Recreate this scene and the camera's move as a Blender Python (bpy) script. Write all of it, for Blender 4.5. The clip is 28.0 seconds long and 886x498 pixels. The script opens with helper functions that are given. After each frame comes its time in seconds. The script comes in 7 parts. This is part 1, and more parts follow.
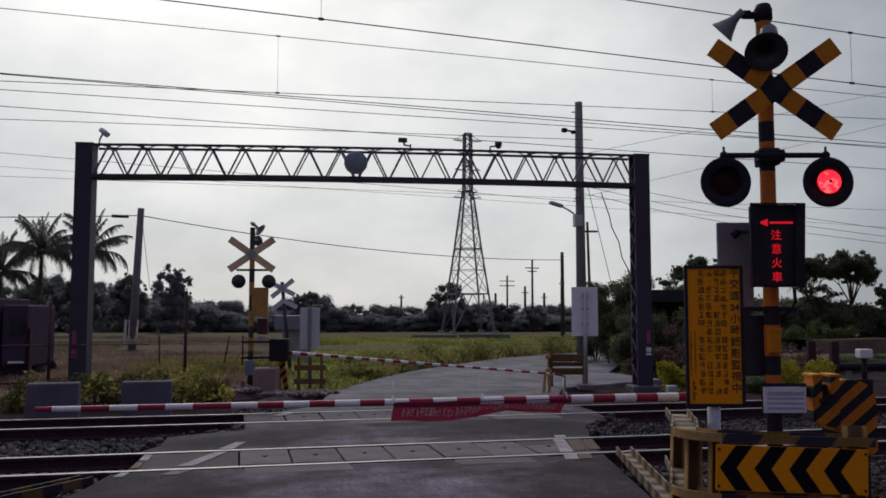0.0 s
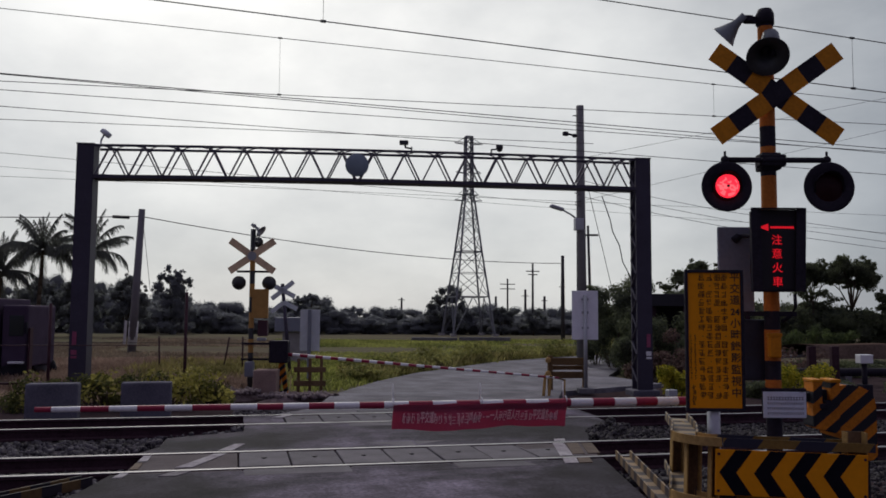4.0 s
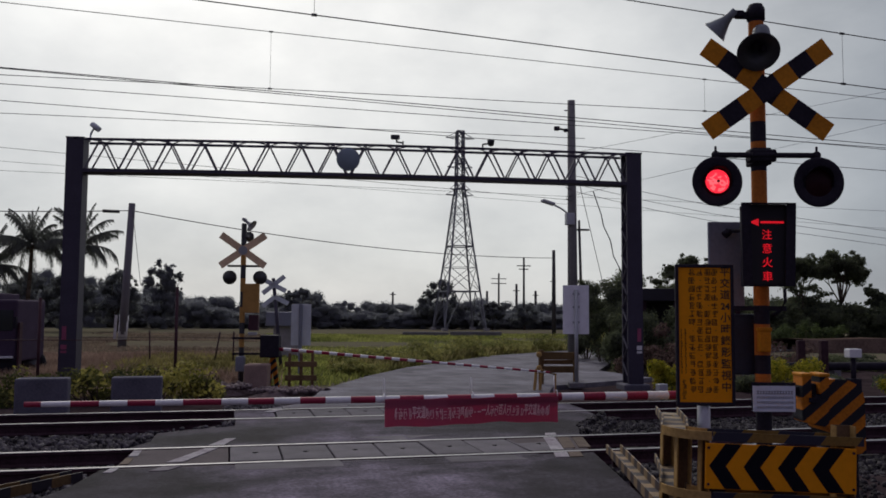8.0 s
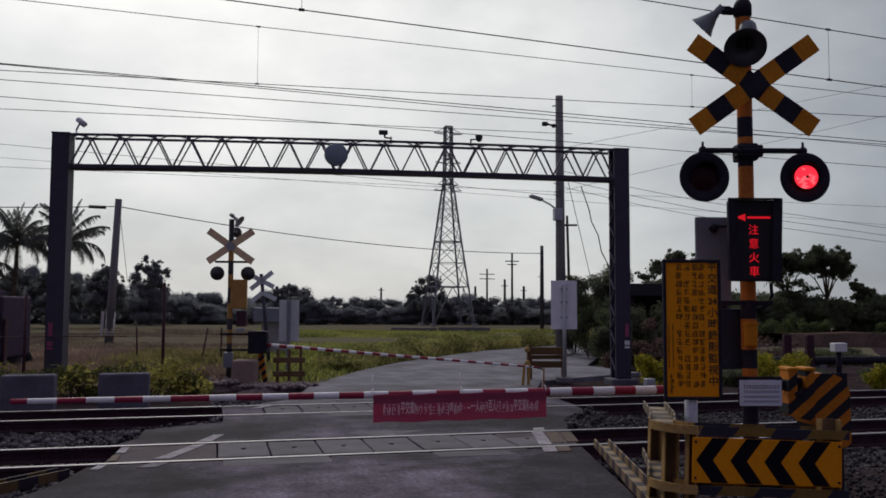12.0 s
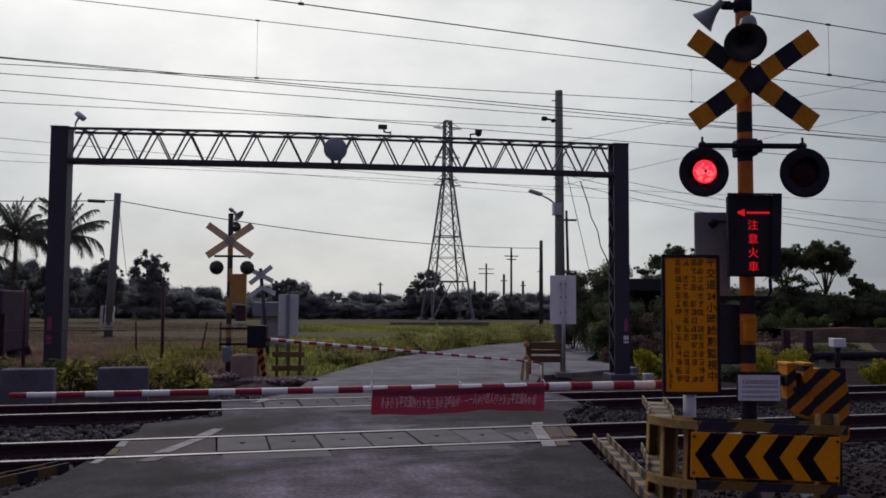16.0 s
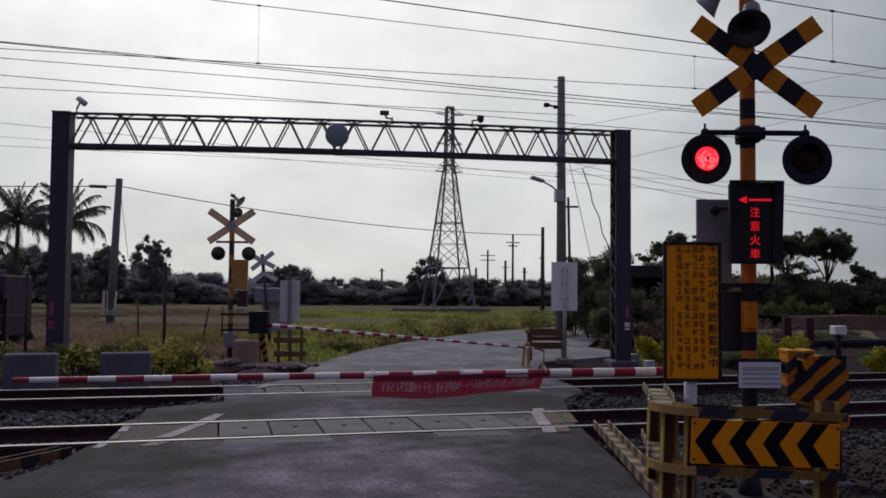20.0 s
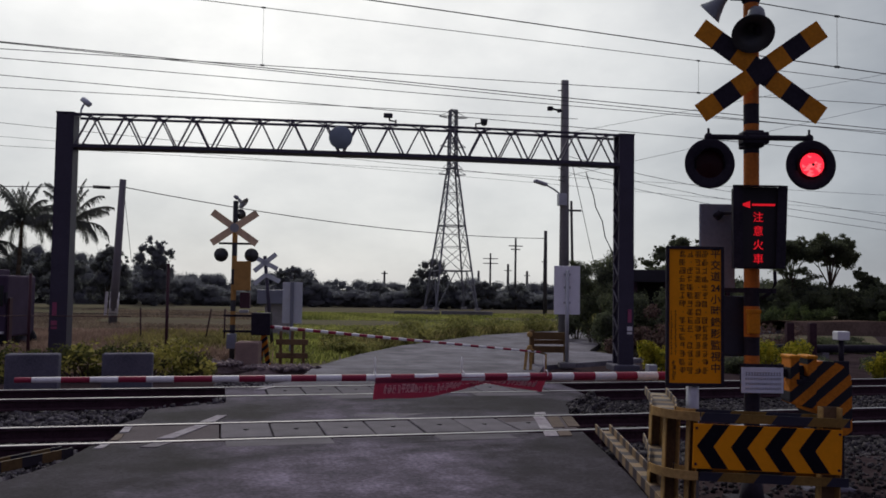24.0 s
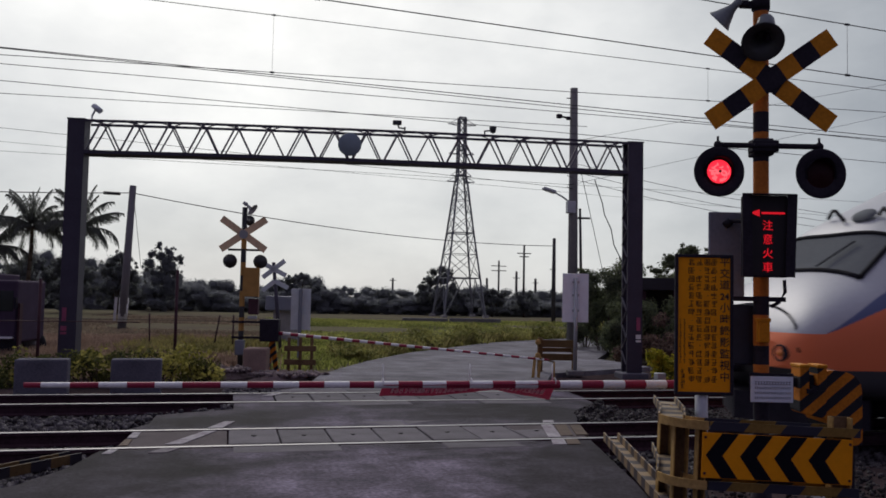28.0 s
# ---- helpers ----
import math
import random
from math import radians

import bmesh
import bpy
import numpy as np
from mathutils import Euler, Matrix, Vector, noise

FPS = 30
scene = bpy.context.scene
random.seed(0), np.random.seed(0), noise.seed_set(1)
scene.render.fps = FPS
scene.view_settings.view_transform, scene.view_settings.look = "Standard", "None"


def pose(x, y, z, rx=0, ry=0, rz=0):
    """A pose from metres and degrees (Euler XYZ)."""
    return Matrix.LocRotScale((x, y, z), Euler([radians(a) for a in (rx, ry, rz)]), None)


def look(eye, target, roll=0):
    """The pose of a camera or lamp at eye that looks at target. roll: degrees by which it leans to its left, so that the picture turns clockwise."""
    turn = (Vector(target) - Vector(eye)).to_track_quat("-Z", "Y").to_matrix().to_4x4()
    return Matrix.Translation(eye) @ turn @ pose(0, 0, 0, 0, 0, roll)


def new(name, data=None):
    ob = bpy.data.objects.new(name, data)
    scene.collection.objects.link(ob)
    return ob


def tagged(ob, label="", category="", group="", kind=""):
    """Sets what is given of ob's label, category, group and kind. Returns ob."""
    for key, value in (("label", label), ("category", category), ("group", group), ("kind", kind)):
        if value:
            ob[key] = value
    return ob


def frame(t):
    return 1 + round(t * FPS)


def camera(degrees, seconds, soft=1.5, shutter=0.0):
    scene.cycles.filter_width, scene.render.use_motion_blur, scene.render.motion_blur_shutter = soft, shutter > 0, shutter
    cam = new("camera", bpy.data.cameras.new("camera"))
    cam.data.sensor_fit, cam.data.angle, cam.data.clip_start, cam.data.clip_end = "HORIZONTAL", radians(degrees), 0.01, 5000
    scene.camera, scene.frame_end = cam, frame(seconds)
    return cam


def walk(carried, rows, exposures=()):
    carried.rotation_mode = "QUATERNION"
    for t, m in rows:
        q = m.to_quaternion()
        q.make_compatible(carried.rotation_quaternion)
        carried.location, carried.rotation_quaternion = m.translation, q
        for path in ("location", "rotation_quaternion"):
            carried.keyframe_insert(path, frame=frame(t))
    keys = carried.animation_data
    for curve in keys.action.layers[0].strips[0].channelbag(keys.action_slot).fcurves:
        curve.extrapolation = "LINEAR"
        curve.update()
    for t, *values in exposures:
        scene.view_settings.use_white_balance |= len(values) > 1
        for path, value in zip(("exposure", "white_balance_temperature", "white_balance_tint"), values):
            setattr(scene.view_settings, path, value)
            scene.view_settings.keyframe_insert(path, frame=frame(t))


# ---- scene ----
EYE = (0.0, 0.0, 1.48)
cam = camera(54.57, 28.0, soft=1.7, shutter=0.08)

# seconds and the turn of the hand-held camera (degrees, Euler XYZ); it stays at one spot
TURNS = [
    (0, 94.334, -0.021, -13.521), (0.5, 94.188, -0.112, -13.382), (1, 93.831, -0.285, -13.208), (1.5, 93.649, -0.488, -13.059),
    (2, 93.881, -0.404, -12.978), (2.5, 94.272, -0.428, -13.320), (3, 94.447, -0.408, -13.481), (3.5, 94.515, -0.399, -13.525),
    (5.5, 94.500, -0.237, -13.418), (6, 94.416, -0.294, -13.548), (6.5, 94.284, -0.383, -13.757), (7, 94.205, -0.250, -13.917),
    (7.5, 94.160, -0.294, -14.011), (8, 94.158, -0.370, -14.093), (8.5, 94.080, -0.304, -14.161), (9, 94.061, -0.267, -14.194),
    (9.5, 93.956, -0.320, -14.197), (10, 93.928, -0.322, -14.278), (10.5, 93.975, -0.424, -14.452), (11, 94.008, -0.380, -14.612),
    (11.5, 93.950, -0.321, -14.695), (12, 93.862, -0.233, -14.867), (12.5, 93.734, -0.226, -15.065), (14.5, 93.863, -0.220, -14.918),
    (15, 93.828, -0.159, -14.838), (15.5, 93.712, -0.276, -14.891), (16, 93.509, -0.327, -14.922), (16.5, 93.392, -0.333, -14.907),
    (17, 93.234, -0.334, -14.912), (17.5, 93.078, -0.396, -14.853), (18, 92.949, -0.509, -14.852), (18.5, 92.920, -0.410, -14.903),
    (19, 92.848, -0.298, -14.885), (19.5, 92.683, -0.353, -14.872), (20, 92.601, -0.493, -14.826), (20.5, 92.539, -0.641, -14.832),
    (21, 92.546, -0.654, -14.882), (21.5, 92.480, -0.532, -14.936), (23.5, 92.724, -0.810, -14.783), (24, 92.791, -0.878, -14.662),
    (24.5, 92.839, -0.881, -14.547), (25, 92.955, -0.766, -14.519), (25.5, 93.064, -0.743, -14.422), (26, 93.071, -0.782, -14.382),
    (26.5, 93.118, -0.963, -14.373), (27, 93.049, -1.073, -14.287), (27.5, 93.054, -1.067, -14.177), (28, 93.258, -1.139, -14.113),
]
walk(cam, [(t, pose(*EYE, rx, ry, rz)) for t, rx, ry, rz in TURNS],
     [(0, 0.1), (6, 0.08), (12, 0.06), (18, 0.09), (20, 0.13), (24, 0.17), (26, 0.18), (28, 0.17)])

# ---------------------------------------------------------------- light
SUN_AZ, SUN_EL = radians(-3), radians(40)          # from +y towards +x, and above the horizon
SUN_DIR = Vector((math.sin(SUN_AZ) * math.cos(SUN_EL), math.cos(SUN_AZ) * math.cos(SUN_EL), math.sin(SUN_EL)))

sun_data = bpy.data.lights.new("sun", "SUN")
sun_data.energy, sun_data.angle, sun_data.color = 1.0, radians(14), (1.0, 0.95, 0.88)
sun = new("sun", sun_data)
sun.matrix_world = look(SUN_DIR * 50, (0, 0, 0))


def overcast_world():
    world = bpy.data.worlds.new("overcast_sky")
    scene.world = world
    world.use_nodes = True
    nt = world.node_tree
    nt.nodes.clear()
    N, L = nt.nodes.new, nt.links.new
    coord = N("ShaderNodeTexCoord")
    sky = N("ShaderNodeTexSky")
    sky.sky_type, sky.sun_disc = "NISHITA", False
    sky.sun_elevation, sky.sun_rotation = SUN_EL, SUN_AZ
    mapping = N("ShaderNodeMapping")
    mapping.inputs["Scale"].default_value = (1.0, 1.0, 1.9)
    L(coord.outputs["Generated"], mapping.inputs["Vector"])
    cloud = N("ShaderNodeTexNoise")
    cloud.inputs["Scale"].default_value, cloud.inputs["Detail"].default_value, cloud.inputs["Roughness"].default_value = 3.6, 8, 0.56
    L(mapping.outputs["Vector"], cloud.inputs["Vector"])
    ramp = N("ShaderNodeValToRGB")
    ramp.color_ramp.elements[0].position, ramp.color_ramp.elements[0].color = 0.36, (4.3, 4.38, 4.42, 1)
    ramp.color_ramp.elements[1].position, ramp.color_ramp.elements[1].color = 0.66, (6.25, 6.25, 6.12, 1)
    L(cloud.outputs["Fac"], ramp.inputs["Fac"])
    dot = N("ShaderNodeVectorMath")
    dot.operation = "DOT_PRODUCT"
    dot.inputs[1].default_value = SUN_DIR
    L(coord.outputs["Generated"], dot.inputs[0])
    thin = N("ShaderNodeVectorMath")
    thin.operation = "DOT_PRODUCT"
    thin.inputs[1].default_value = (0.088, 0.936, 0.342)
    L(coord.outputs["Generated"], thin.inputs[0])
    power = N("ShaderNodeMath")
    power.operation, power.use_clamp = "POWER", False
    clamp = N("ShaderNodeMath")
    clamp.operation = "MAXIMUM"
    clamp.inputs[1].default_value = 0.0
    L(dot.outputs["Value"], clamp.inputs[0])
    L(clamp.outputs[0], power.inputs[0])
    power.inputs[1].default_value = 13.0
    # the veiled sun lights its own side of the sky; the far side is duller
    side = N("ShaderNodeMapRange")
    side.inputs["From Min"].default_value, side.inputs["From Max"].default_value = -0.45, 1.0
    side.inputs["To Min"].default_value, side.inputs["To Max"].default_value = 0.0, 1.0
    L(thin.outputs["Value"], side.inputs["Value"])
    dull = N("ShaderNodeMix")
    dull.data_type, dull.blend_type = "RGBA", "MULTIPLY"
    dull.inputs["Factor"].default_value = 1.0
    shade = N("ShaderNodeValToRGB")
    shade.color_ramp.elements[0].position, shade.color_ramp.elements[0].color = 0.0, (0.21, 0.187, 0.315, 1)
    shade.color_ramp.elements[1].position, shade.color_ramp.elements[1].color = 1.0, (1.0, 1.0, 1.0, 1)
    for at, c in ((0.5, (0.56, 0.535, 0.71, 1)), (0.86, (0.46, 0.49, 0.545, 1)), (0.94, (0.77, 0.785, 0.81, 1))):
        shade.color_ramp.elements.new(at).color = c
    L(side.outputs["Result"], shade.inputs["Fac"])
    glow = N("ShaderNodeMix")
    glow.data_type, glow.blend_type = "RGBA", "ADD"
    glow.inputs["B"].default_value = (5.4, 5.2, 4.8, 1)
    L(power.outputs[0], glow.inputs["Factor"])
    L(ramp.outputs["Color"], dull.inputs["A"])
    L(shade.outputs["Color"], dull.inputs["B"])
    L(dull.outputs["Result"], glow.inputs["A"])
    mix = N("ShaderNodeMix")
    mix.data_type = "RGBA"
    mix.inputs["Factor"].default_value = 0.95
    L(sky.outputs["Color"], mix.inputs["A"])
    L(glow.outputs["Result"], mix.inputs["B"])
    back = N("ShaderNodeBackground")
    back.inputs["Strength"].default_value = 0.124
    L(mix.outputs["Result"], back.inputs["Color"])
    out = N("ShaderNodeOutputWorld")
    L(back.outputs[0], out.inputs["Surface"])


overcast_world()


# ---------------------------------------------------------------- materials
def material(name, color, rough=0.6, metal=0.0, vary=0.25, scale=6.0, fine=40.0, bump=0.15, second=None, each=0.0, emit=0.0, gloss=None):
    """A procedural surface: two scales of colour variation, roughness variation and fine relief."""
    m = bpy.data.materials.new(name)
    m.use_nodes = True
    nt = m.node_tree
    N, L = nt.nodes.new, nt.links.new
    bsdf = nt.nodes["Principled BSDF"]
    coord = N("ShaderNodeTexCoord")
    big, small = N("ShaderNodeTexNoise"), N("ShaderNodeTexNoise")
    big.inputs["Scale"].default_value, big.inputs["Detail"].default_value = scale, 5
    small.inputs["Scale"].default_value, small.inputs["Detail"].default_value = fine, 3
    L(coord.outputs["Object"], big.inputs["Vector"])
    L(coord.outputs["Object"], small.inputs["Vector"])
    add = N("ShaderNodeMath")
    add.operation = "MULTIPLY_ADD"
    add.inputs[1].default_value, add.inputs[2].default_value = 0.45, 0.0
    L(small.outputs["Fac"], add.inputs[0])
    total = N("ShaderNodeMath")
    total.operation = "MULTIPLY_ADD"
    total.inputs[1].default_value = 0.55
    L(big.outputs["Fac"], total.inputs[0])
    L(add.outputs[0], total.inputs[2])
    last = total.outputs[0]
    if each:
        info = N("ShaderNodeObjectInfo")
        own = N("ShaderNodeMath")
        own.operation = "MULTIPLY_ADD"
        own.inputs[1].default_value, own.inputs[2].default_value = each, -each / 2
        L(info.outputs["Random"], own.inputs[0])
        both = N("ShaderNodeMath")
        both.operation = "ADD"
        L(last, both.inputs[0])
        L(own.outputs[0], both.inputs[1])
        last = both.outputs[0]
    ramp = N("ShaderNodeValToRGB")
    dark = second or tuple(c * (1 - vary) for c in color)
    light = color if second else tuple(min(1.0, c * (1 + vary)) for c in color)
    ramp.color_ramp.elements[0].position, ramp.color_ramp.elements[0].color = 0.32, (*dark, 1)
    ramp.color_ramp.elements[1].position, ramp.color_ramp.elements[1].color = 0.68, (*light, 1)
    L(last, ramp.inputs["Fac"])
    L(ramp.outputs["Color"], bsdf.inputs["Base Color"])
    bsdf.inputs["Roughness"].default_value, bsdf.inputs["Metallic"].default_value = rough, metal
    bsdf.inputs["Specular IOR Level"].default_value = gloss if gloss is not None else 0.1 if rough > 0.72 else 0.35
    if bump:
        relief = N("ShaderNodeBump")
        relief.inputs["Strength"].default_value, relief.inputs["Distance"].default_value = bump, 0.01
        L(small.outputs["Fac"], relief.inputs["Height"])
        L(relief.outputs["Normal"], bsdf.inputs["Normal"])
    if emit:
        bsdf.inputs["Emission Color"].default_value, bsdf.inputs["Emission Strength"].default_value = (*color, 1), emit
    return m


def leaf_material(name, dark, light, scale=0.6, glow_through=0.38):
    """Foliage: every leaf or blade differs a little, and light passes through."""
    m = bpy.data.materials.new(name)
    m.use_nodes = True
    nt = m.node_tree
    N, L = nt.nodes.new, nt.links.new
    bsdf = nt.nodes["Principled BSDF"]
    geo, coord, noise_ = N("ShaderNodeNewGeometry"), N("ShaderNodeTexCoord"), N("ShaderNodeTexNoise")
    noise_.inputs["Scale"].default_value = scale
    L(coord.outputs["Object"], noise_.inputs["Vector"])
    add = N("ShaderNodeMath")
    add.operation = "MULTIPLY_ADD"
    add.inputs[1].default_value = 0.34
    L(geo.outputs["Random Per Island"], add.inputs[0])
    L(noise_.outputs["Fac"], add.inputs[2])
    ramp = N("ShaderNodeValToRGB")
    ramp.color_ramp.elements[0].position, ramp.color_ramp.elements[0].color = 0.42, (*dark, 1)
    ramp.color_ramp.elements[1].position, ramp.color_ramp.elements[1].color = 0.88, (*light, 1)
    L(add.outputs[0], ramp.inputs["Fac"])
    L(ramp.outputs["Color"], bsdf.inputs["Base Color"])
    bsdf.inputs["Roughness"].default_value, bsdf.inputs["Specular IOR Level"].default_value = 0.75, 0.12
    trans = N("ShaderNodeBsdfTranslucent")
    L(ramp.outputs["Color"], trans.inputs["Color"])
    mix = N("ShaderNodeMixShader")
    mix.inputs["Fac"].default_value = glow_through
    L(bsdf.outputs[0], mix.inputs[1])
    L(trans.outputs[0], mix.inputs[2])
    L(mix.outputs[0], nt.nodes["Material Output"].inputs["Surface"])
    return m


def stripe_material(name, a, b, way, width, shift=0.0, rough=0.55):
    """Two worn paints in straight bands across the direction way (in the thing's own space)."""
    m = material(name, a, rough=rough, vary=0.3, scale=5, fine=45, bump=0.1, gloss=0.14)
    nt = m.node_tree
    N, L = nt.nodes.new, nt.links.new
    bsdf = nt.nodes["Principled BSDF"]
    coord, dot = N("ShaderNodeTexCoord"), N("ShaderNodeVectorMath")
    dot.operation = "DOT_PRODUCT"
    dot.inputs[1].default_value = way
    L(coord.outputs["Object"], dot.inputs[0])
    wave = N("ShaderNodeMath")
    wave.operation = "MULTIPLY_ADD"
    wave.inputs[1].default_value, wave.inputs[2].default_value = 0.5 / width, shift
    L(dot.outputs["Value"], wave.inputs[0])
    fract = N("ShaderNodeMath")
    fract.operation = "FRACT"
    L(wave.outputs[0], fract.inputs[0])
    step = N("ShaderNodeMath")
    step.operation = "GREATER_THAN"
    step.inputs[1].default_value = 0.5
    L(fract.outputs[0], step.inputs[0])
    mix = N("ShaderNodeMix")
    mix.data_type = "RGBA"
    source = bsdf.inputs["Base Color"].links[0].from_socket
    L(step.outputs[0], mix.inputs["Factor"])
    L(source, mix.inputs["A"])
    mix.inputs["B"].default_value = (*b, 1)
    L(mix.outputs["Result"], bsdf.inputs["Base Color"])
    return m


def asphalt_material(name, color, way, rough=0.82, stain_shade=(), uneven=1.0):
    """Road surface: aggregate, worn patches, tyre-polished streaks along the road's direction (degrees from +y), and
    ragged spots (x, y, half width, half length, turn, factor) for staining, scuffs, and shade and sheen painted in."""
    m = material(name, color, rough, vary=0.35, scale=1.1, fine=95, bump=0.6)
    nt = m.node_tree
    N, L = nt.nodes.new, nt.links.new
    bsdf = nt.nodes["Principled BSDF"]
    source = bsdf.inputs["Base Color"].links[0].from_socket
    coord, turn = N("ShaderNodeTexCoord"), N("ShaderNodeMapping")
    turn.inputs["Rotation"].default_value, turn.inputs["Scale"].default_value = (0, 0, radians(way)), (2.2, 0.22, 1)
    L(coord.outputs["Object"], turn.inputs["Vector"])
    streak, patch, blotch, grit = (N("ShaderNodeTexNoise") for _ in range(4))
    blotch.inputs["Scale"].default_value, blotch.inputs["Detail"].default_value, blotch.inputs["Roughness"].default_value = 1.7, 9, 0.68
    L(coord.outputs["Object"], blotch.inputs["Vector"])
    streak.inputs["Scale"].default_value, streak.inputs["Detail"].default_value = 1.4, 4
    patch.inputs["Scale"].default_value, patch.inputs["Detail"].default_value, patch.inputs["Roughness"].default_value = 0.55, 8, 0.62
    grit.inputs["Scale"].default_value, grit.inputs["Detail"].default_value = 26, 5
    L(turn.outputs["Vector"], streak.inputs["Vector"])
    L(coord.outputs["Object"], patch.inputs["Vector"])
    L(coord.outputs["Object"], grit.inputs["Vector"])
    for tex, lo, hi, a, c in ((streak, 0.36, 0.66, 0.84, 1.13), (patch, 0.38, 0.62, 0.6, 1.35), (blotch, 0.38, 0.62, 0.62, 1.34), (grit, 0.35, 0.68, 0.68, 1.34)):
        fit = N("ShaderNodeMapRange")
        for key, value in (("From Min", lo), ("From Max", hi), ("To Min", 1 + (a - 1) * uneven), ("To Max", 1 + (c - 1) * uneven)):
            fit.inputs[key].default_value = value
        L(tex.outputs["Fac"], fit.inputs["Value"])
        mul = N("ShaderNodeMix")
        mul.data_type, mul.blend_type = "RGBA", "MULTIPLY"
        mul.inputs["Factor"].default_value = 1.0
        L(source, mul.inputs["A"])
        L(fit.outputs["Result"], mul.inputs["B"])
        source = mul.outputs["Result"]
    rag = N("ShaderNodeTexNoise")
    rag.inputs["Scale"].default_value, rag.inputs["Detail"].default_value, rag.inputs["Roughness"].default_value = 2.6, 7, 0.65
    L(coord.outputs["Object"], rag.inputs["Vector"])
    for x, y, half_w, half_l, turned, factor in stain_shade:
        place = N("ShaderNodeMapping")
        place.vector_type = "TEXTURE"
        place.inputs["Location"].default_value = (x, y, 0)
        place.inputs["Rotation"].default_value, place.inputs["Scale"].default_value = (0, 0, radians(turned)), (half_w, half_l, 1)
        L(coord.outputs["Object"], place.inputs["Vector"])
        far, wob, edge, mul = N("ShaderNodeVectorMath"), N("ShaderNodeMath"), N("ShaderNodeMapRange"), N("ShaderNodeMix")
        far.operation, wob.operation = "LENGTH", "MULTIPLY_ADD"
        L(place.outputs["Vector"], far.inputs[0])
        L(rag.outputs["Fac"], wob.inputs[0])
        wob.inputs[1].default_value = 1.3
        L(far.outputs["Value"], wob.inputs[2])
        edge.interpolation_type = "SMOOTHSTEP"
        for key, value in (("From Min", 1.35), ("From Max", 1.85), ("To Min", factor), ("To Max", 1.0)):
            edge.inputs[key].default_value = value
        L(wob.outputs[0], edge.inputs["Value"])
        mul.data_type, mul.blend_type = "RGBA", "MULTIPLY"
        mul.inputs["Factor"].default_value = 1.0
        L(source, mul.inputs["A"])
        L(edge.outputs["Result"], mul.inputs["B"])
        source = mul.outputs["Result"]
    L(source, bsdf.inputs["Base Color"])
    return m


# First spot paints in lens darkening, pale middle ones sky sheen; the rest staining.
ROAD_STAIN_SHADE = ((-1.5, 7.1, 1.15, 2.3, -28, 0.34), (3.28, 6.75, 1.0, 2.6, -18, 0.42), (3.4, 7.9, 0.4, 0.9, -20, 0.75), (1.2, 7.1, 1.0, 0.9, 6, 1.75), (0.35, 7.75, 0.6, 0.16, 12, 0.68),
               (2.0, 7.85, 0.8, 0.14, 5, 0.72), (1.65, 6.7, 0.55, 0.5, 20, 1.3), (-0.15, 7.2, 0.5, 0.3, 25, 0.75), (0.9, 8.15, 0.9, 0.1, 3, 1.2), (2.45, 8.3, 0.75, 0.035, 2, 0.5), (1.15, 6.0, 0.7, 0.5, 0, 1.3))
STRIP_STAINS = ((3.3, 10.9, 1.5, 1.2, -10, 0.62), (4.5, 11.0, 1.1, 1.4, -15, 0.45), (0.2, 10.9, 1.7, 0.9, 20, 0.5), (0.2, 10.6, 0.9, 0.5, 25, 0.55), (1.6, 11.1, 1.1, 0.22, 6, 1.3), (1.0, 11.75, 0.7, 0.2, 3, 1.2), (2.6, 10.5, 0.9, 0.22, 4, 0.68), (3.6, 11.2, 0.8, 0.6, -15, 0.62))
YELLOW, BLACK = (0.5, 0.19, 0.011), (0.02, 0.02, 0.026)
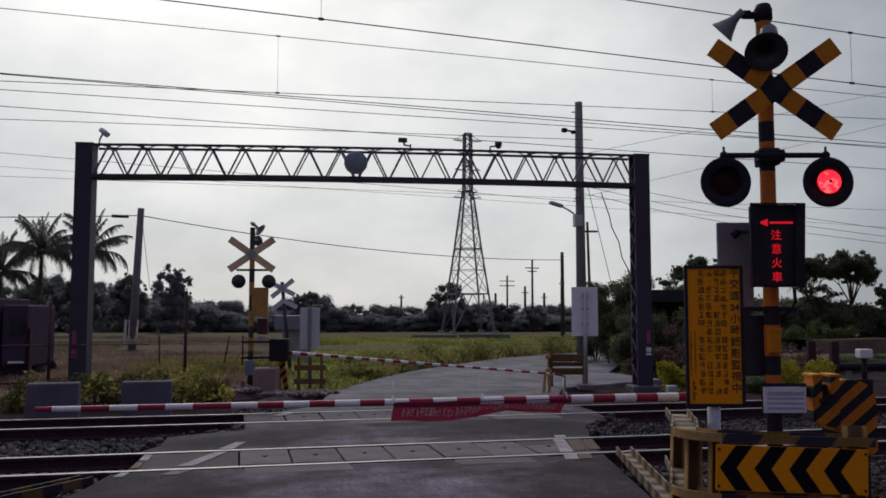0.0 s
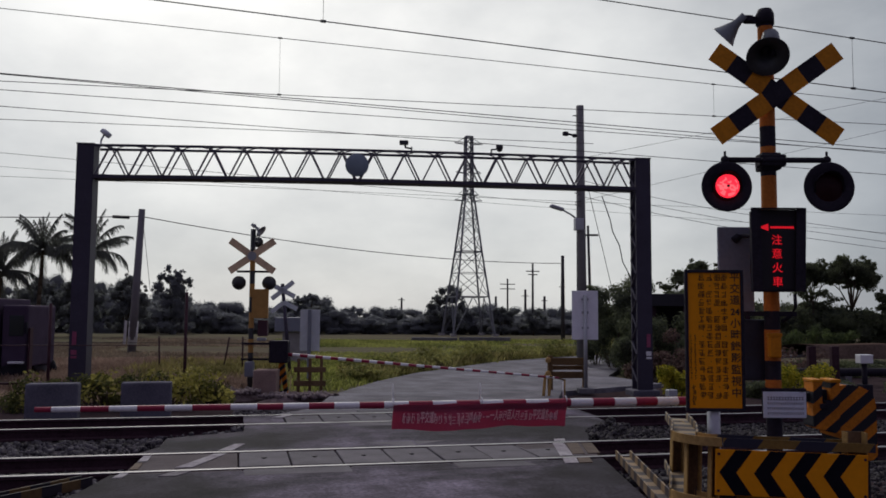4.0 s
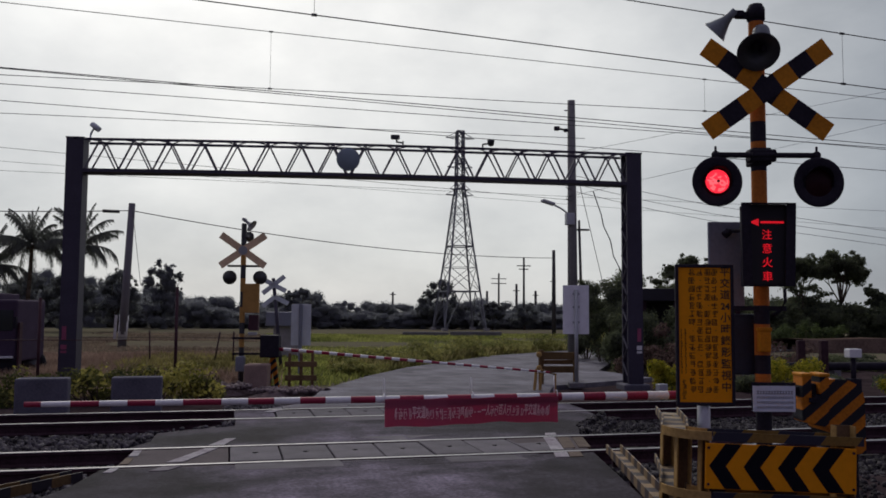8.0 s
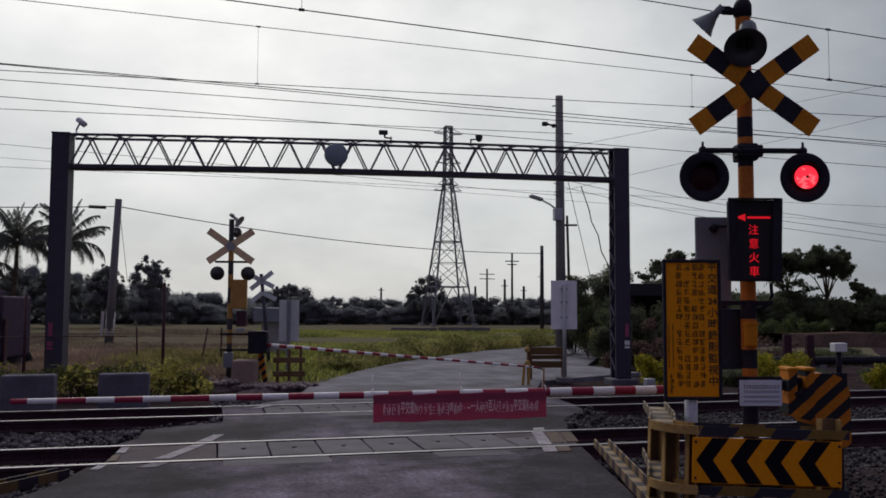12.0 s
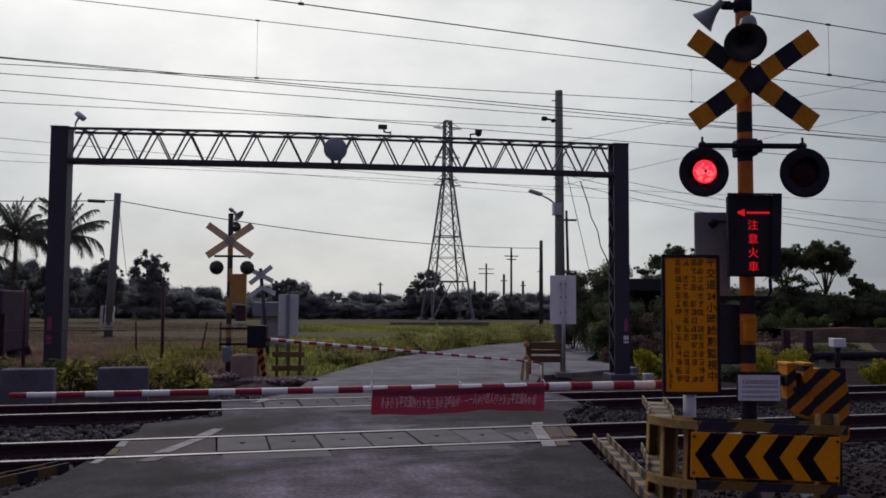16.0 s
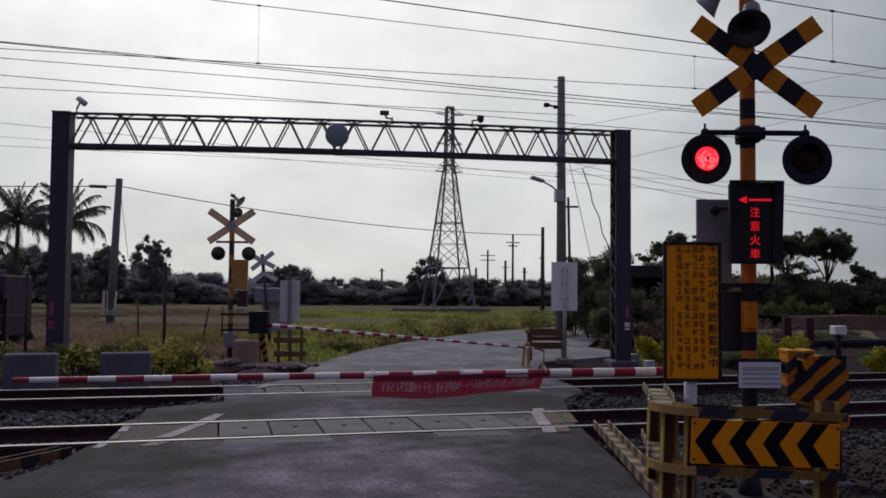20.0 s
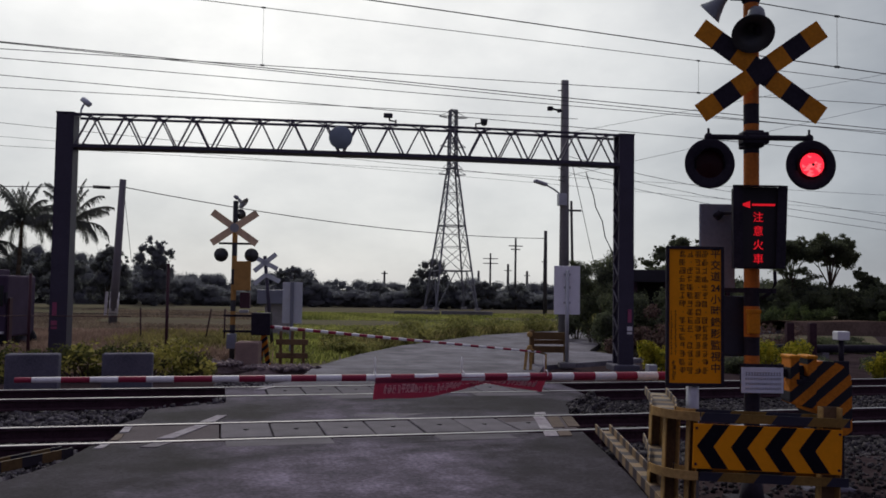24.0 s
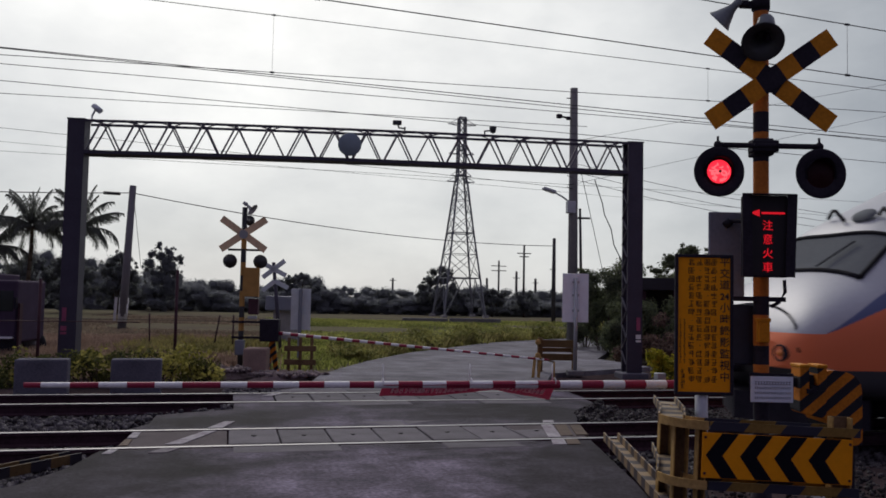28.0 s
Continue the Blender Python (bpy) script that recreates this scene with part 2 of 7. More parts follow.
M = {
    "asphalt": asphalt_material("worn_asphalt", (0.075, 0.063, 0.087), 12, stain_shade=ROAD_STAIN_SHADE),
    "far_asphalt": asphalt_material("dry_asphalt", (0.148, 0.142, 0.166), 24, uneven=0.45),
    "patch": asphalt_material("middle_asphalt", (0.08, 0.068, 0.094), 60, stain_shade=STRIP_STAINS),
    "panel": material("crossing_panel_concrete", (0.118, 0.108, 0.122), 0.8, vary=0.3, scale=3, fine=60, bump=0.3, each=0.2),
    "concrete": material("weathered_concrete", (0.3, 0.29, 0.28), 0.85, vary=0.3, scale=2.5, fine=40, bump=0.3),
    "dark_concrete": material("stained_concrete", (0.16, 0.155, 0.16), 0.85, vary=0.3, scale=2.5, fine=40, bump=0.3),
    "soil": material("gravelly_soil", (0.046, 0.034, 0.036), 0.95, gloss=0.0, vary=0.45, scale=1.5, fine=25, bump=0.8),
    "ballast_bed": material("ballast_bed", (0.05, 0.04, 0.053), 0.95, vary=0.5, scale=3, fine=28, bump=1.0),
    "field": material("field_ground", (0.145, 0.142, 0.085), 0.95, scale=0.12, fine=1.6, bump=0.6, gloss=0.0, second=(0.11, 0.088, 0.072)),
    "white_paint": material("worn_white_road_paint", (0.4, 0.39, 0.4), 0.78, second=(0.16, 0.125, 0.16), scale=3.2, fine=18, bump=0.3),
    "rust": material("rusted_steel", (0.052, 0.028, 0.036), 0.8, 0.2, vary=0.4, scale=5, fine=40, bump=0.3),
    "rail_top": material("polished_rail", (0.27, 0.26, 0.265), 0.36, 0.9, vary=0.12, scale=8, fine=60, bump=0.05),
    "sleeper": material("concrete_sleeper", (0.07, 0.065, 0.065), 0.9, vary=0.3, scale=4, fine=50, bump=0.3, each=0.3),
    "grey_steel": material("painted_grey_steel", (0.047, 0.041, 0.064), 0.6, 0.1, vary=0.2, scale=2, fine=30, bump=0.08),
    "galvanised": material("galvanised_steel", (0.42, 0.43, 0.45), 0.45, 0.5, vary=0.15, scale=4, fine=40, bump=0.05),
    "tower_steel": material("lattice_tower_steel", (0.16, 0.165, 0.18), 0.5, 0.3, vary=0.15, scale=1, fine=8, bump=0.0),
    "black": material("black_enamel", (0.024, 0.021, 0.03), 0.74, vary=0.3, scale=5, fine=40, bump=0.05),
    "rubber": material("black_rubber", (0.022, 0.021, 0.025), 0.8, vary=0.2, bump=0.1),
    "yellow": material("faded_yellow_paint", YELLOW, 0.55, gloss=0.14, vary=0.25, scale=5, fine=45, bump=0.1),
    "sign_yellow": material("yellow_sign_film", (0.76, 0.275, 0.006), 0.55, gloss=0.12, vary=0.08, scale=2, fine=30, bump=0.0),
    "grey_back": material("grey_sign_back", (0.34, 0.35, 0.36), 0.5, 0.3, vary=0.12, scale=3, fine=30, bump=0.03),
    "white": material("white_enamel", (0.72, 0.72, 0.72), 0.5, vary=0.1, scale=4, fine=40, bump=0.03),
    "ink": material("sign_ink", (0.045, 0.026, 0.012), 0.6, vary=0.1, bump=0.0),
    "red": material("barrier_red_paint", (0.27, 0.014, 0.045), 0.5, vary=0.2, scale=5, fine=40, bump=0.05),
    "barrier_white": material("barrier_white_paint", (0.74, 0.73, 0.72), 0.5, vary=0.12, scale=5, fine=40, bump=0.05),
    "banner": material("red_banner_cloth", (0.4, 0.105, 0.165), 0.85, vary=0.15, scale=6, fine=120, bump=0.15),
    "banner_ink": material("pale_banner_print", (0.82, 0.62, 0.62), 0.85, vary=0.2, scale=9, fine=60, bump=0.1),
    "lamp_lit": material("lit_red_lamp", (1.0, 0.025, 0.05), 0.3, vary=0.1, bump=0, emit=1.1),
    "lamp_core": material("lit_red_lamp_core", (1.0, 0.13, 0.15), 0.3, vary=0.1, bump=0, emit=1.02),
    "led": material("red_led", (1.0, 0.012, 0.025), 0.4, vary=0.1, bump=0, emit=0.45),
    "dark_lens": material("dark_red_lens", (0.018, 0.002, 0.004), 0.4, gloss=0.12, vary=0.2, scale=10, bump=0),
    "pole_concrete": material("concrete_pole", (0.2, 0.195, 0.19), 0.85, vary=0.25, scale=1.5, fine=25, bump=0.2),
    "wire": material("overhead_wire", (0.05, 0.05, 0.055), 0.5, 0.4, vary=0.1, bump=0),
    "bark": material("bark", (0.09, 0.07, 0.05), 0.9, vary=0.35, scale=3, fine=20, bump=0.6),
    "teal_disc": material("teal_sign_disc", (0.2, 0.25, 0.29), 0.5, vary=0.12, scale=4, bump=0.03),
    "magenta": material("faded_pink_warning_tape", (0.27, 0.06, 0.12), 0.6, vary=0.4, bump=0.03),
    "rail_brown": material("weathered_wood_paint", (0.15, 0.095, 0.052), 0.75, vary=0.35, scale=4, fine=40, bump=0.3),
    "earth_bank": material("brown_earth_bank", (0.1, 0.07, 0.056), 0.95, gloss=0.0, vary=0.4, scale=0.8, fine=10, bump=0.6),
    "truck": material("dark_blue_truck_paint", (0.07, 0.05, 0.08), 0.75, gloss=0.04, vary=0.2, scale=2, bump=0.03),
    "glass": material("dark_window_glass", (0.02, 0.025, 0.03), 0.06, vary=0.1, bump=0),
    "tin": material("corrugated_dark_tin", (0.022, 0.02, 0.026), 0.7, vary=0.3, scale=2, bump=0.2),
    "tan": material("tan_concrete_base", (0.28, 0.2, 0.17), 0.85, vary=0.3, scale=3, bump=0.3),
}
M["timber_tan"] = material("worn_tan_timber", (0.105, 0.078, 0.062), 0.8, vary=0.35, scale=5, fine=50, bump=0.4, each=0.3)
M["apron"] = material("brownish_concrete", (0.086, 0.07, 0.076), 0.85, vary=0.3, scale=3, fine=50, bump=0.4)
M["eye_groove_dark"] = material("dark_eye_and_groove", (0.03, 0.028, 0.03), 0.6, 0.3, bump=0.05)
M["heap"] = material("pinkish_grey_rubble", (0.15, 0.115, 0.115), 0.95, gloss=0.0, vary=0.5, scale=6, fine=30, bump=1.0)
M["hazard"] = stripe_material("black_yellow_hazard_paint", (0.5, 0.165, 0.014), BLACK, (0.65, 0, -0.76), 0.072, 0.6)
M["beam_hazard"] = stripe_material("faded_hazard_beam_paint", (0.19, 0.115, 0.03), (0.03, 0.03, 0.045), (0.8, 0, -0.6), 0.185, 0.43)
M["low_front_beam"] = stripe_material("worn_hazard_beam_paint", (0.19, 0.115, 0.03), (0.03, 0.03, 0.045), (0.8, 0, -0.6), 0.185, 0.04)
M["pole_dark"] = material("dark_timber_pole", (0.07, 0.066, 0.068), 0.85, vary=0.3, scale=1.5, fine=25, bump=0.2)
M["plate_white"] = material("bluish_white_plate", (0.62, 0.67, 0.76), 0.5, vary=0.1, scale=4, bump=0.02)
M["plate_ink"] = material("grey_plate_print", (0.2, 0.21, 0.25), 0.6, vary=0.1, bump=0.0)
M["pale_grey"] = material("pale_grey_boards", (0.54, 0.58, 0.62), 0.6, vary=0.15, scale=3, bump=0.03)
M["side_beam"] = stripe_material("bleached_side_beam_paint", (0.27, 0.2, 0.12), (0.06, 0.05, 0.055), (0, 1, 0), 0.13)
# Far woods: distance haze is painted into these paler, bluer leaf colours.
M["leaf_far_haze"] = leaf_material("hazy_far_foliage", (0.2, 0.21, 0.232), (0.265, 0.28, 0.278), 0.25, 0.6)
M["leaf_tree"] = leaf_material("tree_foliage", (0.058, 0.066, 0.05), (0.155, 0.178, 0.09), 0.6, 0.5)
# Distant trees, with a little less haze mixed into the leaf colours.
M["leaf_mid_haze"] = leaf_material("hazy_tree_foliage", (0.145, 0.153, 0.163), (0.205, 0.22, 0.204), 0.5, 0.6)
M["leaf_bright"] = leaf_material("yellow_green_shrub_leaves", (0.1, 0.13, 0.012), (0.5, 0.42, 0.04), 3)
M["leaf_flower"] = leaf_material("yellow_flowering_shoots", (0.13, 0.13, 0.03), (0.56, 0.5, 0.13), 2)
M["board_grey"] = material("blue_grey_sheet_metal", (0.2, 0.215, 0.26), 0.55, 0.1, vary=0.18, scale=2.5, fine=30, bump=0.03)
# Paler than the columns' steel: sky glare over the truss is put into the colour.
M["lacing"] = material("pale_glare_lacing", (0.12, 0.112, 0.135), 0.6, 0.1, vary=0.25, scale=3, fine=30, bump=0.08)
M["leaf_dry"] = leaf_material("dry_brown_undergrowth", (0.055, 0.036, 0.034), (0.21, 0.14, 0.115), 1.2)
M["dark_red_iron"] = material("dark_red_iron_paint", (0.045, 0.012, 0.02), 0.7, vary=0.3, bump=0.05)
M["leaf_hedge"] = leaf_material("hedge_leaves", (0.028, 0.037, 0.018), (0.16, 0.165, 0.05), 1.5)
M["leaf_palm"] = leaf_material("palm_leaves", (0.06, 0.065, 0.062), (0.14, 0.15, 0.13), 0.5)
M["grass_dry"] = leaf_material("dry_grass", (0.27, 0.185, 0.16), (0.54, 0.4, 0.32), 0.35, 0.5)
M["grass_fallow"] = leaf_material("fallow_grass_blades", (0.14, 0.105, 0.082), (0.33, 0.26, 0.19), 0.3)
M["leaf_weed"] = leaf_material("roadside_weed_leaves", (0.065, 0.085, 0.026), (0.42, 0.4, 0.13), 1.1)
M["leaf_thicket"] = leaf_material("thicket_leaves", (0.04, 0.055, 0.026), (0.13, 0.17, 0.06), 0.8, 0.5)
M["post_orange"] = material("worn_orange_post_paint", (0.46, 0.145, 0.028), 0.6, gloss=0.1, vary=0.3, scale=5, fine=45, bump=0.12)
M["worn_paint"] = material("worn_off_road_paint", (0.22, 0.21, 0.22), 0.8, second=(0.11, 0.09, 0.11), scale=4, fine=20, bump=0.3)
# darker version of the striped low rail paint, for the left rail
M["low_dim"] = stripe_material("dark_hazard_paint", (0.1, 0.06, 0.026), (0.022, 0.018, 0.025), (1, 0, 0), 0.2)
M["grass_weeds"] = leaf_material("yellowish_weeds", (0.2, 0.19, 0.085), (0.58, 0.51, 0.22), 0.8, 0.5)
M["grass_green"] = leaf_material("green_grass", (0.11, 0.14, 0.036), (0.48, 0.5, 0.14), 0.3)
M["gravel_island"] = leaf_material("dark_gravel", (0.013, 0.01, 0.013), (0.115, 0.104, 0.108), 3)
M["heap_stone"] = leaf_material("pinkish_rubble_stone", (0.09, 0.068, 0.07), (0.28, 0.225, 0.225), 4, 0.0)
M["stone_east"] = leaf_material("dull_crushed_stone", (0.01, 0.008, 0.01), (0.08, 0.073, 0.077), 4, 0.0)
M["stone_island"] = leaf_material("crushed_stone", (0.024, 0.02, 0.026), (0.2, 0.185, 0.2), 4)
M["speaker_grey"] = material("grey_speaker_enamel", (0.045, 0.047, 0.05), 0.45, 0.2, vary=0.2, bump=0.03)
M["speaker_light"] = material("pale_speaker_enamel", (0.17, 0.19, 0.2), 0.4, 0.2, vary=0.2, bump=0.03)
M["screen_black"] = material("matt_black_screen", (0.012, 0.01, 0.013), 0.7, vary=0.2, fine=90, bump=0.1)
M["cabinet_blue"] = material("dark_blue_cabinet_paint", (0.02, 0.022, 0.04), 0.5, vary=0.25, bump=0.05)
M["pale_plain"] = material("bleached_beam_paint", (0.37, 0.235, 0.085), 0.75, vary=0.3, scale=5, fine=40, bump=0.15)
M["chevron_black"] = material("chevron_black_film", (0.014, 0.013, 0.022), 0.6, gloss=0.12, vary=0.2, bump=0.02)
M["low_beam"] = stripe_material("dusty_low_beam_paint", (0.25, 0.175, 0.1), (0.05, 0.038, 0.045), (1, 0, 0), 0.17)
M["block"] = material("grey_block_concrete", (0.118, 0.114, 0.14), 0.85, vary=0.3, scale=2, fine=35, bump=0.25)
M["far_yellow"] = material("dull_yellow_paint", (0.42, 0.23, 0.06), 0.6, vary=0.2, bump=0.05)
M["board_back"] = material("tan_board_back", (0.8, 0.59, 0.36), 0.7, vary=0.2, bump=0.05)
M["cabinet_red"] = material("dull_red_cabinet", (0.06, 0.02, 0.03), 0.6, vary=0.2, bump=0.05)
M["yellow_wood"] = material("weathered_yellow_wood", (0.125, 0.078, 0.036), 0.75, vary=0.3, scale=4, bump=0.2)
M["sign_back"] = material("pale_sign_back", (0.8, 0.8, 0.83), 0.5, vary=0.08, bump=0.02)
M["pole_light"] = material("pale_concrete_pole", (0.17, 0.16, 0.175), 0.85, vary=0.2, scale=1, bump=0.1)
M["white_wrap"] = material("dirty_white_wrap", (0.5, 0.48, 0.48), 0.7, vary=0.2, bump=0.03)
M["glass_grey"] = material("grey_tinted_windscreen", (0.15, 0.16, 0.165), 0.4, gloss=0.0, vary=0.15, scale=1, bump=0.0)
M["lamp_amber"] = material("amber_headlamp_glass", (0.7, 0.2, 0.05), 0.2, vary=0.1, bump=0)


# ---------------------------------------------------------------- small builders
def ident():
    return Matrix.Identity(4)


def add_box(bm, c, s, m=None, bevel=0.0, mat=0):
    """A box of size s round the centre c."""
    made = bmesh.ops.create_cube(bm, size=1.0, matrix=(m or ident()) @ Matrix.Translation(c) @ Matrix.Diagonal((*s, 1)))
    faces = {f for v in made["verts"] for f in v.link_faces}
    for f in faces:
        f.material_index = mat
    if bevel:
        edges = list({e for v in made["verts"] for e in v.link_edges})
        for f in bmesh.ops.bevel(bm, geom=edges, offset=bevel, segments=2, affect="EDGES", profile=0.5)["faces"]:
            f.material_index = mat
    return bm


def add_rod(bm, a, b, r, r2=None, seg=10, mat=0):
    """A round bar from a to b."""
    a, b = Vector(a), Vector(b)
    d = b - a
    if d.length < 1e-6:
        return bm
    m = Matrix.Translation((a + b) / 2) @ d.to_track_quat("Z", "Y").to_matrix().to_4x4()
    made = bmesh.ops.create_cone(bm, cap_ends=True, segments=seg, radius1=r, radius2=r if r2 is None else r2, depth=d.length, matrix=m)
    for f in {f for v in made["verts"] for f in v.link_faces}:
        f.material_index = mat
        f.smooth = len(f.verts) == 4
    return bm


def add_bar(bm, a, b, w, h, mat=0):
    """A rectangular bar from a to b."""
    a, b = Vector(a), Vector(b)
    d = b - a
    m = Matrix.Translation((a + b) / 2) @ d.to_track_quat("Z", "Y").to_matrix().to_4x4()
    made = bmesh.ops.create_cube(bm, size=1.0, matrix=m @ Matrix.Diagonal((w, h, d.length, 1)))
    for f in {f for v in made["verts"] for f in v.link_faces}:
        f.material_index = mat
    return bm


def sweep(bm, points, radii, seg=6, mats=None):
    """One closed tube through points, with a radius at each and a material slot for each length."""
    pts = [Vector(p) for p in points]
    rings = []
    for i, p in enumerate(pts):
        d = (pts[min(i + 1, len(pts) - 1)] - pts[max(i - 1, 0)]).normalized()
        ref = Vector((0, 0, 1)) if abs(d.z) < 0.9 else Vector((1, 0, 0))
        u = d.cross(ref).normalized()
        v = u.cross(d)
        rings.append([bm.verts.new(p + (u * math.cos(2 * math.pi * k / seg) + v * math.sin(2 * math.pi * k / seg)) * radii[i]) for k in range(seg)])
    made = []
    for i, (r0, r1) in enumerate(zip(rings, rings[1:])):
        for k in range(seg):
            f = bm.faces.new((r0[k], r0[(k + 1) % seg], r1[(k + 1) % seg], r1[k]))
            f.smooth, f.material_index = True, mats[i] if mats else 0
            made.append(f)
    a, b = bm.faces.new(rings[0]), bm.faces.new(rings[-1])
    a.material_index, b.material_index = (mats[0], mats[-1]) if mats else (0, 0)
    bmesh.ops.recalc_face_normals(bm, faces=made + [a, b])
    return bm


def add_tube(bm, points, r, seg=6):
    return sweep(bm, points, [r] * len(points), seg)


def add_sheet(bm, outline, z0, z1):
    """A slab with the outline (x, y) from z0 up to z1."""
    top = [bm.verts.new((x, y, z1)) for x, y in outline]
    low = [bm.verts.new((x, y, z0)) for x, y in outline]
    bm.faces.new(top)
    n = len(top)
    for i in range(n):
        j = (i + 1) % n
        bm.faces.new((top[i], low[i], low[j], top[j]))
    bmesh.ops.recalc_face_normals(bm, faces=bm.faces[:])
    return bm


def lathe(bm, profile, m=None, seg=24, mat=0):
    """Turn (radius, height) pairs round z."""
    rings = []
    for r, z in profile:
        rings.append([bm.verts.new((m or ident()) @ Vector((r * math.cos(2 * math.pi * i / seg), r * math.sin(2 * math.pi * i / seg), z))) for i in range(seg)])
    for lo, hi in zip(rings, rings[1:]):
        for i in range(seg):
            j = (i + 1) % seg
            f = bm.faces.new((lo[i], lo[j], hi[j], hi[i]))
            f.smooth, f.material_index = True, mat
    return bm


def mesh_object(name, bm, materials, parent=None):
    mesh = bpy.data.meshes.new(name)
    bm.to_mesh(mesh)
    bm.free()
    for m in materials if isinstance(materials, (list, tuple)) else [materials]:
        mesh.materials.append(m)
    ob = new(name, mesh)
    if parent:
        ob.parent = parent
    return ob


def part(name, bm, mats, parent, label=""):
    """One mesh object under a thing or under a part."""
    return tagged(mesh_object(name, bm, mats, parent), label)


def thing(name, m, label, category, group="", kind=""):
    ob = new(name)
    ob.empty_display_size = 0.2
    ob.matrix_world = m
    return tagged(ob, label, category, group, kind)


def single(name, bm, mats, label, category, group="", kind="", m=None):
    """A thing that is one mesh."""
    ob = mesh_object(name, bm, mats)
    if m:
        ob.matrix_world = m
    return tagged(ob, label, category, group, kind)


def bm_():
    return bmesh.new()


def mesh_arrays(name, verts, faces, mat):
    """A mesh from arrays: verts (n, 3), faces (m, k) with one k."""
    mesh = bpy.data.meshes.new(name)
    n, m, k = len(verts), len(faces), faces.shape[1]
    mesh.vertices.add(n)
    mesh.vertices.foreach_set("co", verts.astype(np.float32).ravel())
    mesh.loops.add(m * k)
    mesh.loops.foreach_set("vertex_index", faces.astype(np.int32).ravel())
    mesh.polygons.add(m)
    mesh.polygons.foreach_set("loop_start", np.arange(0, m * k, k, dtype=np.int32))
    mesh.update(calc_edges=True)
    mesh.materials.append(mat)
    return mesh


def lettering(name, text, size, mat, parent, m, bold=0.0, label=""):
    """Raised characters in the built-in font, centred on m, facing its -y."""
    curve = bpy.data.curves.new(name, "FONT")
    curve.body, curve.size, curve.align_x, curve.align_y, curve.extrude, curve.resolution_u, curve.offset = text, size, "CENTER", "CENTER", 0.0015, 3, size * bold
    ob = new(name, curve)
    mesh = bpy.data.meshes.new_from_object(ob.evaluated_get(bpy.context.evaluated_depsgraph_get()))
    bpy.data.objects.remove(ob)
    mesh.materials.clear()
    mesh.materials.append(mat)
    out = new(name, mesh)
    out.parent = parent
    out.matrix_basis = m @ pose(0, 0, 0, 90, 0, 0)
    return tagged(out, label)


RNG = np.random.default_rng(7)


# ---------------------------------------------------------------- ground, roads, trackbed
def ground():
    """One sheet to the horizon, finer near the crossing, with low swells in the fields."""
    xs = np.concatenate([[-3000, -900, -300, -140], np.linspace(-80, 100, 46), [160, 320, 900, 3000]])
    ys = np.concatenate([[-600, -120, -40], np.linspace(-16, 130, 50), [180, 320, 900, 3500]])
    bm = bm_()
    grid = [[None] * len(ys) for _ in xs]
    for i, x in enumerate(xs):
        for j, y in enumerate(ys):
            swell = 0.0 if y < 24 else 0.12 * noise.noise(Vector((x * 0.07, y * 0.07, 0.3)))
            grid[i][j] = bm.verts.new((x, y, -0.3 + swell))
    for i in range(len(xs) - 1):
        for j in range(len(ys) - 1):
            bm.faces.new((grid[i][j], grid[i + 1][j], grid[i + 1][j + 1], grid[i][j + 1])).smooth = True
    single("ground", bm, M["field"], "flat open fields of dull green and brown grass", "ground", kind="structure")


ground()

RAIL_Y = (8.725, 9.792, 12.202, 13.269)


def slab(name, outline, z0, z1, mat, label, category="road"):
    return single(name, add_sheet(bm_(), outline, z0, z1), mat, label, category, kind="structure")


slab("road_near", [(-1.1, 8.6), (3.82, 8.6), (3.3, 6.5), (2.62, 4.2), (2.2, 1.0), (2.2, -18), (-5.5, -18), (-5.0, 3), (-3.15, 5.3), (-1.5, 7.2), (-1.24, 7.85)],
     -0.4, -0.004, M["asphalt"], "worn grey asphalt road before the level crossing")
slab("road_between_tracks", [(-1.0, 9.862), (4.2, 9.862), (4.3, 10.1), (4.6, 10.9), (5.25, 11.75), (5.3, 12.135), (0.15, 12.135), (0.13, 11.5), (-0.5, 11.2), (-0.78, 11.0), (-0.8, 10.35)], -0.4, -0.006, M["patch"], "dark asphalt strip between the two tracks")


def far_road():
    """The road beyond the tracks: it dips a little, then bends away to one side."""
    left = [(0.62, 13.34, 0), (1.2, 14.8, -0.09), (1.55, 16.4, -0.18), (2.0, 18.4, -0.18), (3.6, 22.1, -0.18), (5.3, 25.3, -0.18), (9.8, 31.4, -0.18), (13.5, 34.6, -0.18), (22, 39.5, -0.18), (45, 47, -0.18)]
    right = [(5.25, 13.34, 0), (5.75, 14.8, -0.09), (6.3, 16.4, -0.18), (7.2, 18.4, -0.18), (10.6, 20.2, -0.18), (10.4, 23, -0.18), (12.4, 26.5, -0.18), (17, 30.6, -0.18), (25, 34.5, -0.18), (47, 41, -0.18)]
    bm = bm_()
    rows = []
    for (a, b) in zip(left, right):
        a, b = Vector(a), Vector(b)
        row = [bm.verts.new(a + Vector((0, 0, -0.25)))]
        row += [bm.verts.new(a.lerp(b, k / 6)) for k in range(7)]
        row.append(bm.verts.new(b + Vector((0, 0, -0.25))))
        rows.append(row)
    for r0, r1 in zip(rows, rows[1:]):
        for k in range(len(r0) - 1):
            bm.faces.new((r0[k], r0[k + 1], r1[k + 1], r1[k]))
    single("road_far", bm, M["far_asphalt"], "pale grey asphalt road curving away through the fields", "road", kind="structure")


far_road()

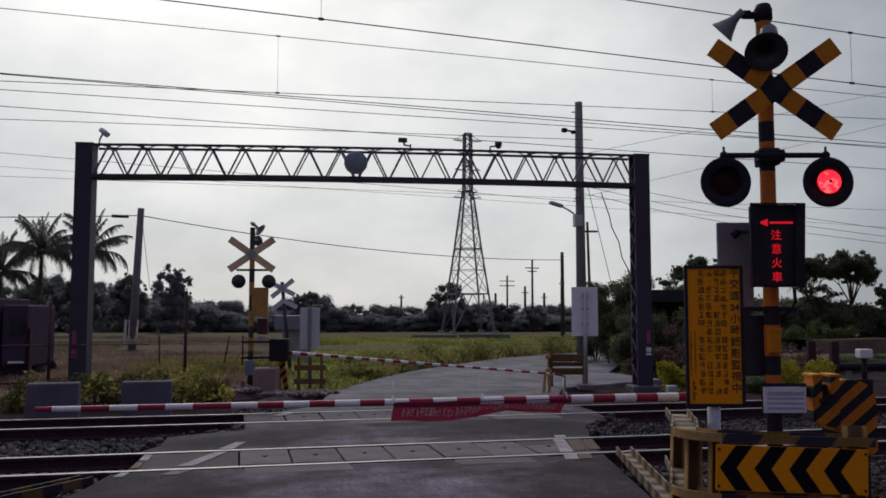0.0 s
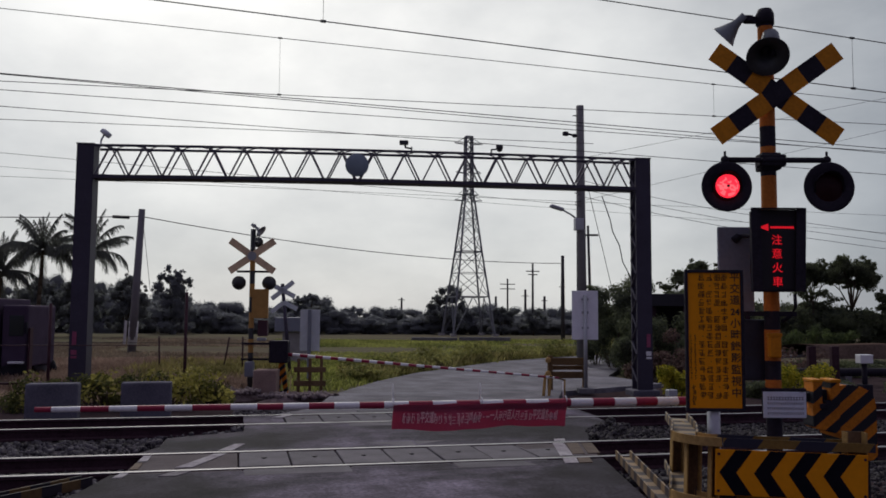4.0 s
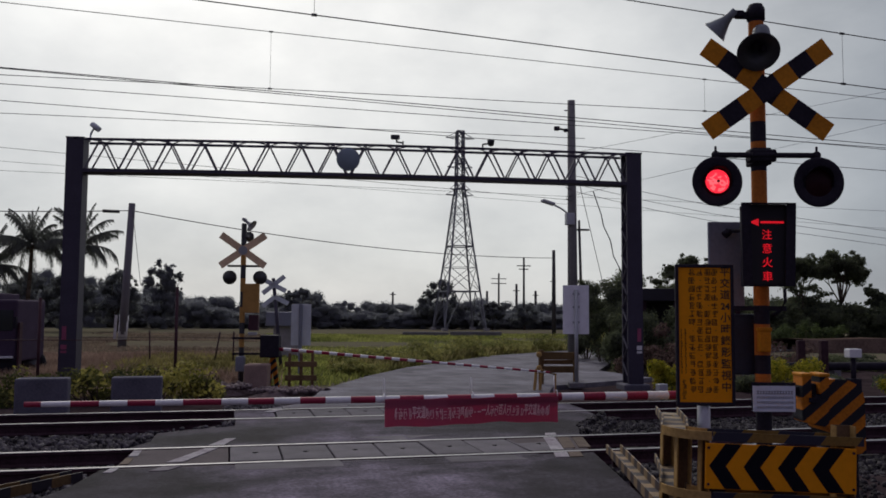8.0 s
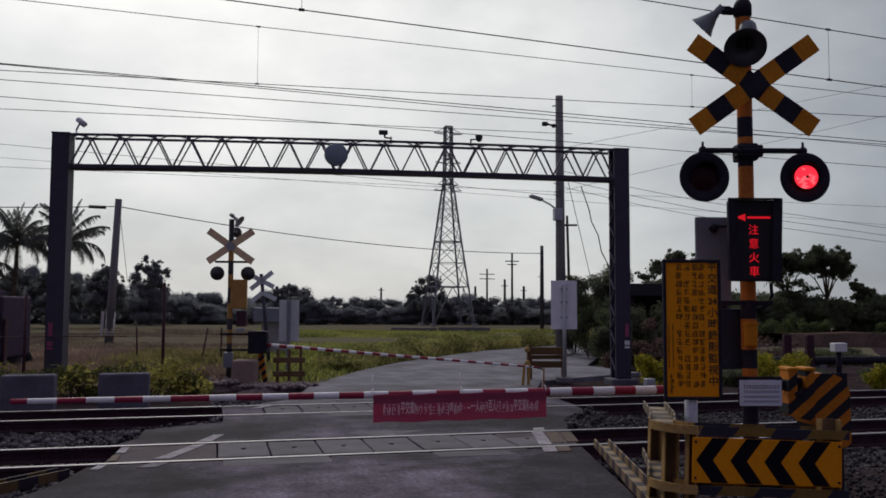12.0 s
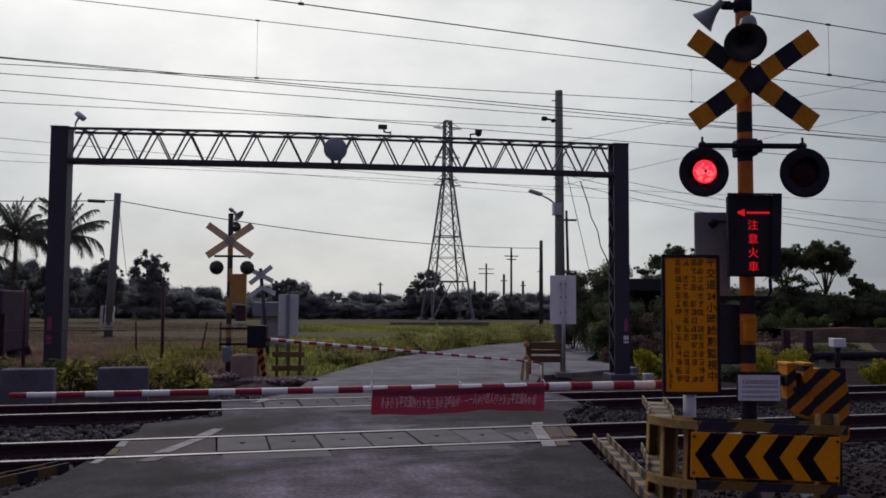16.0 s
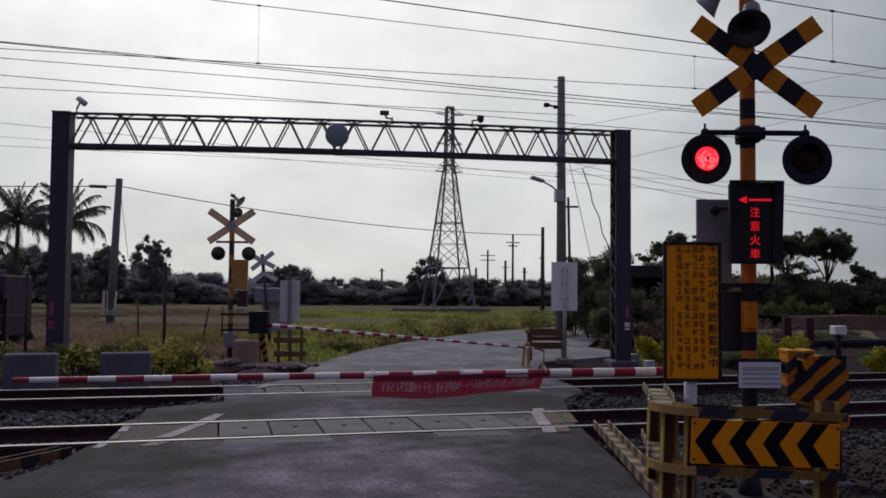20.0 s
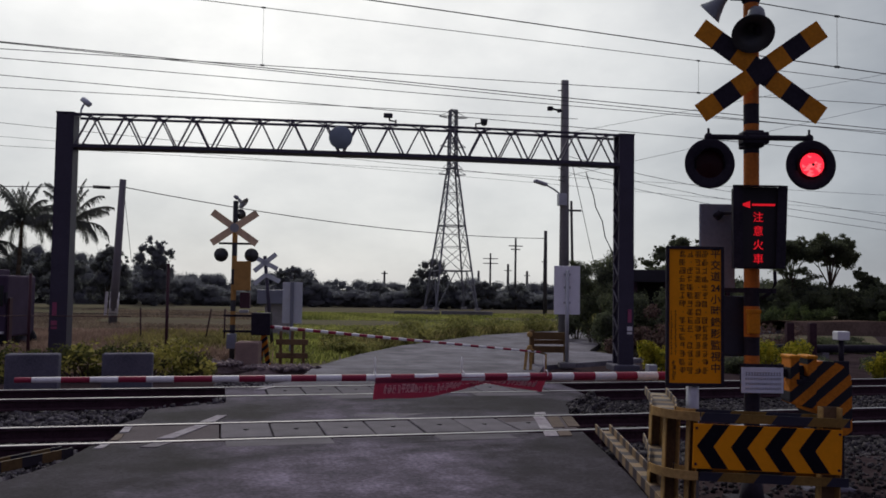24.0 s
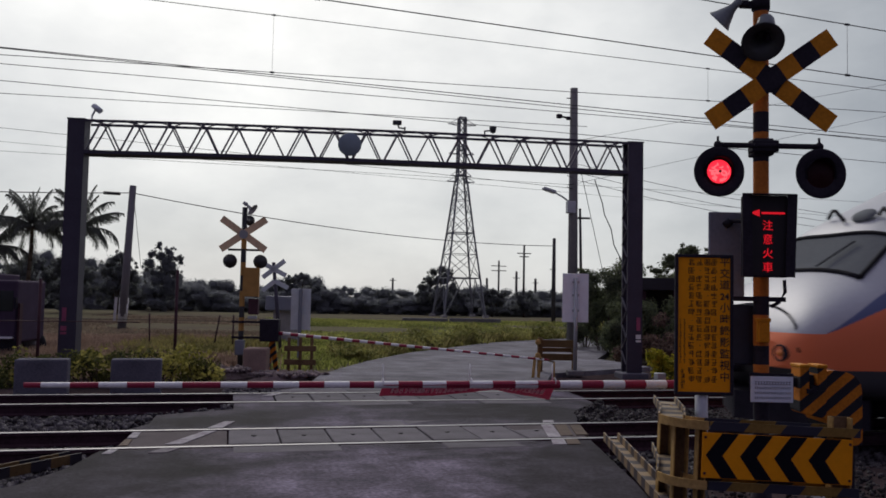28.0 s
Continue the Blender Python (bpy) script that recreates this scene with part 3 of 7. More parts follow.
bed = slab("trackbed", [(-70, 7.3), (-2.0, 7.3), (-1.15, 8.5), (-1.1, 9.9), (0.15, 12.1), (0.55, 13.3), (1.1, 14.6), (-70, 14.6)], -0.5, -0.19, M["ballast_bed"],
           "grey crushed-stone ballast bed under the tracks", "trackbed")
slab("trackbed_east", [(70, 7.3), (70, 14.6), (5.85, 14.6), (5.3, 13.3), (4.9, 12.1), (4.05, 9.9), (3.9, 8.5), (3.62, 7.3)], -0.5, -0.19, M["ballast_bed"],
     "grey crushed-stone ballast bed under the tracks", "trackbed")
slab("verge_far", [(-14, 14.6), (1.1, 14.6), (1.5, 16.4), (1.9, 18.3), (1.0, 21.5), (-14, 19.0)], -0.5, -0.275, M["soil"], "bare stony soil beyond the far rail", "verge")
slab("verge_far_east", [(5.9, 14.65), (70, 14.65), (70, 30), (24, 33), (21, 25), (15, 20.7), (10.7, 20.5), (10.4, 19.9), (7.3, 18.3), (6.4, 16.4)], -0.5, -0.272, M["soil"], "bare dark soil beyond the far rail", "verge")
slab("verge", [(3.62, 7.3), (3.33, 6.45), (2.65, 4.15), (2.25, 0.9), (2.25, -6), (30, -6), (30, 7.3)], -0.5, -0.1, M["soil"], "stony roadside verge beside the crossing", "verge")


def crossing_panels():
    """Concrete slabs between and beside the rails, each a piece of its own."""
    crossing = thing("crossing_surface", ident(), "grey concrete slabs laid between the rails of the crossing", "crossing", kind="structure")

    def slab_mesh(name, w, d, t=0.12):
        bm = add_box(bm_(), (0, 0, -t / 2), (w, d, t), bevel=0.012)
        if d > 0.5:
            # the lifting eye let into the middle of the slab
            add_rod(bm, (-0.024, 0.02, 0.002), (0.0, -0.025, 0.006), 0.007, seg=6, mat=1)
            add_rod(bm, (0.0, -0.025, 0.006), (0.026, 0.03, 0.002), 0.007, seg=6, mat=1)
            # near-black edge angle, added to stand in for shade in the rail groove
            add_box(bm, (0, -d / 2, -t / 2 - 0.006), (w - 0.012, 0.012, t - 0.008), mat=1)
        mesh = bpy.data.meshes.new(name)
        bm.to_mesh(mesh)
        bm.free()
        mesh.materials.append(M["panel"])
        mesh.materials.append(M["eye_groove_dark"])
        return mesh

    def row(mesh, x0, x1, step, y, shear=0.0):
        x = x0
        while x < x1:
            ob = new("slab", mesh)
            ob.parent = crossing
            ob.matrix_basis = pose(x + step / 2, y, -0.004 + random.uniform(-0.006, 0.004), random.uniform(-0.4, 0.4), random.uniform(-0.4, 0.4), random.uniform(-0.5, 0.5))
            x += step
    inner = slab_mesh("inner_slab", 0.508, 0.865)
    outer = slab_mesh("outer_slab", 1.02, 0.37)
    row(inner, 0.06, 3.2, 0.523, 9.274)
    row(slab_mesh("edge_slab", 1.03, 0.32), 0.1, 3.1, 1.04, 8.49)
    row(outer, 0.02, 3.5, 1.035, 10.05)
    row(inner, 0.72, 4.8, 0.523, 12.752)
    row(outer, 0.85, 4.6, 1.035, 13.52)
    row(outer, 0.5, 4.2, 1.035, 11.95)
    for name, pts, mat in (("infill", [(-0.98, 8.8), (0.05, 8.8), (0.05, 9.71), (-0.9, 9.71)], "apron"),
                           ("infill", [(-1.0, 8.3), (0.09, 8.3), (0.09, 8.65), (-0.96, 8.65)], "apron"),
                           ("infill", [(3.22, 8.8), (3.86, 8.8), (4.02, 9.71), (3.22, 9.71)], "apron"),
                           ("infill", [(0.14, 12.28), (0.7, 12.28), (0.7, 13.19), (0.14, 13.19)], "asphalt"),
                           ("infill", [(4.92, 12.28), (5.36, 12.28), (5.44, 13.19), (4.92, 13.19)], "asphalt")):
        part(name, add_sheet(bm_(), pts, -0.15, -0.006), M[mat], crossing)
    for pts in ([(3.6, 8.9), (3.74, 8.9), (3.97, 9.66), (3.83, 9.66)], [(3.79, 8.92), (3.93, 8.92), (4.14, 9.64), (4.01, 9.64)], [(3.46, 8.36), (3.6, 8.36), (3.69, 8.65), (3.55, 8.65)]):
        part("timber", add_sheet(bm_(), pts, -0.06, 0.004), M["timber_tan"], crossing, "worn tan crossing timber")
    for x, y, h in ((0.02, 12.33, 0.09), (0.1, 12.31, 0.1)):
        part("end_block", add_box(bm_(), (x, y, -0.06), (0.05, 0.07, h), bevel=0.012), M["concrete"], crossing, "small pale concrete end block")



crossing_panels()


def paint_mark(pts, label="worn white line painted on the asphalt", mat="white_paint"):
    single("road_marking", add_sheet(bm_(), pts, -0.003, 0.003), M[mat], label, "road marking", "road markings", "structure")


paint_mark([(3.3, 8.36), (3.45, 8.36), (3.54, 8.66), (3.39, 8.66)])
paint_mark([(3.42, 8.81), (3.57, 8.81), (3.81, 9.7), (3.67, 9.7)])
paint_mark([(3.76, 9.87), (3.9, 9.87), (3.96, 10.05), (3.82, 10.05)])
paint_mark([(-0.66, 8.42), (-0.5, 8.42), (-0.38, 8.63), (-0.56, 8.63)], "nearly worn-off white line painted on the asphalt", "worn_paint")
paint_mark([(-0.54, 8.86), (-0.38, 8.86), (-0.06, 9.66), (-0.19, 9.66)])
paint_mark([(-0.16, 9.87), (0.0, 9.87), (0.14, 10.35), (0.02, 10.35)])
paint_mark([(-1.06, 8.42), (-0.98, 8.42), (-0.94, 8.63), (-1.02, 8.63)])
paint_mark([(-0.96, 8.84), (-0.88, 8.84), (-0.87, 9.2), (-0.94, 9.2)], "bare tan strip at the edge of the crossing", "timber_tan")
paint_mark([(-0.93, 9.3), (-0.84, 9.3), (-0.83, 9.66), (-0.91, 9.66)])
paint_mark([(0.55, 12.9), (0.7, 12.9), (0.86, 13.19), (0.72, 13.19)])


# ---------------------------------------------------------------- tracks
def rail_mesh(length):
    """A flat-bottomed rail: foot and web rusted, the head worn bright."""
    prof = [(-0.06, -0.15), (0.06, -0.15), (0.06, -0.138), (0.012, -0.118), (0.009, -0.045), (0.034, -0.034), (0.034, -0.004), (0.03, 0.0), (-0.03, 0.0), (-0.034, -0.004), (-0.034, -0.034), (-0.009, -0.045), (-0.012, -0.118), (-0.06, -0.138)]
    bm = bm_()
    a = [bm.verts.new((-length / 2, y, z)) for y, z in prof]
    b = [bm.verts.new((length / 2, y, z)) for y, z in prof]
    n = len(prof)
    for i in range(n):
        f = bm.faces.new((a[i], a[(i + 1) % n], b[(i + 1) % n], b[i]))
        f.material_index = 1 if i in (6, 7, 8) else 0
    bmesh.ops.recalc_face_normals(bm, faces=bm.faces[:])
    return bm


def track(y0, y1, gap0, gap1):
    mid = (y0 + y1) / 2
    root = thing("railway_track", pose(0, mid, 0), "rusty narrow-gauge railway track with bright worn rail heads", "railway track", "railway tracks", "structure")
    for y in (y0, y1):
        rail = part("rail", rail_mesh(150), [M["rust"], M["rail_top"]], root)
        rail.matrix_basis = pose(8, y - mid, 0)
    sl = None
    for x in [gap0 - 0.4 - 0.62 * k for k in range(20)] + [gap1 + 0.3 + 0.62 * k for k in range(20)]:
        if sl is None:
            sl = part("sleeper", add_box(bm_(), (0, 0, -0.215), (0.24, 2.0, 0.14), bevel=0.015), M["sleeper"], root)
            mesh = sl.data
        else:
            sl = new("sleeper", mesh)
            sl.parent = root
        sl.matrix_basis = pose(x, 0, random.uniform(-0.045, -0.03), 0, 0, random.uniform(-1, 1))
    return root


track(RAIL_Y[0], RAIL_Y[1], -1.1, 4.0)
track(RAIL_Y[2], RAIL_Y[3], 0.1, 5.2)


def stones(name, areas, per_m2, size, label, mat="stone_island"):
    """Loose crushed stone over rectangles (x0, y0, x1, y1, z), leaving out the road and the rails."""
    base = np.array(bmesh_ico())
    verts, faces = [], []
    vcount = 0
    tri = np.array(ICO_FACES)
    for x0, y0, x1, y1, z, keep in areas:
        n = int((x1 - x0) * (y1 - y0) * per_m2)
        px, py = RNG.uniform(x0, x1, n), RNG.uniform(y0, y1, n)
        ok = keep(px, py)
        for ry in RAIL_Y:
            ok &= np.abs(py - ry) > 0.08
        px, py = px[ok], py[ok]
        n = len(px)
        s = size * RNG.uniform(0.55, 1.35, (n, 1, 1)) * RNG.uniform(0.7, 1.2, (n, 1, 3))
        jitter = 1 + RNG.uniform(-0.42, 0.36, (n, 12, 1))
        ang = RNG.uniform(0, 2 * np.pi, n)
        c, sn = np.cos(ang), np.sin(ang)
        p = base[None] * jitter * s
        q = np.stack([p[..., 0] * c[:, None] - p[..., 1] * sn[:, None], p[..., 0] * sn[:, None] + p[..., 1] * c[:, None], p[..., 2]], -1)
        q += np.stack([px, py, z + RNG.uniform(-0.3, 0.9, n) * size], -1)[:, None]
        verts.append(q.reshape(-1, 3))
        faces.append((tri[None] + (np.arange(n) * 12)[:, None, None] + vcount).reshape(-1, 3))
        vcount += n * 12
    ob = new(name, mesh_arrays(name, np.concatenate(verts), np.concatenate(faces), M[mat]))
    return tagged(ob, label, "ballast", kind="stuff")


PHI = (1 + 5 ** 0.5) / 2
ICO_FACES = [(0, 11, 5), (0, 5, 1), (0, 1, 7), (0, 7, 10), (0, 10, 11), (1, 5, 9), (5, 11, 4), (11, 10, 2), (10, 7, 6), (7, 1, 8),
             (3, 9, 4), (3, 4, 2), (3, 2, 6), (3, 6, 8), (3, 8, 9), (4, 9, 5), (2, 4, 11), (6, 2, 10), (8, 6, 7), (9, 8, 1)]


def bmesh_ico():
    raw = [(-1, PHI, 0), (1, PHI, 0), (-1, -PHI, 0), (1, -PHI, 0), (0, -1, PHI), (0, 1, PHI), (0, -1, -PHI), (0, 1, -PHI), (PHI, 0, -1), (PHI, 0, 1), (-PHI, 0, -1), (-PHI, 0, 1)]
    k = 1 / math.hypot(1, PHI)
    return [(a * k, b * k, c * k) for a, b, c in raw]


LEFT_EDGE = lambda y: np.interp(y, [7.3, 8.5, 9.9, 10.35, 11.0, 11.2, 11.5, 13.3, 14.6], [-2.05, -1.2, -1.12, -0.85, -0.83, -0.55, 0.08, 0.1, 1.0])
RIGHT_EDGE = lambda y: np.interp(y, [3, 4.2, 6.5, 7.3, 8.5, 9.9, 10.9, 11.75, 13.3, 14.6], [2.5, 2.75, 3.45, 3.75, 3.98, 4.25, 4.66, 5.32, 5.5, 5.95])
stones("ballast_stones", [(-11, 7.4, 1.2, 14.5, -0.19, lambda x, y: x < LEFT_EDGE(y))], 300, 0.032, "loose grey crushed ballast stones along the rails")
stones("ballast_stones", [(3.7, 7.4, 15, 14.5, -0.19, lambda x, y: x > RIGHT_EDGE(y))], 270, 0.032, "loose grey crushed ballast stones along the rails", "stone_east")
stones("roadside_gravel", [(2.6, 3.0, 9, 7.4, -0.1, lambda x, y: x > RIGHT_EDGE(y))], 210, 0.022, "scattered gravel on the roadside verge", "gravel_island")
stones("roadside_gravel", [(0.0, 14.3, 1.3, 17.2, -0.27, lambda x, y: x < 0.9 + 0.1 * (y - 14))], 240, 0.035, "heap of loose stones beside the far road")


near_edge = lambda edge, side, reach: lambda x, y: (side * (x - edge(y)) > -0.03) & (side * (x - edge(y)) < reach)
stones("ballast_stones", [(-1.2, 10.0, 0.3, 11.9, -0.09, near_edge(LEFT_EDGE, -1, 0.3)), (-1.2, 10.0, 0.3, 11.9, -0.02, near_edge(LEFT_EDGE, -1, 0.1))], 420, 0.03, "ballast stones spilled against the asphalt edge")
stones("ballast_stones", [(4.1, 10.0, 6.0, 11.9, -0.09, near_edge(RIGHT_EDGE, 1, 0.3)), (4.1, 10.0, 6.0, 11.9, -0.02, near_edge(RIGHT_EDGE, 1, 0.1))], 420, 0.03, "ballast stones spilled against the asphalt edge", "stone_east")
stones("heap_rubble", [(-0.9, 17.9, 0.8, 19.3, -0.13, lambda x, y: ((x + 0.15) / 0.75) ** 2 + ((y - 18.7) / 0.55) ** 2 < 1), (0.5, 17.8, 2.2, 18.8, -0.19, lambda x, y: ((x - 1.3) / 0.85) ** 2 + ((y - 18.3) / 0.4) ** 2 < 1)], 260, 0.045, "broken stones and clods lying on the soil heaps", "heap_stone")
stones("edge_rubble", [(-3.2, 6.0, -0.95, 8.55, -0.06, lambda x, y: np.abs(x - np.interp(y, [5.3, 7.2, 7.9, 8.6], [-3.3, -1.62, -1.36, -1.14])) < 0.13)], 650, 0.026, "broken stone along the edge of the asphalt")


# ---------------------------------------------------------------- near warning signal
SIGNAL_AT = pose(3.91, 5.71, -0.1, 0, 0, -14)


def banded_pole(bm, r, bands, seg=20):
    """A round pole in painted bands: (z0, z1, material slot)."""
    cuts = [bands[0][0]] + [z1 for _, z1, _ in bands]
    sweep(bm, [(0, 0, z) for z in cuts], [r] * len(cuts), seg, [k for _, _, k in bands])


def cross_board(length, width, angle, y, mat_a=0, mat_b=1, plain=False):
    """One board of a crossbuck in seven painted fields."""
    bm = bm_()
    turn = Matrix.Translation((0, y, 0)) @ pose(0, 0, 0, 0, angle, 0)
    cuts = [-0.5, -0.36, -0.21, -0.085, 0.085, 0.21, 0.36, 0.5]
    rings = [[bm.verts.new(turn @ Vector((a * length, dy * 0.007, dz * width / 2))) for dy, dz in ((-1, -1), (1, -1), (1, 1), (-1, 1))] for a in cuts]
    for i, (r0, r1) in enumerate(zip(rings, rings[1:])):
        for k in range(4):
            bm.faces.new((r0[k], r0[(k + 1) % 4], r1[(k + 1) % 4], r1[k])).material_index = 0 if plain or i % 2 == 0 else 1
    bm.faces.new(rings[0])
    bm.faces.new(rings[-1])
    bmesh.ops.recalc_face_normals(bm, faces=bm.faces[:])
    return bm


def horn(bm, m):
    """A re-entrant horn loudspeaker, its mouth along +z of m."""
    lathe(bm, [(0.0, -0.2), (0.05, -0.2), (0.055, -0.1), (0.03, -0.08), (0.045, 0.0), (0.08, 0.08), (0.165, 0.13), (0.172, 0.135), (0.165, 0.137), (0.085, 0.09), (0.05, 0.02), (0.035, -0.03), (0.0, -0.03)], m, 28)
    return bm


def near_signal():
    s = thing("crossing_signal", SIGNAL_AT, "black and yellow level crossing signal post with flashing red lamps", "crossing signal", "crossing signals")
    zof = lambda v: 1.58 + (552.0 - v) / 237.5      # height above the post's foot
    bm = bm_()
    edges = [(0.0, 0.06, 1), (0.06, 0.72, 1), (0.72, 1.07, 1), (1.07, 1.13, 0), (1.13, 1.27, 1), (1.27, 1.5, 0), (1.5, 1.64, 1), (1.64, 1.8, 0),
             (1.8, 2.38, 1), (2.38, 2.66, 0), (2.66, 2.8, 1), (2.8, 2.885, 0), (2.885, 3.04, 1), (3.04, 3.62, 0), (3.62, 3.82, 0), (3.82, 3.9, 1)]
    banded_pole(bm, 0.057, edges)
    part("post", bm, [M["post_orange"], M["black"]], s, "steel post in worn black and orange-yellow bands")
    bm = lathe(bm_(), [(0.0, 3.97), (0.05, 3.96), (0.068, 3.92), (0.068, 3.84), (0.06, 3.84)])
    part("post_cap", bm, M["black"], s)
    part("base_flange", add_rod(add_box(bm_(), (0, 0, 0.03), (0.34, 0.34, 0.06), bevel=0.01), (0, 0, 0), (0, 0, 0.2), 0.1, 0.07), M["black"], s)
    for ang, y in ((35.6, -0.075), (-35.6, -0.093)):
        b = part("crossbuck_board", cross_board(1.135, 0.152, ang, y), [M["yellow"], M["black"]], s, "black and yellow banded crossbuck board")
        b.matrix_basis = pose(0.044, 0, zof(149))
    part("crossbuck_clamp", add_box(bm_(), (0, -0.035, zof(158)), (0.13, 0.09, 0.1), bevel=0.01), M["black"], s)
    # loudspeakers
    bm = horn(bm_(), pose(-0.04, -0.12, zof(86) + 0.06, 130, 0, -14) @ Matrix.Scale(0.9, 4))
    part("loudspeaker", bm, M["speaker_grey"], s, "grey horn loudspeaker facing the road")
    at = Matrix.Translation((-0.255, 0.0, 3.812)) @ Vector((-0.62, 0.42, -0.66)).to_track_quat("Z", "Y").to_matrix().to_4x4()
    bm = lathe(bm_(), [(0.0, -0.13), (0.026, -0.13), (0.03, -0.07), (0.04, -0.03), (0.078, 0.05), (0.1, 0.085), (0.103, 0.09), (0.098, 0.092), (0.074, 0.052), (0.03, -0.02), (0.0, -0.02)], at, 28)
    part("loudspeaker", bm, M["speaker_light"], s, "pale grey horn loudspeaker tilted aside")
    part("horn_driver", lathe(bm_(), [(0.0, 0.06), (0.04, 0.055), (0.06, 0.03), (0.07, -0.02), (0.075, -0.05), (0.0, -0.05)], pose(0.02, -0.05, 3.725), 20), M["speaker_light"], s, "pale grey horn driver cap")
    bm = bm_()
    add_bar(bm, (0, 0, 3.875), (-0.15, 0.02, 3.885), 0.035, 0.05)
    add_box(bm, (-0.135, 0.0, 3.885), (0.07, 0.06, 0.05), bevel=0.008)
    add_bar(bm, (-0.16, 0.0, 3.9), (-0.24, 0.0, 3.83), 0.02, 0.03)
    part("speaker_bracket", bm, M["black"], s)
    part("horn_stay", add_bar(bm_(), (0, 0, zof(70)), (0, -0.18, zof(80)), 0.04, 0.05), M["black"], s)
    # lamp arm and lamps
    z = zof(270)
    bm = add_rod(bm_(), (-0.36, -0.1, z), (0.4, -0.1, z), 0.021, seg=14)
    for x in (-0.36, 0.4):
        add_rod(bm, (x, -0.1, z), (x, -0.1, z - 0.06), 0.026)
        add_rod(bm, (x, -0.1, z + 0.015), (x, -0.1, z + 0.065), 0.009)
        bmesh.ops.create_uvsphere(bm, u_segments=12, v_segments=8, radius=0.032, matrix=Matrix.Translation((x, -0.1, z)))
    part("lamp_arm", bm, M["black"], s)
    bm = add_box(bm_(), (0.0, -0.05, z), (0.2, 0.12, 0.09), bevel=0.012)
    add_box(bm, (0, 0, z), (0.15, 0.15, 0.13), bevel=0.012)
    for x in (-0.08, 0.08):
        add_rod(bm, (x, -0.12, z), (x, -0.14, z), 0.015)
    part("arm_clamp", bm, M["black"], s)
    glows = []
    for x in (-0.36, 0.4):
        lamp = part("lamp", lathe(bm_(), [(0.0, 0.06), (0.12, 0.055), (0.172, 0.02), (0.186, 0.0), (0.188, -0.012), (0.172, -0.014), (0.13, -0.006), (0.108, 0.0)], pose(0, 0, 0, 90, 0, 0) @ pose(0, 0, 0, 180, 0, 0), 40),
                    M["black"], s, "round black lamp backplate")
        lamp.matrix_basis = pose(x, -0.12, zof(319))
        part("hood", hood(), M["black"], lamp)
        part("lens", lathe(bm_(), [(0.0, 0.018), (0.05, 0.014), (0.108, 0.0)], pose(0, 0.0, 0, 90, 0, 0), 32), M["dark_lens"], lamp, "dark red glass lens")
        rings = [(0.0, 0.022)] + [(0.0111 * k, 0.022 * math.cos(0.196 * k)) for k in range(1, 9)] + [(0.088, -0.004)]
        bm = lathe(bm_(), rings, pose(0, 0, 0, 90, 0, 0), 36, 0)
        for f in bm.faces:
            c = f.calc_center_median()
            r = math.hypot(c.x, c.z)
            blot = noise.noise(Vector((c.x * 38, c.z * 60, x * 9))) + (0.15 if c.z < 0.012 else -0.35) - (0.6 if r > 0.075 else 0)
            f.material_index = 2 if r < 0.011 else 1 if blot > 0 else 0
        g = part("lamp_glow", bm, [M["lamp_lit"], M["lamp_core"], M["dark_lens"]], lamp, "red light element")
        glows.append(g)
    # lit arrow sign
    z = (zof(362) + zof(505)) / 2
    box = part("arrow_sign", add_box(bm_(), (0, 0, 0), (0.31, 0.12, 0.6), bevel=0.008), M["black"], s, "black lit warning box with a red arrow")
    box.matrix_basis = pose(-0.035, -0.16, z)
    bm = bm_()
    for side in (-1, 1):
        add_bar(bm, (side * 0.154, -0.09, -0.3), (side * (0.158 if side < 0 else 0.175), -0.09, 0.31), 0.006, 0.07)
    add_box(bm, (0.005, -0.09, 0.303), (0.33, 0.07, 0.006))
    part("visor", bm, M["black"], box)
    face = part("screen", add_box(bm_(), (0, -0.062, 0), (0.295, 0.006, 0.57)), M["screen_black"], box)
    bm = add_box(bm_(), (0.04, -0.068, 0.168), (0.17, 0.004, 0.015))
    v = [bm.verts.new(p) for p in ((-0.13, -0.07, 0.168), (-0.06, -0.07, 0.195), (-0.06, -0.07, 0.141))]
    bm.faces.new(v)
    part("arrow", bm, M["led"], box, "glowing red arrow")
    for i, ch in enumerate("注意火車"):
        lettering("character", ch, 0.079, M["led"], box, pose(0.0, -0.068, 0.072 - 0.102 * i))
    # cabinet and boxes on the post
    part("grey_board", add_box(bm_(), (-0.217, 0.14, (zof(385) + zof(540)) / 2), (0.275, 0.03, 0.66), bevel=0.01), M["board_grey"], s, "plain grey sheet metal board")
    part("board_arm", add_rod(add_rod(bm_(), (-0.2, 0.1, zof(402)), (0, 0.0, zof(402)), 0.014), (-0.24, 0.1, zof(410)), (-0.2, 0.1, zof(402)), 0.03), M["black"], s)
    part("cabinet", add_box(bm_(), (-0.14, 0.16, (zof(553) + zof(662)) / 2), (0.42, 0.2, 0.46), bevel=0.012), M["cabinet_blue"], s, "dark blue steel relay cabinet")
    part("meter_box", add_box(add_box(bm_(), (-0.016, -0.08, (zof(575) + zof(625)) / 2), (0.088, 0.06, 0.165), bevel=0.01), (-0.016, -0.08, zof(580)), (0.098, 0.07, 0.03), bevel=0.006), M["yellow"], s, "small yellow steel box with a lid")
    bm = add_bar(bm_(), (-0.22, -0.03, zof(543)), (0.17, -0.03, zof(543)), 0.03, 0.035)
    add_tube(bm, [(0.16, -0.04, zof(508)), (0.165, -0.04, zof(530)), (0.12, -0.04, zof(548)), (0.06, -0.04, zof(556))], 0.014, 8)
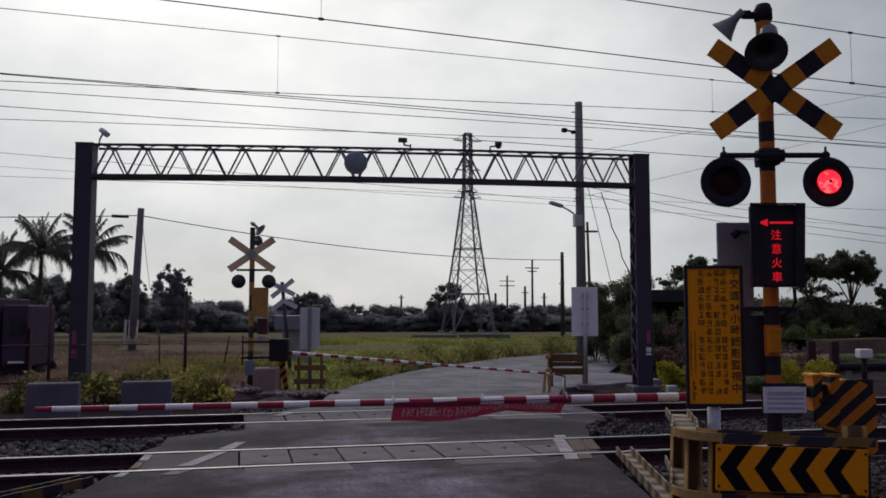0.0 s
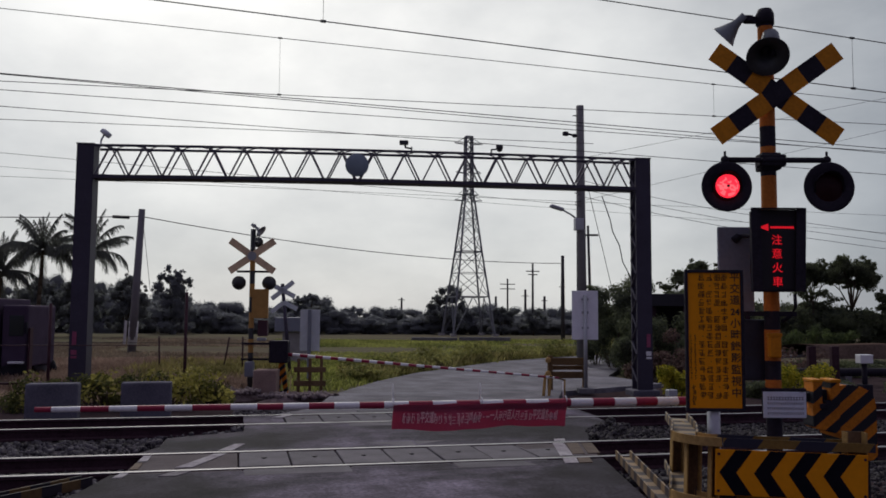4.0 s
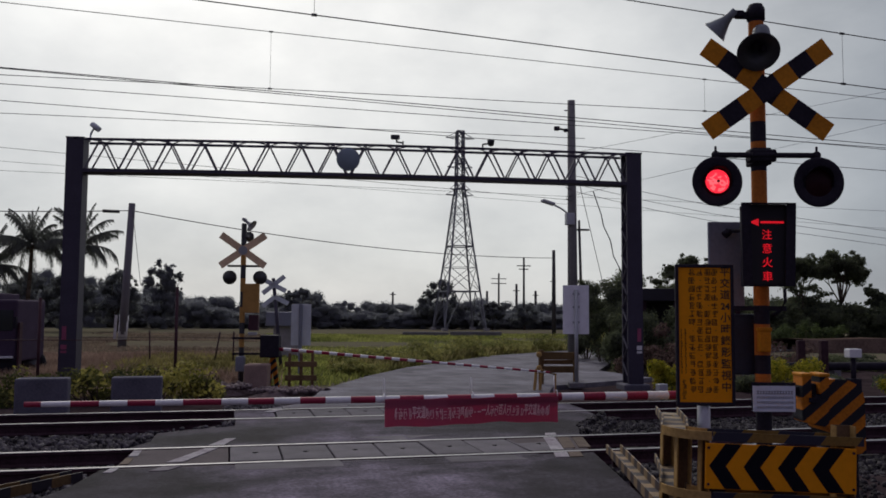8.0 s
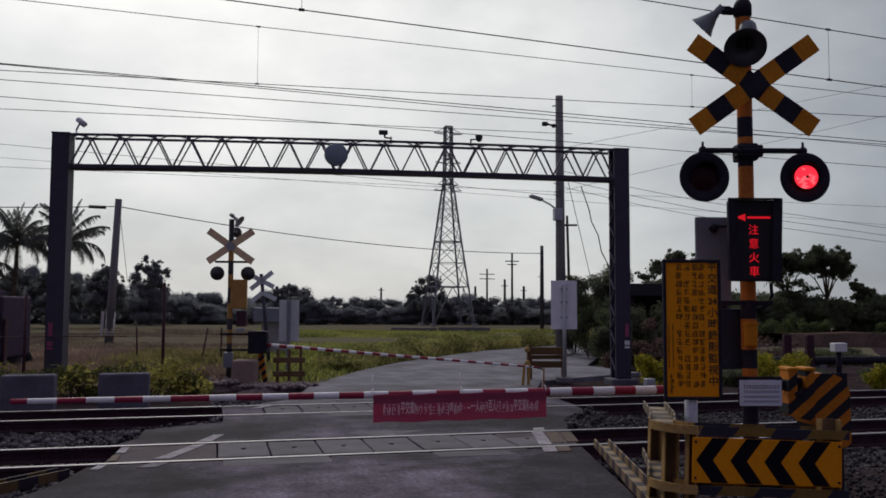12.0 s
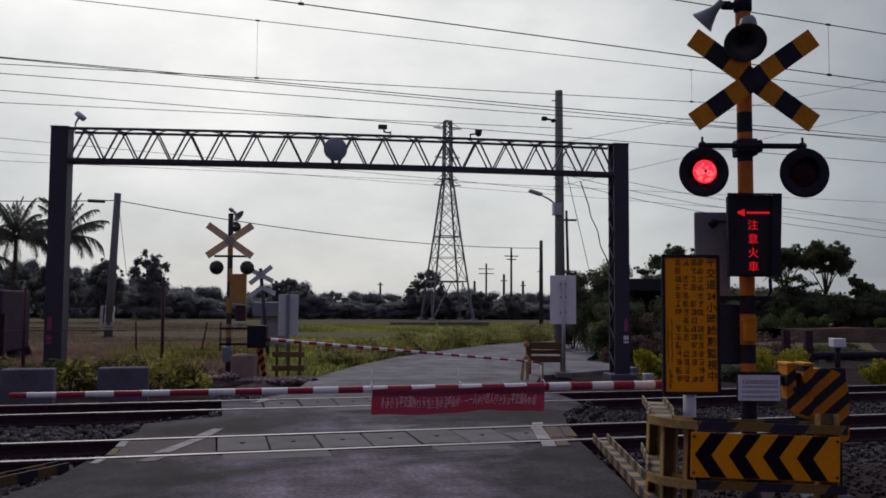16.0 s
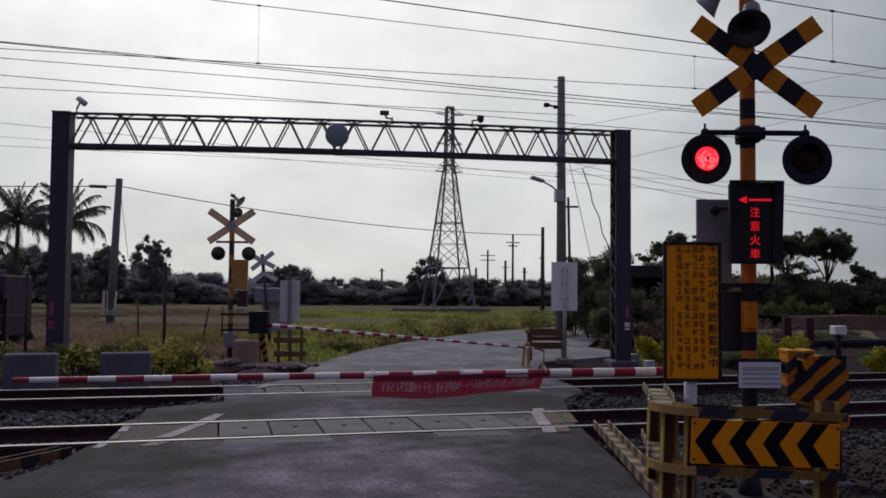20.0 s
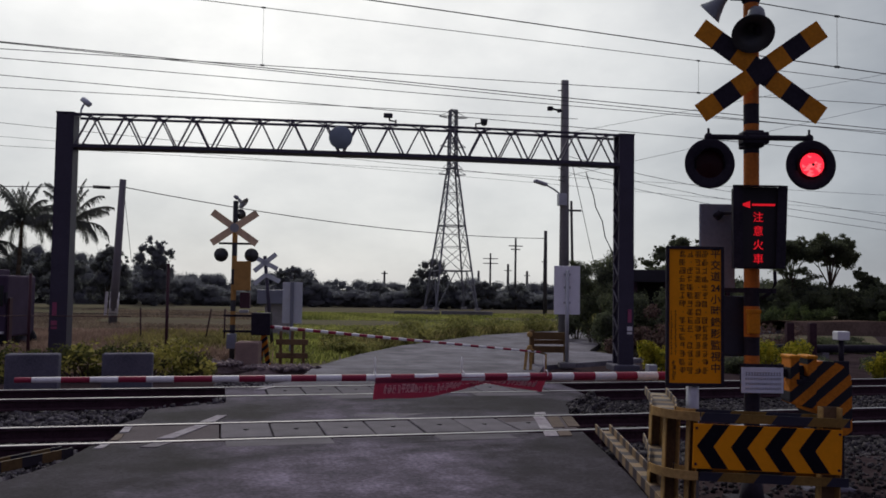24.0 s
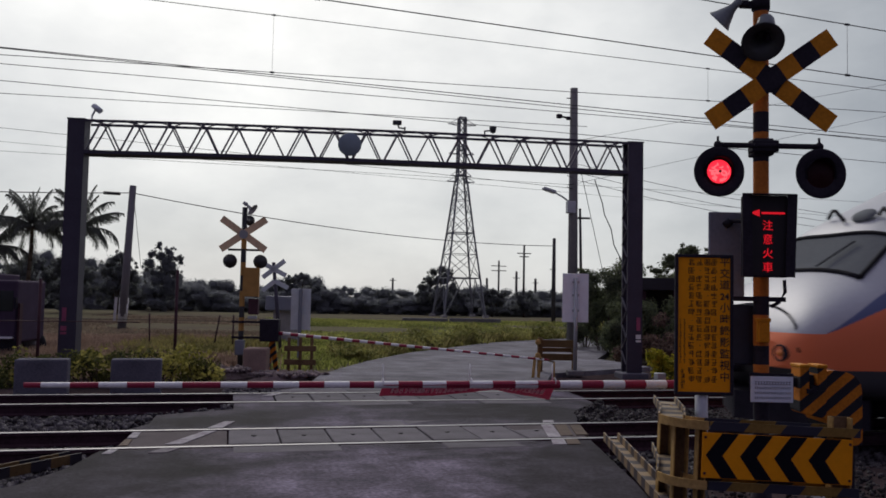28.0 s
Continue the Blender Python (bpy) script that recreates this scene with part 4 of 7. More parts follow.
    part("cable_bracket", bm, M["black"], s)
    plate = part("notice_plate", add_box(bm_(), (0.045, -0.09, zof(701)), (0.315, 0.008, 0.19), bevel=0.003), M["plate_white"], s, "bluish-white notice plate with grey lettering")
    bm = add_box(bm_(), (0.045, -0.08, zof(697)), (0.326, 0.01, 0.204))
    part("plate_backing", bm, M["black"], s)
    for i, (n, h) in enumerate(((13, 0.026), (17, 0.015), (18, 0.015), (17, 0.015))):
        bm = bm_()
        for k in range(n):
            for dz in (0.35, -0.35):
                add_box(bm, (-0.085 + 0.27 * (k + 0.5) / n, -0.0955, zof(690) - i * 0.036 + dz * h), (0.27 / n * random.uniform(0.5, 0.85), 0.002, h * 0.25))
            add_box(bm, (-0.085 + 0.27 * (k + 0.5) / n, -0.0955, zof(690) - i * 0.036), (0.27 / n * 0.22, 0.002, h * random.uniform(0.7, 1.05)))
        part("lettering", bm, M["plate_ink"], plate)
    for x in (-0.07, 0.17):
        part("bolt", add_rod(bm_(), (x, -0.1, zof(677) + 0.005), (x, -0.085, zof(677) + 0.005), 0.012, seg=8), M["black"], s)
    return glows


def hood():
    """A half-round visor over a lamp."""
    bm = bm_()
    for r, back in ((0.112, False), (0.106, True)):
        ring = []
        for k in range(17):
            a = math.pi * (k / 16 * 1.24 - 0.12)
            depth = 0.07 * max(0.25, math.sin(max(0.0, min(math.pi, a))))
            ring.append((bm.verts.new((r * math.cos(a), 0.0, r * math.sin(a))), bm.verts.new((r * math.cos(a), -depth, r * math.sin(a)))))
        for p, q in zip(ring, ring[1:]):
            bm.faces.new((p[0], q[0], q[1], p[1])).smooth = True
    return bm


GLOWS = near_signal()


def stroke_mark(rng, x, y, z, size, n):
    """One unreadable sign as a single connected mark: crossing strokes on an n by n lattice."""
    rows = [r for r in range(0, n, 2) if rng.random() < 0.9] or [0]
    stem = rng.choice(range(2, n - 2, 2))
    cells = {(stem, r) for r in range(0, n)}
    for r in rows:
        a, b = rng.randint(0, min(2, stem)), rng.randint(max(stem, n - 3), n - 1)
        cells |= {(c, r) for c in range(a, b + 1)}
    for c in (0, n - 1):
        if rng.random() < 0.7:
            reach = [r for r in rows if (c, r) in cells]
            if len(reach) > 1:
                cells |= {(c, r) for r in range(reach[0], reach[-1] + 1)}
    bm = bm_()
    step, made = size / n, {}

    def corner(c, r):
        if (c, r) not in made:
            made[(c, r)] = bm.verts.new((x + (c - n / 2) * step, y, z + (n / 2 - r) * step))
        return made[(c, r)]
    faces = [bm.faces.new((corner(c, r), corner(c, r + 1), corner(c + 1, r + 1), corner(c + 1, r))) for c, r in sorted(cells)]
    bmesh.ops.solidify(bm, geom=faces, thickness=0.002)
    return bm


def text_sign():
    """A tall yellow notice in a black frame on a grey post."""
    s = thing("camera_notice_sign", pose(3.265, 5.45, -0.1, 0, 0, -14), "tall yellow notice board with black lettering in a black frame", "sign")
    w, h, z = 0.41, 0.985, 1.43
    part("post", add_rod(bm_(), (0, 0.03, 0), (0, 0.03, 1.3), 0.045, seg=16), M["galvanised"], s, "grey steel post")
    part("face", add_box(bm_(), (0, -0.02, z), (w - 0.03, 0.012, h - 0.03)), M["sign_yellow"], s)
    bm = bm_()
    for x in (-1, 1):
        add_box(bm, (x * (w / 2 - 0.011), -0.022, z), (0.022, 0.03, h), bevel=0.004)
    for k in (-1, 1):
        add_box(bm, (0, -0.022, z + k * (h / 2 - 0.011)), (w - 0.044, 0.03, 0.022), bevel=0.004)
    part("frame", bm, M["black"], s)
    y = -0.0265
    for i, ch in enumerate(("平", "交", "道", "24", "小", "時", "錄", "影", "監", "視", "中")):
        lettering("character", ch, 0.072 if len(ch) == 1 else 0.062, M["ink"], s, pose(0.145, y, z + 0.437 - 0.0805 * i), 0.012 if len(ch) == 1 else 0.03)
    # smaller columns that cannot be read: strokes for each sign
    for col, (x, rows, size, top, step) in enumerate(((0.071, 15, 0.044, 0.437, 0.0585), (0.0205, 15, 0.044, 0.437, 0.0585), (-0.034, 15, 0.044, 0.437, 0.0585), (-0.089, 15, 0.044, 0.437, 0.0585), (-0.137, 17, 0.015, 0.03, 0.0185), (-0.166, 17, 0.014, 0.03, 0.0185))):
        for k in range(rows):
            rr = random.Random(k * 31 + col)
            zz = z + top - k * step
            if size > 0.02 and (k * 7 + col * 3) % 9 == 4:
                bm = add_box(bm_(), (x + 0.006, y, zz), (0.006, 0.003, 0.006))
            else:
                bm = stroke_mark(rr, x, y, zz, size, 9 if size > 0.02 else 5)
            part("character", bm, M["ink"], s)
    for k in range(4):
        part("character", stroke_mark(random.Random(900 + k), -0.15, y, z - 0.325 - 0.036 * k, 0.03, 7), M["ink"], s)


text_sign()


# ---------------------------------------------------------------- guard rails by the road
def u_beam(points, w, h, th=0.008):
    """A rolled steel channel along points, lying with its two flanges up; points run along the middle of its web."""
    prof = [(-w / 2, 0), (w / 2, 0), (w / 2, h), (w / 2 - th, h), (w / 2 - th, th), (-w / 2 + th, th), (-w / 2 + th, h), (-w / 2, h)]
    bm = bm_()
    rings = []
    pts = [Vector(p) for p in points]
    for i, p in enumerate(pts):
        d = (pts[min(i + 1, len(pts) - 1)] - pts[max(i - 1, 0)]).normalized()
        side = Vector((d.y, -d.x, 0)).normalized()
        rings.append([bm.verts.new(p + side * u + Vector((0, 0, v))) for u, v in prof])
    n = len(prof)
    for r0, r1 in zip(rings, rings[1:]):
        for k in range(n):
            bm.faces.new((r0[k], r0[(k + 1) % n], r1[(k + 1) % n], r1[k]))
    for r in (rings[0], rings[-1]):
        bm.faces.new(r)
    bmesh.ops.recalc_face_normals(bm, faces=bm.faces[:])
    return bm


def c_post(x, y, w, d, h, turn=0.0):
    """A channel post, open towards the road user."""
    m = pose(x, y, 0, 0, 0, turn)
    # web in dark brown: the channel's shaded inside is put into the colour
    bm = add_box(bm_(), (0, d / 2, h / 2), (w, 0.009, h), m, mat=1)
    for k in (-1, 1):
        add_box(bm, (k * (w / 2 - 0.004), 0, h / 2), (0.009, d, h), m)
    return bm


def guard():
    g = thing("crash_guard", pose(2.79, 4.95, -0.1, 0, 1.9, -14), "yellow and black steel crash guard with a chevron panel", "crash guard")
    for z, top in ((0.785, True), (0.412, False)):
        bend = [(0.1 + 0.175 * math.cos(a) + 0.08, 0.26 + 0.175 * math.sin(a), z) for a in [math.pi + math.pi / 2 * k / 7 for k in range(8)]]
        far = (0.27, 1.47, z)
        part("side_beam", u_beam([far, (0.14, 0.75, z), bend[0]], 0.175, 0.058, 0.012), M["side_beam"], g, "sun-bleached striped side channel")
        part("corner_beam", u_beam(bend, 0.175, 0.056, 0.012), M["pale_plain"], g, "curved bleached yellow corner channel")
        part("front_beam", u_beam([bend[-1], (0.62, 0.085, z), (1.13, 0.085, z)], 0.175, 0.056), M["beam_hazard" if top else "low_front_beam"], g, "front channel with faded black and yellow stripes")
    for x, y, w, h in ((0.06, 0.24, 0.095, 0.8), (0.152, 0.1, 0.055, 0.8), (1.045, 0.1, 0.13, 0.9), (0.21, 1.2, 0.09, 0.8)):
        part("post", c_post(x, y, w, 0.07, h), [M["pale_plain"], M["rail_brown"]], g, "bleached steel channel post")
    part("panel", add_box(bm_(), (0.6, -0.016, 0.632), (0.947, 0.012, 0.282), bevel=0.003), M["sign_yellow"], g, "yellow panel")
    for k in range(4):
        x0 = 0.149 + 0.2155 * k
        bm = bm_()
        outline = [(x0, 0.0), (x0 + 0.1, 0.139), (x0 + 0.205, 0.139), (x0 + 0.105, 0.0), (x0 + 0.205, -0.139), (x0 + 0.1, -0.139)]
        f = bm.faces.new([bm.verts.new((x, -0.024, 0.634 + z)) for x, z in outline])
        bmesh.ops.solidify(bm, geom=[f], thickness=0.004)
        part("chevron", bm, M["chevron_black"], g)
    for x, z in ((0.145, 0.745), (0.145, 0.52), (1.055, 0.745), (1.055, 0.52)):
        part("bolt", add_rod(bm_(), (x, -0.02, z), (x, -0.027, z), 0.009, seg=8), M["rust"], g)


guard()


def low_rail(pts, label, z=0.16, h=0.2, mat="low_beam"):
    r = thing("low_guard_rail", ident(), label, "guard rail", "low guard rails")
    pts = [Vector(p) for p in pts]
    d = (pts[-1] - pts[0]).normalized()
    turn = math.degrees(math.atan2(d.y, d.x))
    length = (pts[-1] - pts[0]).length
    r.matrix_world = pose(*pts[0], 0, 0, turn)
    part("beam", u_beam([(0, 0, z - 0.03), (length / 2, 0, z - 0.03), (length, 0, z - 0.03)], h, 0.085, 0.014), M[mat], r)
    n = max(2, int(length / 0.8))
    for k in range(n):
        part("post", add_box(bm_(), (0.1 + (length - 0.2) * k / (n - 1), 0, (z - 0.04) / 2), (0.06, 0.06, z - 0.02), bevel=0.005), M["rust"], r)


low_rail([(3.96, 8.4, -0.1), (2.95, 5.1, -0.1)], "low dusty striped guard rail along the road edge", 0.15, 0.16)
low_rail([(-2.2, 7.05, -0.12), (-1.25, 8.25, -0.12)], "low dusty striped guard rail along the road edge", 0.12, 0.15, "low_dim")


# ---------------------------------------------------------------- near barrier
def barrier_machine():
    b = thing("road_barrier", pose(4.92, 6.22, -0.15, 0, 0, -14), "striped barrier machine with a lowered red and white arm", "road barrier", "road barriers")
    # rounded housing
    bm = bm_()
    prof = [(-0.16, 0.74), (-0.02, 0.5), (0.17, 0.5), (0.17, 0.92), (0.162, 0.98), (0.14, 1.03), (0.1, 1.065), (0.045, 1.09), (-0.03, 1.102), (-0.11, 1.1), (-0.16, 1.09)]
    a = [bm.verts.new((x, -0.2, z)) for x, z in prof]
    c = [bm.verts.new((x, 0.2, z)) for x, z in prof]
    n = len(prof)
    bm.faces.new(a)
    bm.faces.new(list(reversed(c)))
    for i in range(n):
        bm.faces.new((a[i], a[(i + 1) % n], c[(i + 1) % n], c[i]))
    bmesh.ops.recalc_face_normals(bm, faces=bm.faces[:])
    bmesh.ops.bevel(bm, geom=bm.edges[:], offset=0.008, segments=2, affect="EDGES")
    part("housing", bm, M["hazard"], b, "rounded steel housing with diagonal stripes")
    bm = bm_()
    prof = [(-0.352, 0.775), (-0.335, 0.755), (-0.135, 0.712), (-0.135, 0.95), (-0.352, 0.95)]
    a = [bm.verts.new((x, -0.23, z)) for x, z in prof]
    c = [bm.verts.new((x, -0.02, z)) for x, z in prof]
    bm.faces.new(a)
    bm.faces.new(list(reversed(c)))
    for i in range(len(prof)):
        bm.faces.new((a[i], a[(i + 1) % len(prof)], c[(i + 1) % len(prof)], c[i]))
    bmesh.ops.recalc_face_normals(bm, faces=bm.faces[:])
    bmesh.ops.bevel(bm, geom=bm.edges[:], offset=0.007, segments=2, affect="EDGES")
    part("counterweight", bm, M["hazard"], b, "striped counterweight block")
    for x in (-0.31, -0.168):
        cheek = part("cheek_plate", add_box(bm_(), (x, -0.13, 1.035), (0.074, 0.19, 0.18), bevel=0.007), M["hazard"], b, "striped upright cheek plate")
        part("cap", add_box(bm_(), (x, -0.13, 1.135), (0.086, 0.205, 0.028), bevel=0.008), M["yellow"], cheek)
    part("spindle_boss", add_box(bm_(), (-0.24, -0.1, 1.0), (0.08, 0.1, 0.12), bevel=0.01), M["black"], b)
    part("arm_clamp", add_box(bm_(), (-0.42, -0.13, 1.0), (0.16, 0.05, 0.07), bevel=0.008), M["black"], b)
    part("pivot", add_rod(bm_(), (-0.235, -0.25, 0.96), (-0.235, -0.05, 0.96), 0.02), M["black"], b)
    part("latch", add_box(bm_(), (-0.27, -0.236, 0.935), (0.06, 0.03, 0.04), pose(0, 0, 0), bevel=0.006), M["black"], b)
    part("pedestal", add_box(bm_(), (0.02, 0, 0.27), (0.24, 0.26, 0.5), bevel=0.015), M["black"], b)
    part("plinth", add_box(bm_(), (0.0, 0, 0.02), (0.42, 0.42, 0.1), bevel=0.02), M["block"], b)
    return b


NEAR_BARRIER = barrier_machine()


def striped_arm(parent, at, length, first, step, r_tip, r_root, label, joint=None, slope=0.0):
    """A tapered barrier arm from its tip along +x, in red and white bands; a part of its barrier."""
    cuts, mats = [0.0], []
    while cuts[-1] < length:
        x, k = cuts[-1], len(mats)
        nxt = min(length, x + (first if k == 0 else step))
        if joint and abs(x - joint[0]) < step * 0.5:
            nxt = x + joint[1]
        cuts.append(nxt)
        mats.append(k % 2)
    radii = [r_tip + (r_root - r_tip) * x / length for x in cuts]
    bm = sweep(bm_(), [(x, 0, slope * x) for x in cuts], radii, 14, mats)
    arm = part("arm", bm, [M["red"], M["barrier_white"]], parent, label)
    arm.matrix_basis = parent.matrix_world.inverted() @ at
    return arm


near_arm = striped_arm(NEAR_BARRIER, pose(-1.225, 5.95, 0.877), 5.03, 0.1, 0.172, 0.017, 0.034, "lowered red and white barrier arm across the road", (0.96, 0.245), -0.004)
for x in (2.3, 2.93, 3.56):
    part("whisker", add_rod(bm_(), (x, 0, 0), (x, 0, 0.135), 0.004, seg=6), M["barrier_white"], near_arm)

BANNER_X, BANNER_W, STRIPS = 1.075, 1.275, 40
BANNER_SIGNS = {6: "平", 7: "交", 8: "道", 22: "一", 23: "人", 26: "百", 27: "人", 32: "平", 33: "交", 34: "道"}


def banner():
    """A cloth banner tied under the arm, in narrow strips that swing in the wind."""
    b = thing("cloth_banner", pose(BANNER_X, 5.908, 0.872), "red cloth banner with pale lettering tied under the barrier arm", "banner")
    strips = []
    w = BANNER_W / STRIPS
    for i in range(STRIPS):
        bm = bm_()
        sag = 0.004 * math.sin(i * 0.55)
        rows = []
        for k in range(7):
            z = -0.19 * k / 6
            bulge = 0.008 * math.sin(math.pi * k / 6)
            rows.append([bm.verts.new((x, -0.002 + bulge, z + sag)) for x in (-0.0015, w / 2, w + 0.0015)])
        faces = []
        for r0, r1 in zip(rows, rows[1:]):
            for j in range(2):
                f = bm.faces.new((r0[j], r1[j], r1[j + 1], r0[j + 1]))
                faces.append(f)
        bmesh.ops.solidify(bm, geom=faces, thickness=0.0025)
        s = part("cloth_strip", bm, M["banner"], b)
        s.matrix_basis = pose(i * w, 0, 0)
        bm = bm_()
        if 1 < i < STRIPS - 2:
            for j, x in enumerate((0.5,)):
                rr = random.Random(i * 2 + 1)
                if i in BANNER_SIGNS:
                    lettering("character", BANNER_SIGNS[i], 0.052, M["banner_ink"], s, pose(x * w, -0.005, -0.1) @ Matrix.Diagonal((0.62, 1, 1.75, 1)), 0.012)
                    continue
                if i in (20, 21):
                    add_bar(bm, (x * w - 0.004 - 0.008 * (i == 21), -0.002, -0.105), (x * w + 0.004 + 0.008 * (i == 21), -0.002, -0.105), 0.004, 0.009)
                    continue
                for dx in (-0.01, 0.0, 0.01):
                    hgt, mid = rr.uniform(0.03, 0.08), -0.105 + rr.uniform(-0.012, 0.012)
                    if rr.random() < 0.8:
                        add_bar(bm, (x * w + dx, -0.002, mid - hgt / 2), (x * w + dx + rr.uniform(-0.004, 0.004), -0.002, mid + hgt / 2), 0.0042, 0.004)
                for dz in (-0.032, -0.01, 0.012, 0.034):
                    if rr.random() < 0.7:
                        add_bar(bm, (x * w - rr.uniform(0.004, 0.013), -0.002, -0.105 + dz), (x * w + rr.uniform(0.004, 0.013), -0.002, -0.105 + dz), 0.0042, 0.004)
            if bm.verts:
                part("lettering", bm, M["banner_ink"], s)
            else:
                bm.free()
        else:
            bm.free()
        strips.append(s)
    for x in (0.0, BANNER_W / 2, BANNER_W):
        part("tie", lathe(bm_(), [(0.033, -0.004), (0.035, 0.0), (0.033, 0.004)], pose(x, 0.042, 0.008, 0, 90, 0), 16), M["barrier_white"], b)
    return strips


STRIP_OBJECTS = banner()


# ---------------------------------------------------------------- height gantry beyond the tracks
GANTRY_L, GANTRY_R = Vector((-3.26, 19.8, -0.25)), Vector((9.12, 18.2, -0.25))
GANTRY_TURN = math.degrees(math.atan2(GANTRY_R.y - GANTRY_L.y, GANTRY_R.x - GANTRY_L.x))


def sweep_box(points, w, h):
    """A bar of rectangular section through points that run along x."""
    bm = bm_()
    rings = [[bm.verts.new((x, y + dy * w / 2, z + dz * h / 2)) for dy, dz in ((-1, -1), (1, -1), (1, 1), (-1, 1))] for x, y, z in points]
    for r0, r1 in zip(rings, rings[1:]):
        for k in range(4):
            bm.faces.new((r0[k], r0[(k + 1) % 4], r1[(k + 1) % 4], r1[k]))
    bm.faces.new(rings[0])
    bm.faces.new(rings[-1])
    bmesh.ops.recalc_face_normals(bm, faces=bm.faces[:])
    return bm


def gantry():
    g = thing("height_gantry", pose(*GANTRY_L, 0, 0, GANTRY_TURN), "grey steel lattice height-limit gantry spanning the far road", "gantry")
    span = (GANTRY_R - GANTRY_L).length
    low, top = 4.72, 5.37                # heights above the gantry's foot
    for x, side in ((0.04, 1), (span - 0.045, -1)):
        foot = part("footing", add_box(bm_(), (x, 0, 0.0), (0.62, 0.62, 0.22), bevel=0.03), M["block"], g, "concrete footing")
        # two channels joined by lacing
        for k in (-1, 1):
            if side > 0:
                o, i, e = x + k * 0.178, x + k * 0.164, x + k * 0.03
                prof = [(o, -0.207), (e, -0.207), (e, -0.193), (i, -0.193), (i, 0.193), (e, 0.193), (e, 0.207), (o, 0.207)]
                prof = prof if k < 0 else prof[::-1]
            else:
                o, i, e = k * 0.207, k * 0.193, k * 0.15
                prof = [(x - 0.178, o), (x + 0.178, o), (x + 0.178, e), (x + 0.164, e), (x + 0.164, i), (x - 0.164, i), (x - 0.164, e), (x - 0.178, e)]
                prof = prof if k < 0 else prof[::-1]
            part("channel", add_sheet(bm_(), prof, 0.05, 5.4), M["grey_steel"], g, "dark grey steel channel")
        n = 16
        for i in range(n):
            z0, z1 = 0.3 + 4.9 * i / n, 0.3 + 4.9 * (i + 1) / n
            if side > 0:
                p, q = ((x - 0.15, 0.215, z0), (x + 0.15, 0.215, z1))
            else:
                p, q = ((x - 0.184, -0.17, z0), (x - 0.184, 0.17, z1))
            if i % 2:
                p, q = (q[0], q[1], p[2]), (p[0], p[1], q[2])
            part("lacing_bar", add_bar(bm_(), p, q, 0.035, 0.014), M["lacing"], g)
        part("cap_plate", add_box(bm_(), (x, 0, 5.41), (0.38, 0.44, 0.03)), M["grey_steel"], g)
        if side > 0:
            part("cover_plate", add_box(bm_(), (x, -0.211, 2.72), (0.3, 0.006, 5.3)), M["grey_steel"], g)
        for i, (hh, dz) in enumerate(((0.3, 1.22), (0.1, 0.93), (0.05, 0.83))):
            part("warning_tape", add_box(bm_(), (x - 0.07 if side > 0 else x + 0.08, -0.224, dz), (0.12 if i else 0.09, 0.006, hh)), M["magenta" if side > 0 or i == 0 else "white"], g)
    x0, x1 = 0.22, span - 0.22
    n = 17
    step = (x1 - x0) / n

    def rise(x):
        """The truss is built with a slight camber."""
        u = (x - x0) / (x1 - x0)
        return 0.17 * u * (1 - u)
    joints = [x0 + step * i for i in range(n + 1)]
    part("bottom_chord", sweep_box([(x, 0, low - 0.02 + rise(x)) for x in joints], 0.46, 0.075), M["grey_steel"], g)
    for y in (-0.25, 0.25):
        part("top_chord", sweep_box([(x, y, top + rise(x)) for x in joints], 0.045, 0.05), M["grey_steel"], g)
    for y in (-0.25, 0.25):
        for i in range(n):
            a = x0 + step * i
            up = rise(a + step * 0.5)
            apex, dn0, dn1 = (a + step * 0.5, y, top + up), (a + step * 0.06, y * 0.86, low + 0.015 + up), (a + step * 0.94, y * 0.86, low + 0.015 + up)
            part("diagonal", add_bar(bm_(), dn0, apex, 0.042, 0.03), M["lacing"], g)
            part("diagonal", add_bar(bm_(), apex, dn1, 0.042, 0.03), M["lacing"], g)
    pts = []
    for i in range(n):
        a = x0 + step * i
        pts += [(a + step * t, -0.25 + 0.5 * (0.5 - 0.5 * math.cos(2 * math.pi * t)), top + 0.02 + rise(a + step * t)) for t in (0, 0.25, 0.5, 0.75)]
    part("top_lacing", add_tube(bm_(), pts, 0.014, 5), M["lacing"], g)
    # round disc hung on the lattice
    part("disc", lathe(bm_(), [(0.0, 0.012), (0.25, 0.012), (0.26, 0.0), (0.25, -0.012), (0.0, -0.012)], pose(5.87, -0.29, 5.075, 90, 0, 0), 32), M["teal_disc"], g, "round teal sheet metal disc")
    # video cameras
    for x, kind in ((0.3, 0), (7.1, 1), (8.93, 2)):
        top = 5.37 + rise(x)
        bm = add_rod(bm_(), (x, 0, top), (x, 0, top + 0.16), 0.018)
        if kind == 0:
            add_rod(bm, (x + 0.03, -0.05, top + 0.37), (x + 0.17, -0.08, top + 0.24), 0.055, 0.05, seg=14)
            add_rod(bm, (x + 0.06, -0.05, top + 0.365), (x + 0.2, -0.08, top + 0.235), 0.058, 0.06, seg=14)
            add_bar(bm, (x, 0, top + 0.15), (x + 0.08, -0.05, top + 0.28), 0.03, 0.03)
        elif kind == 1:
            add_bar(bm, (x, 0, top + 0.12), (x - 0.14, -0.04, top + 0.13), 0.03, 0.03)
            add_box(bm, (x - 0.18, -0.05, top + 0.24), (0.2, 0.1, 0.1), bevel=0.015)
            add_bar(bm, (x - 0.14, -0.04, top + 0.12), (x - 0.16, -0.05, top + 0.24), 0.03, 0.03)
        else:
            add_bar(bm, (x, 0, top + 0.15), (x + 0.14, 0, top + 0.17), 0.03, 0.03)
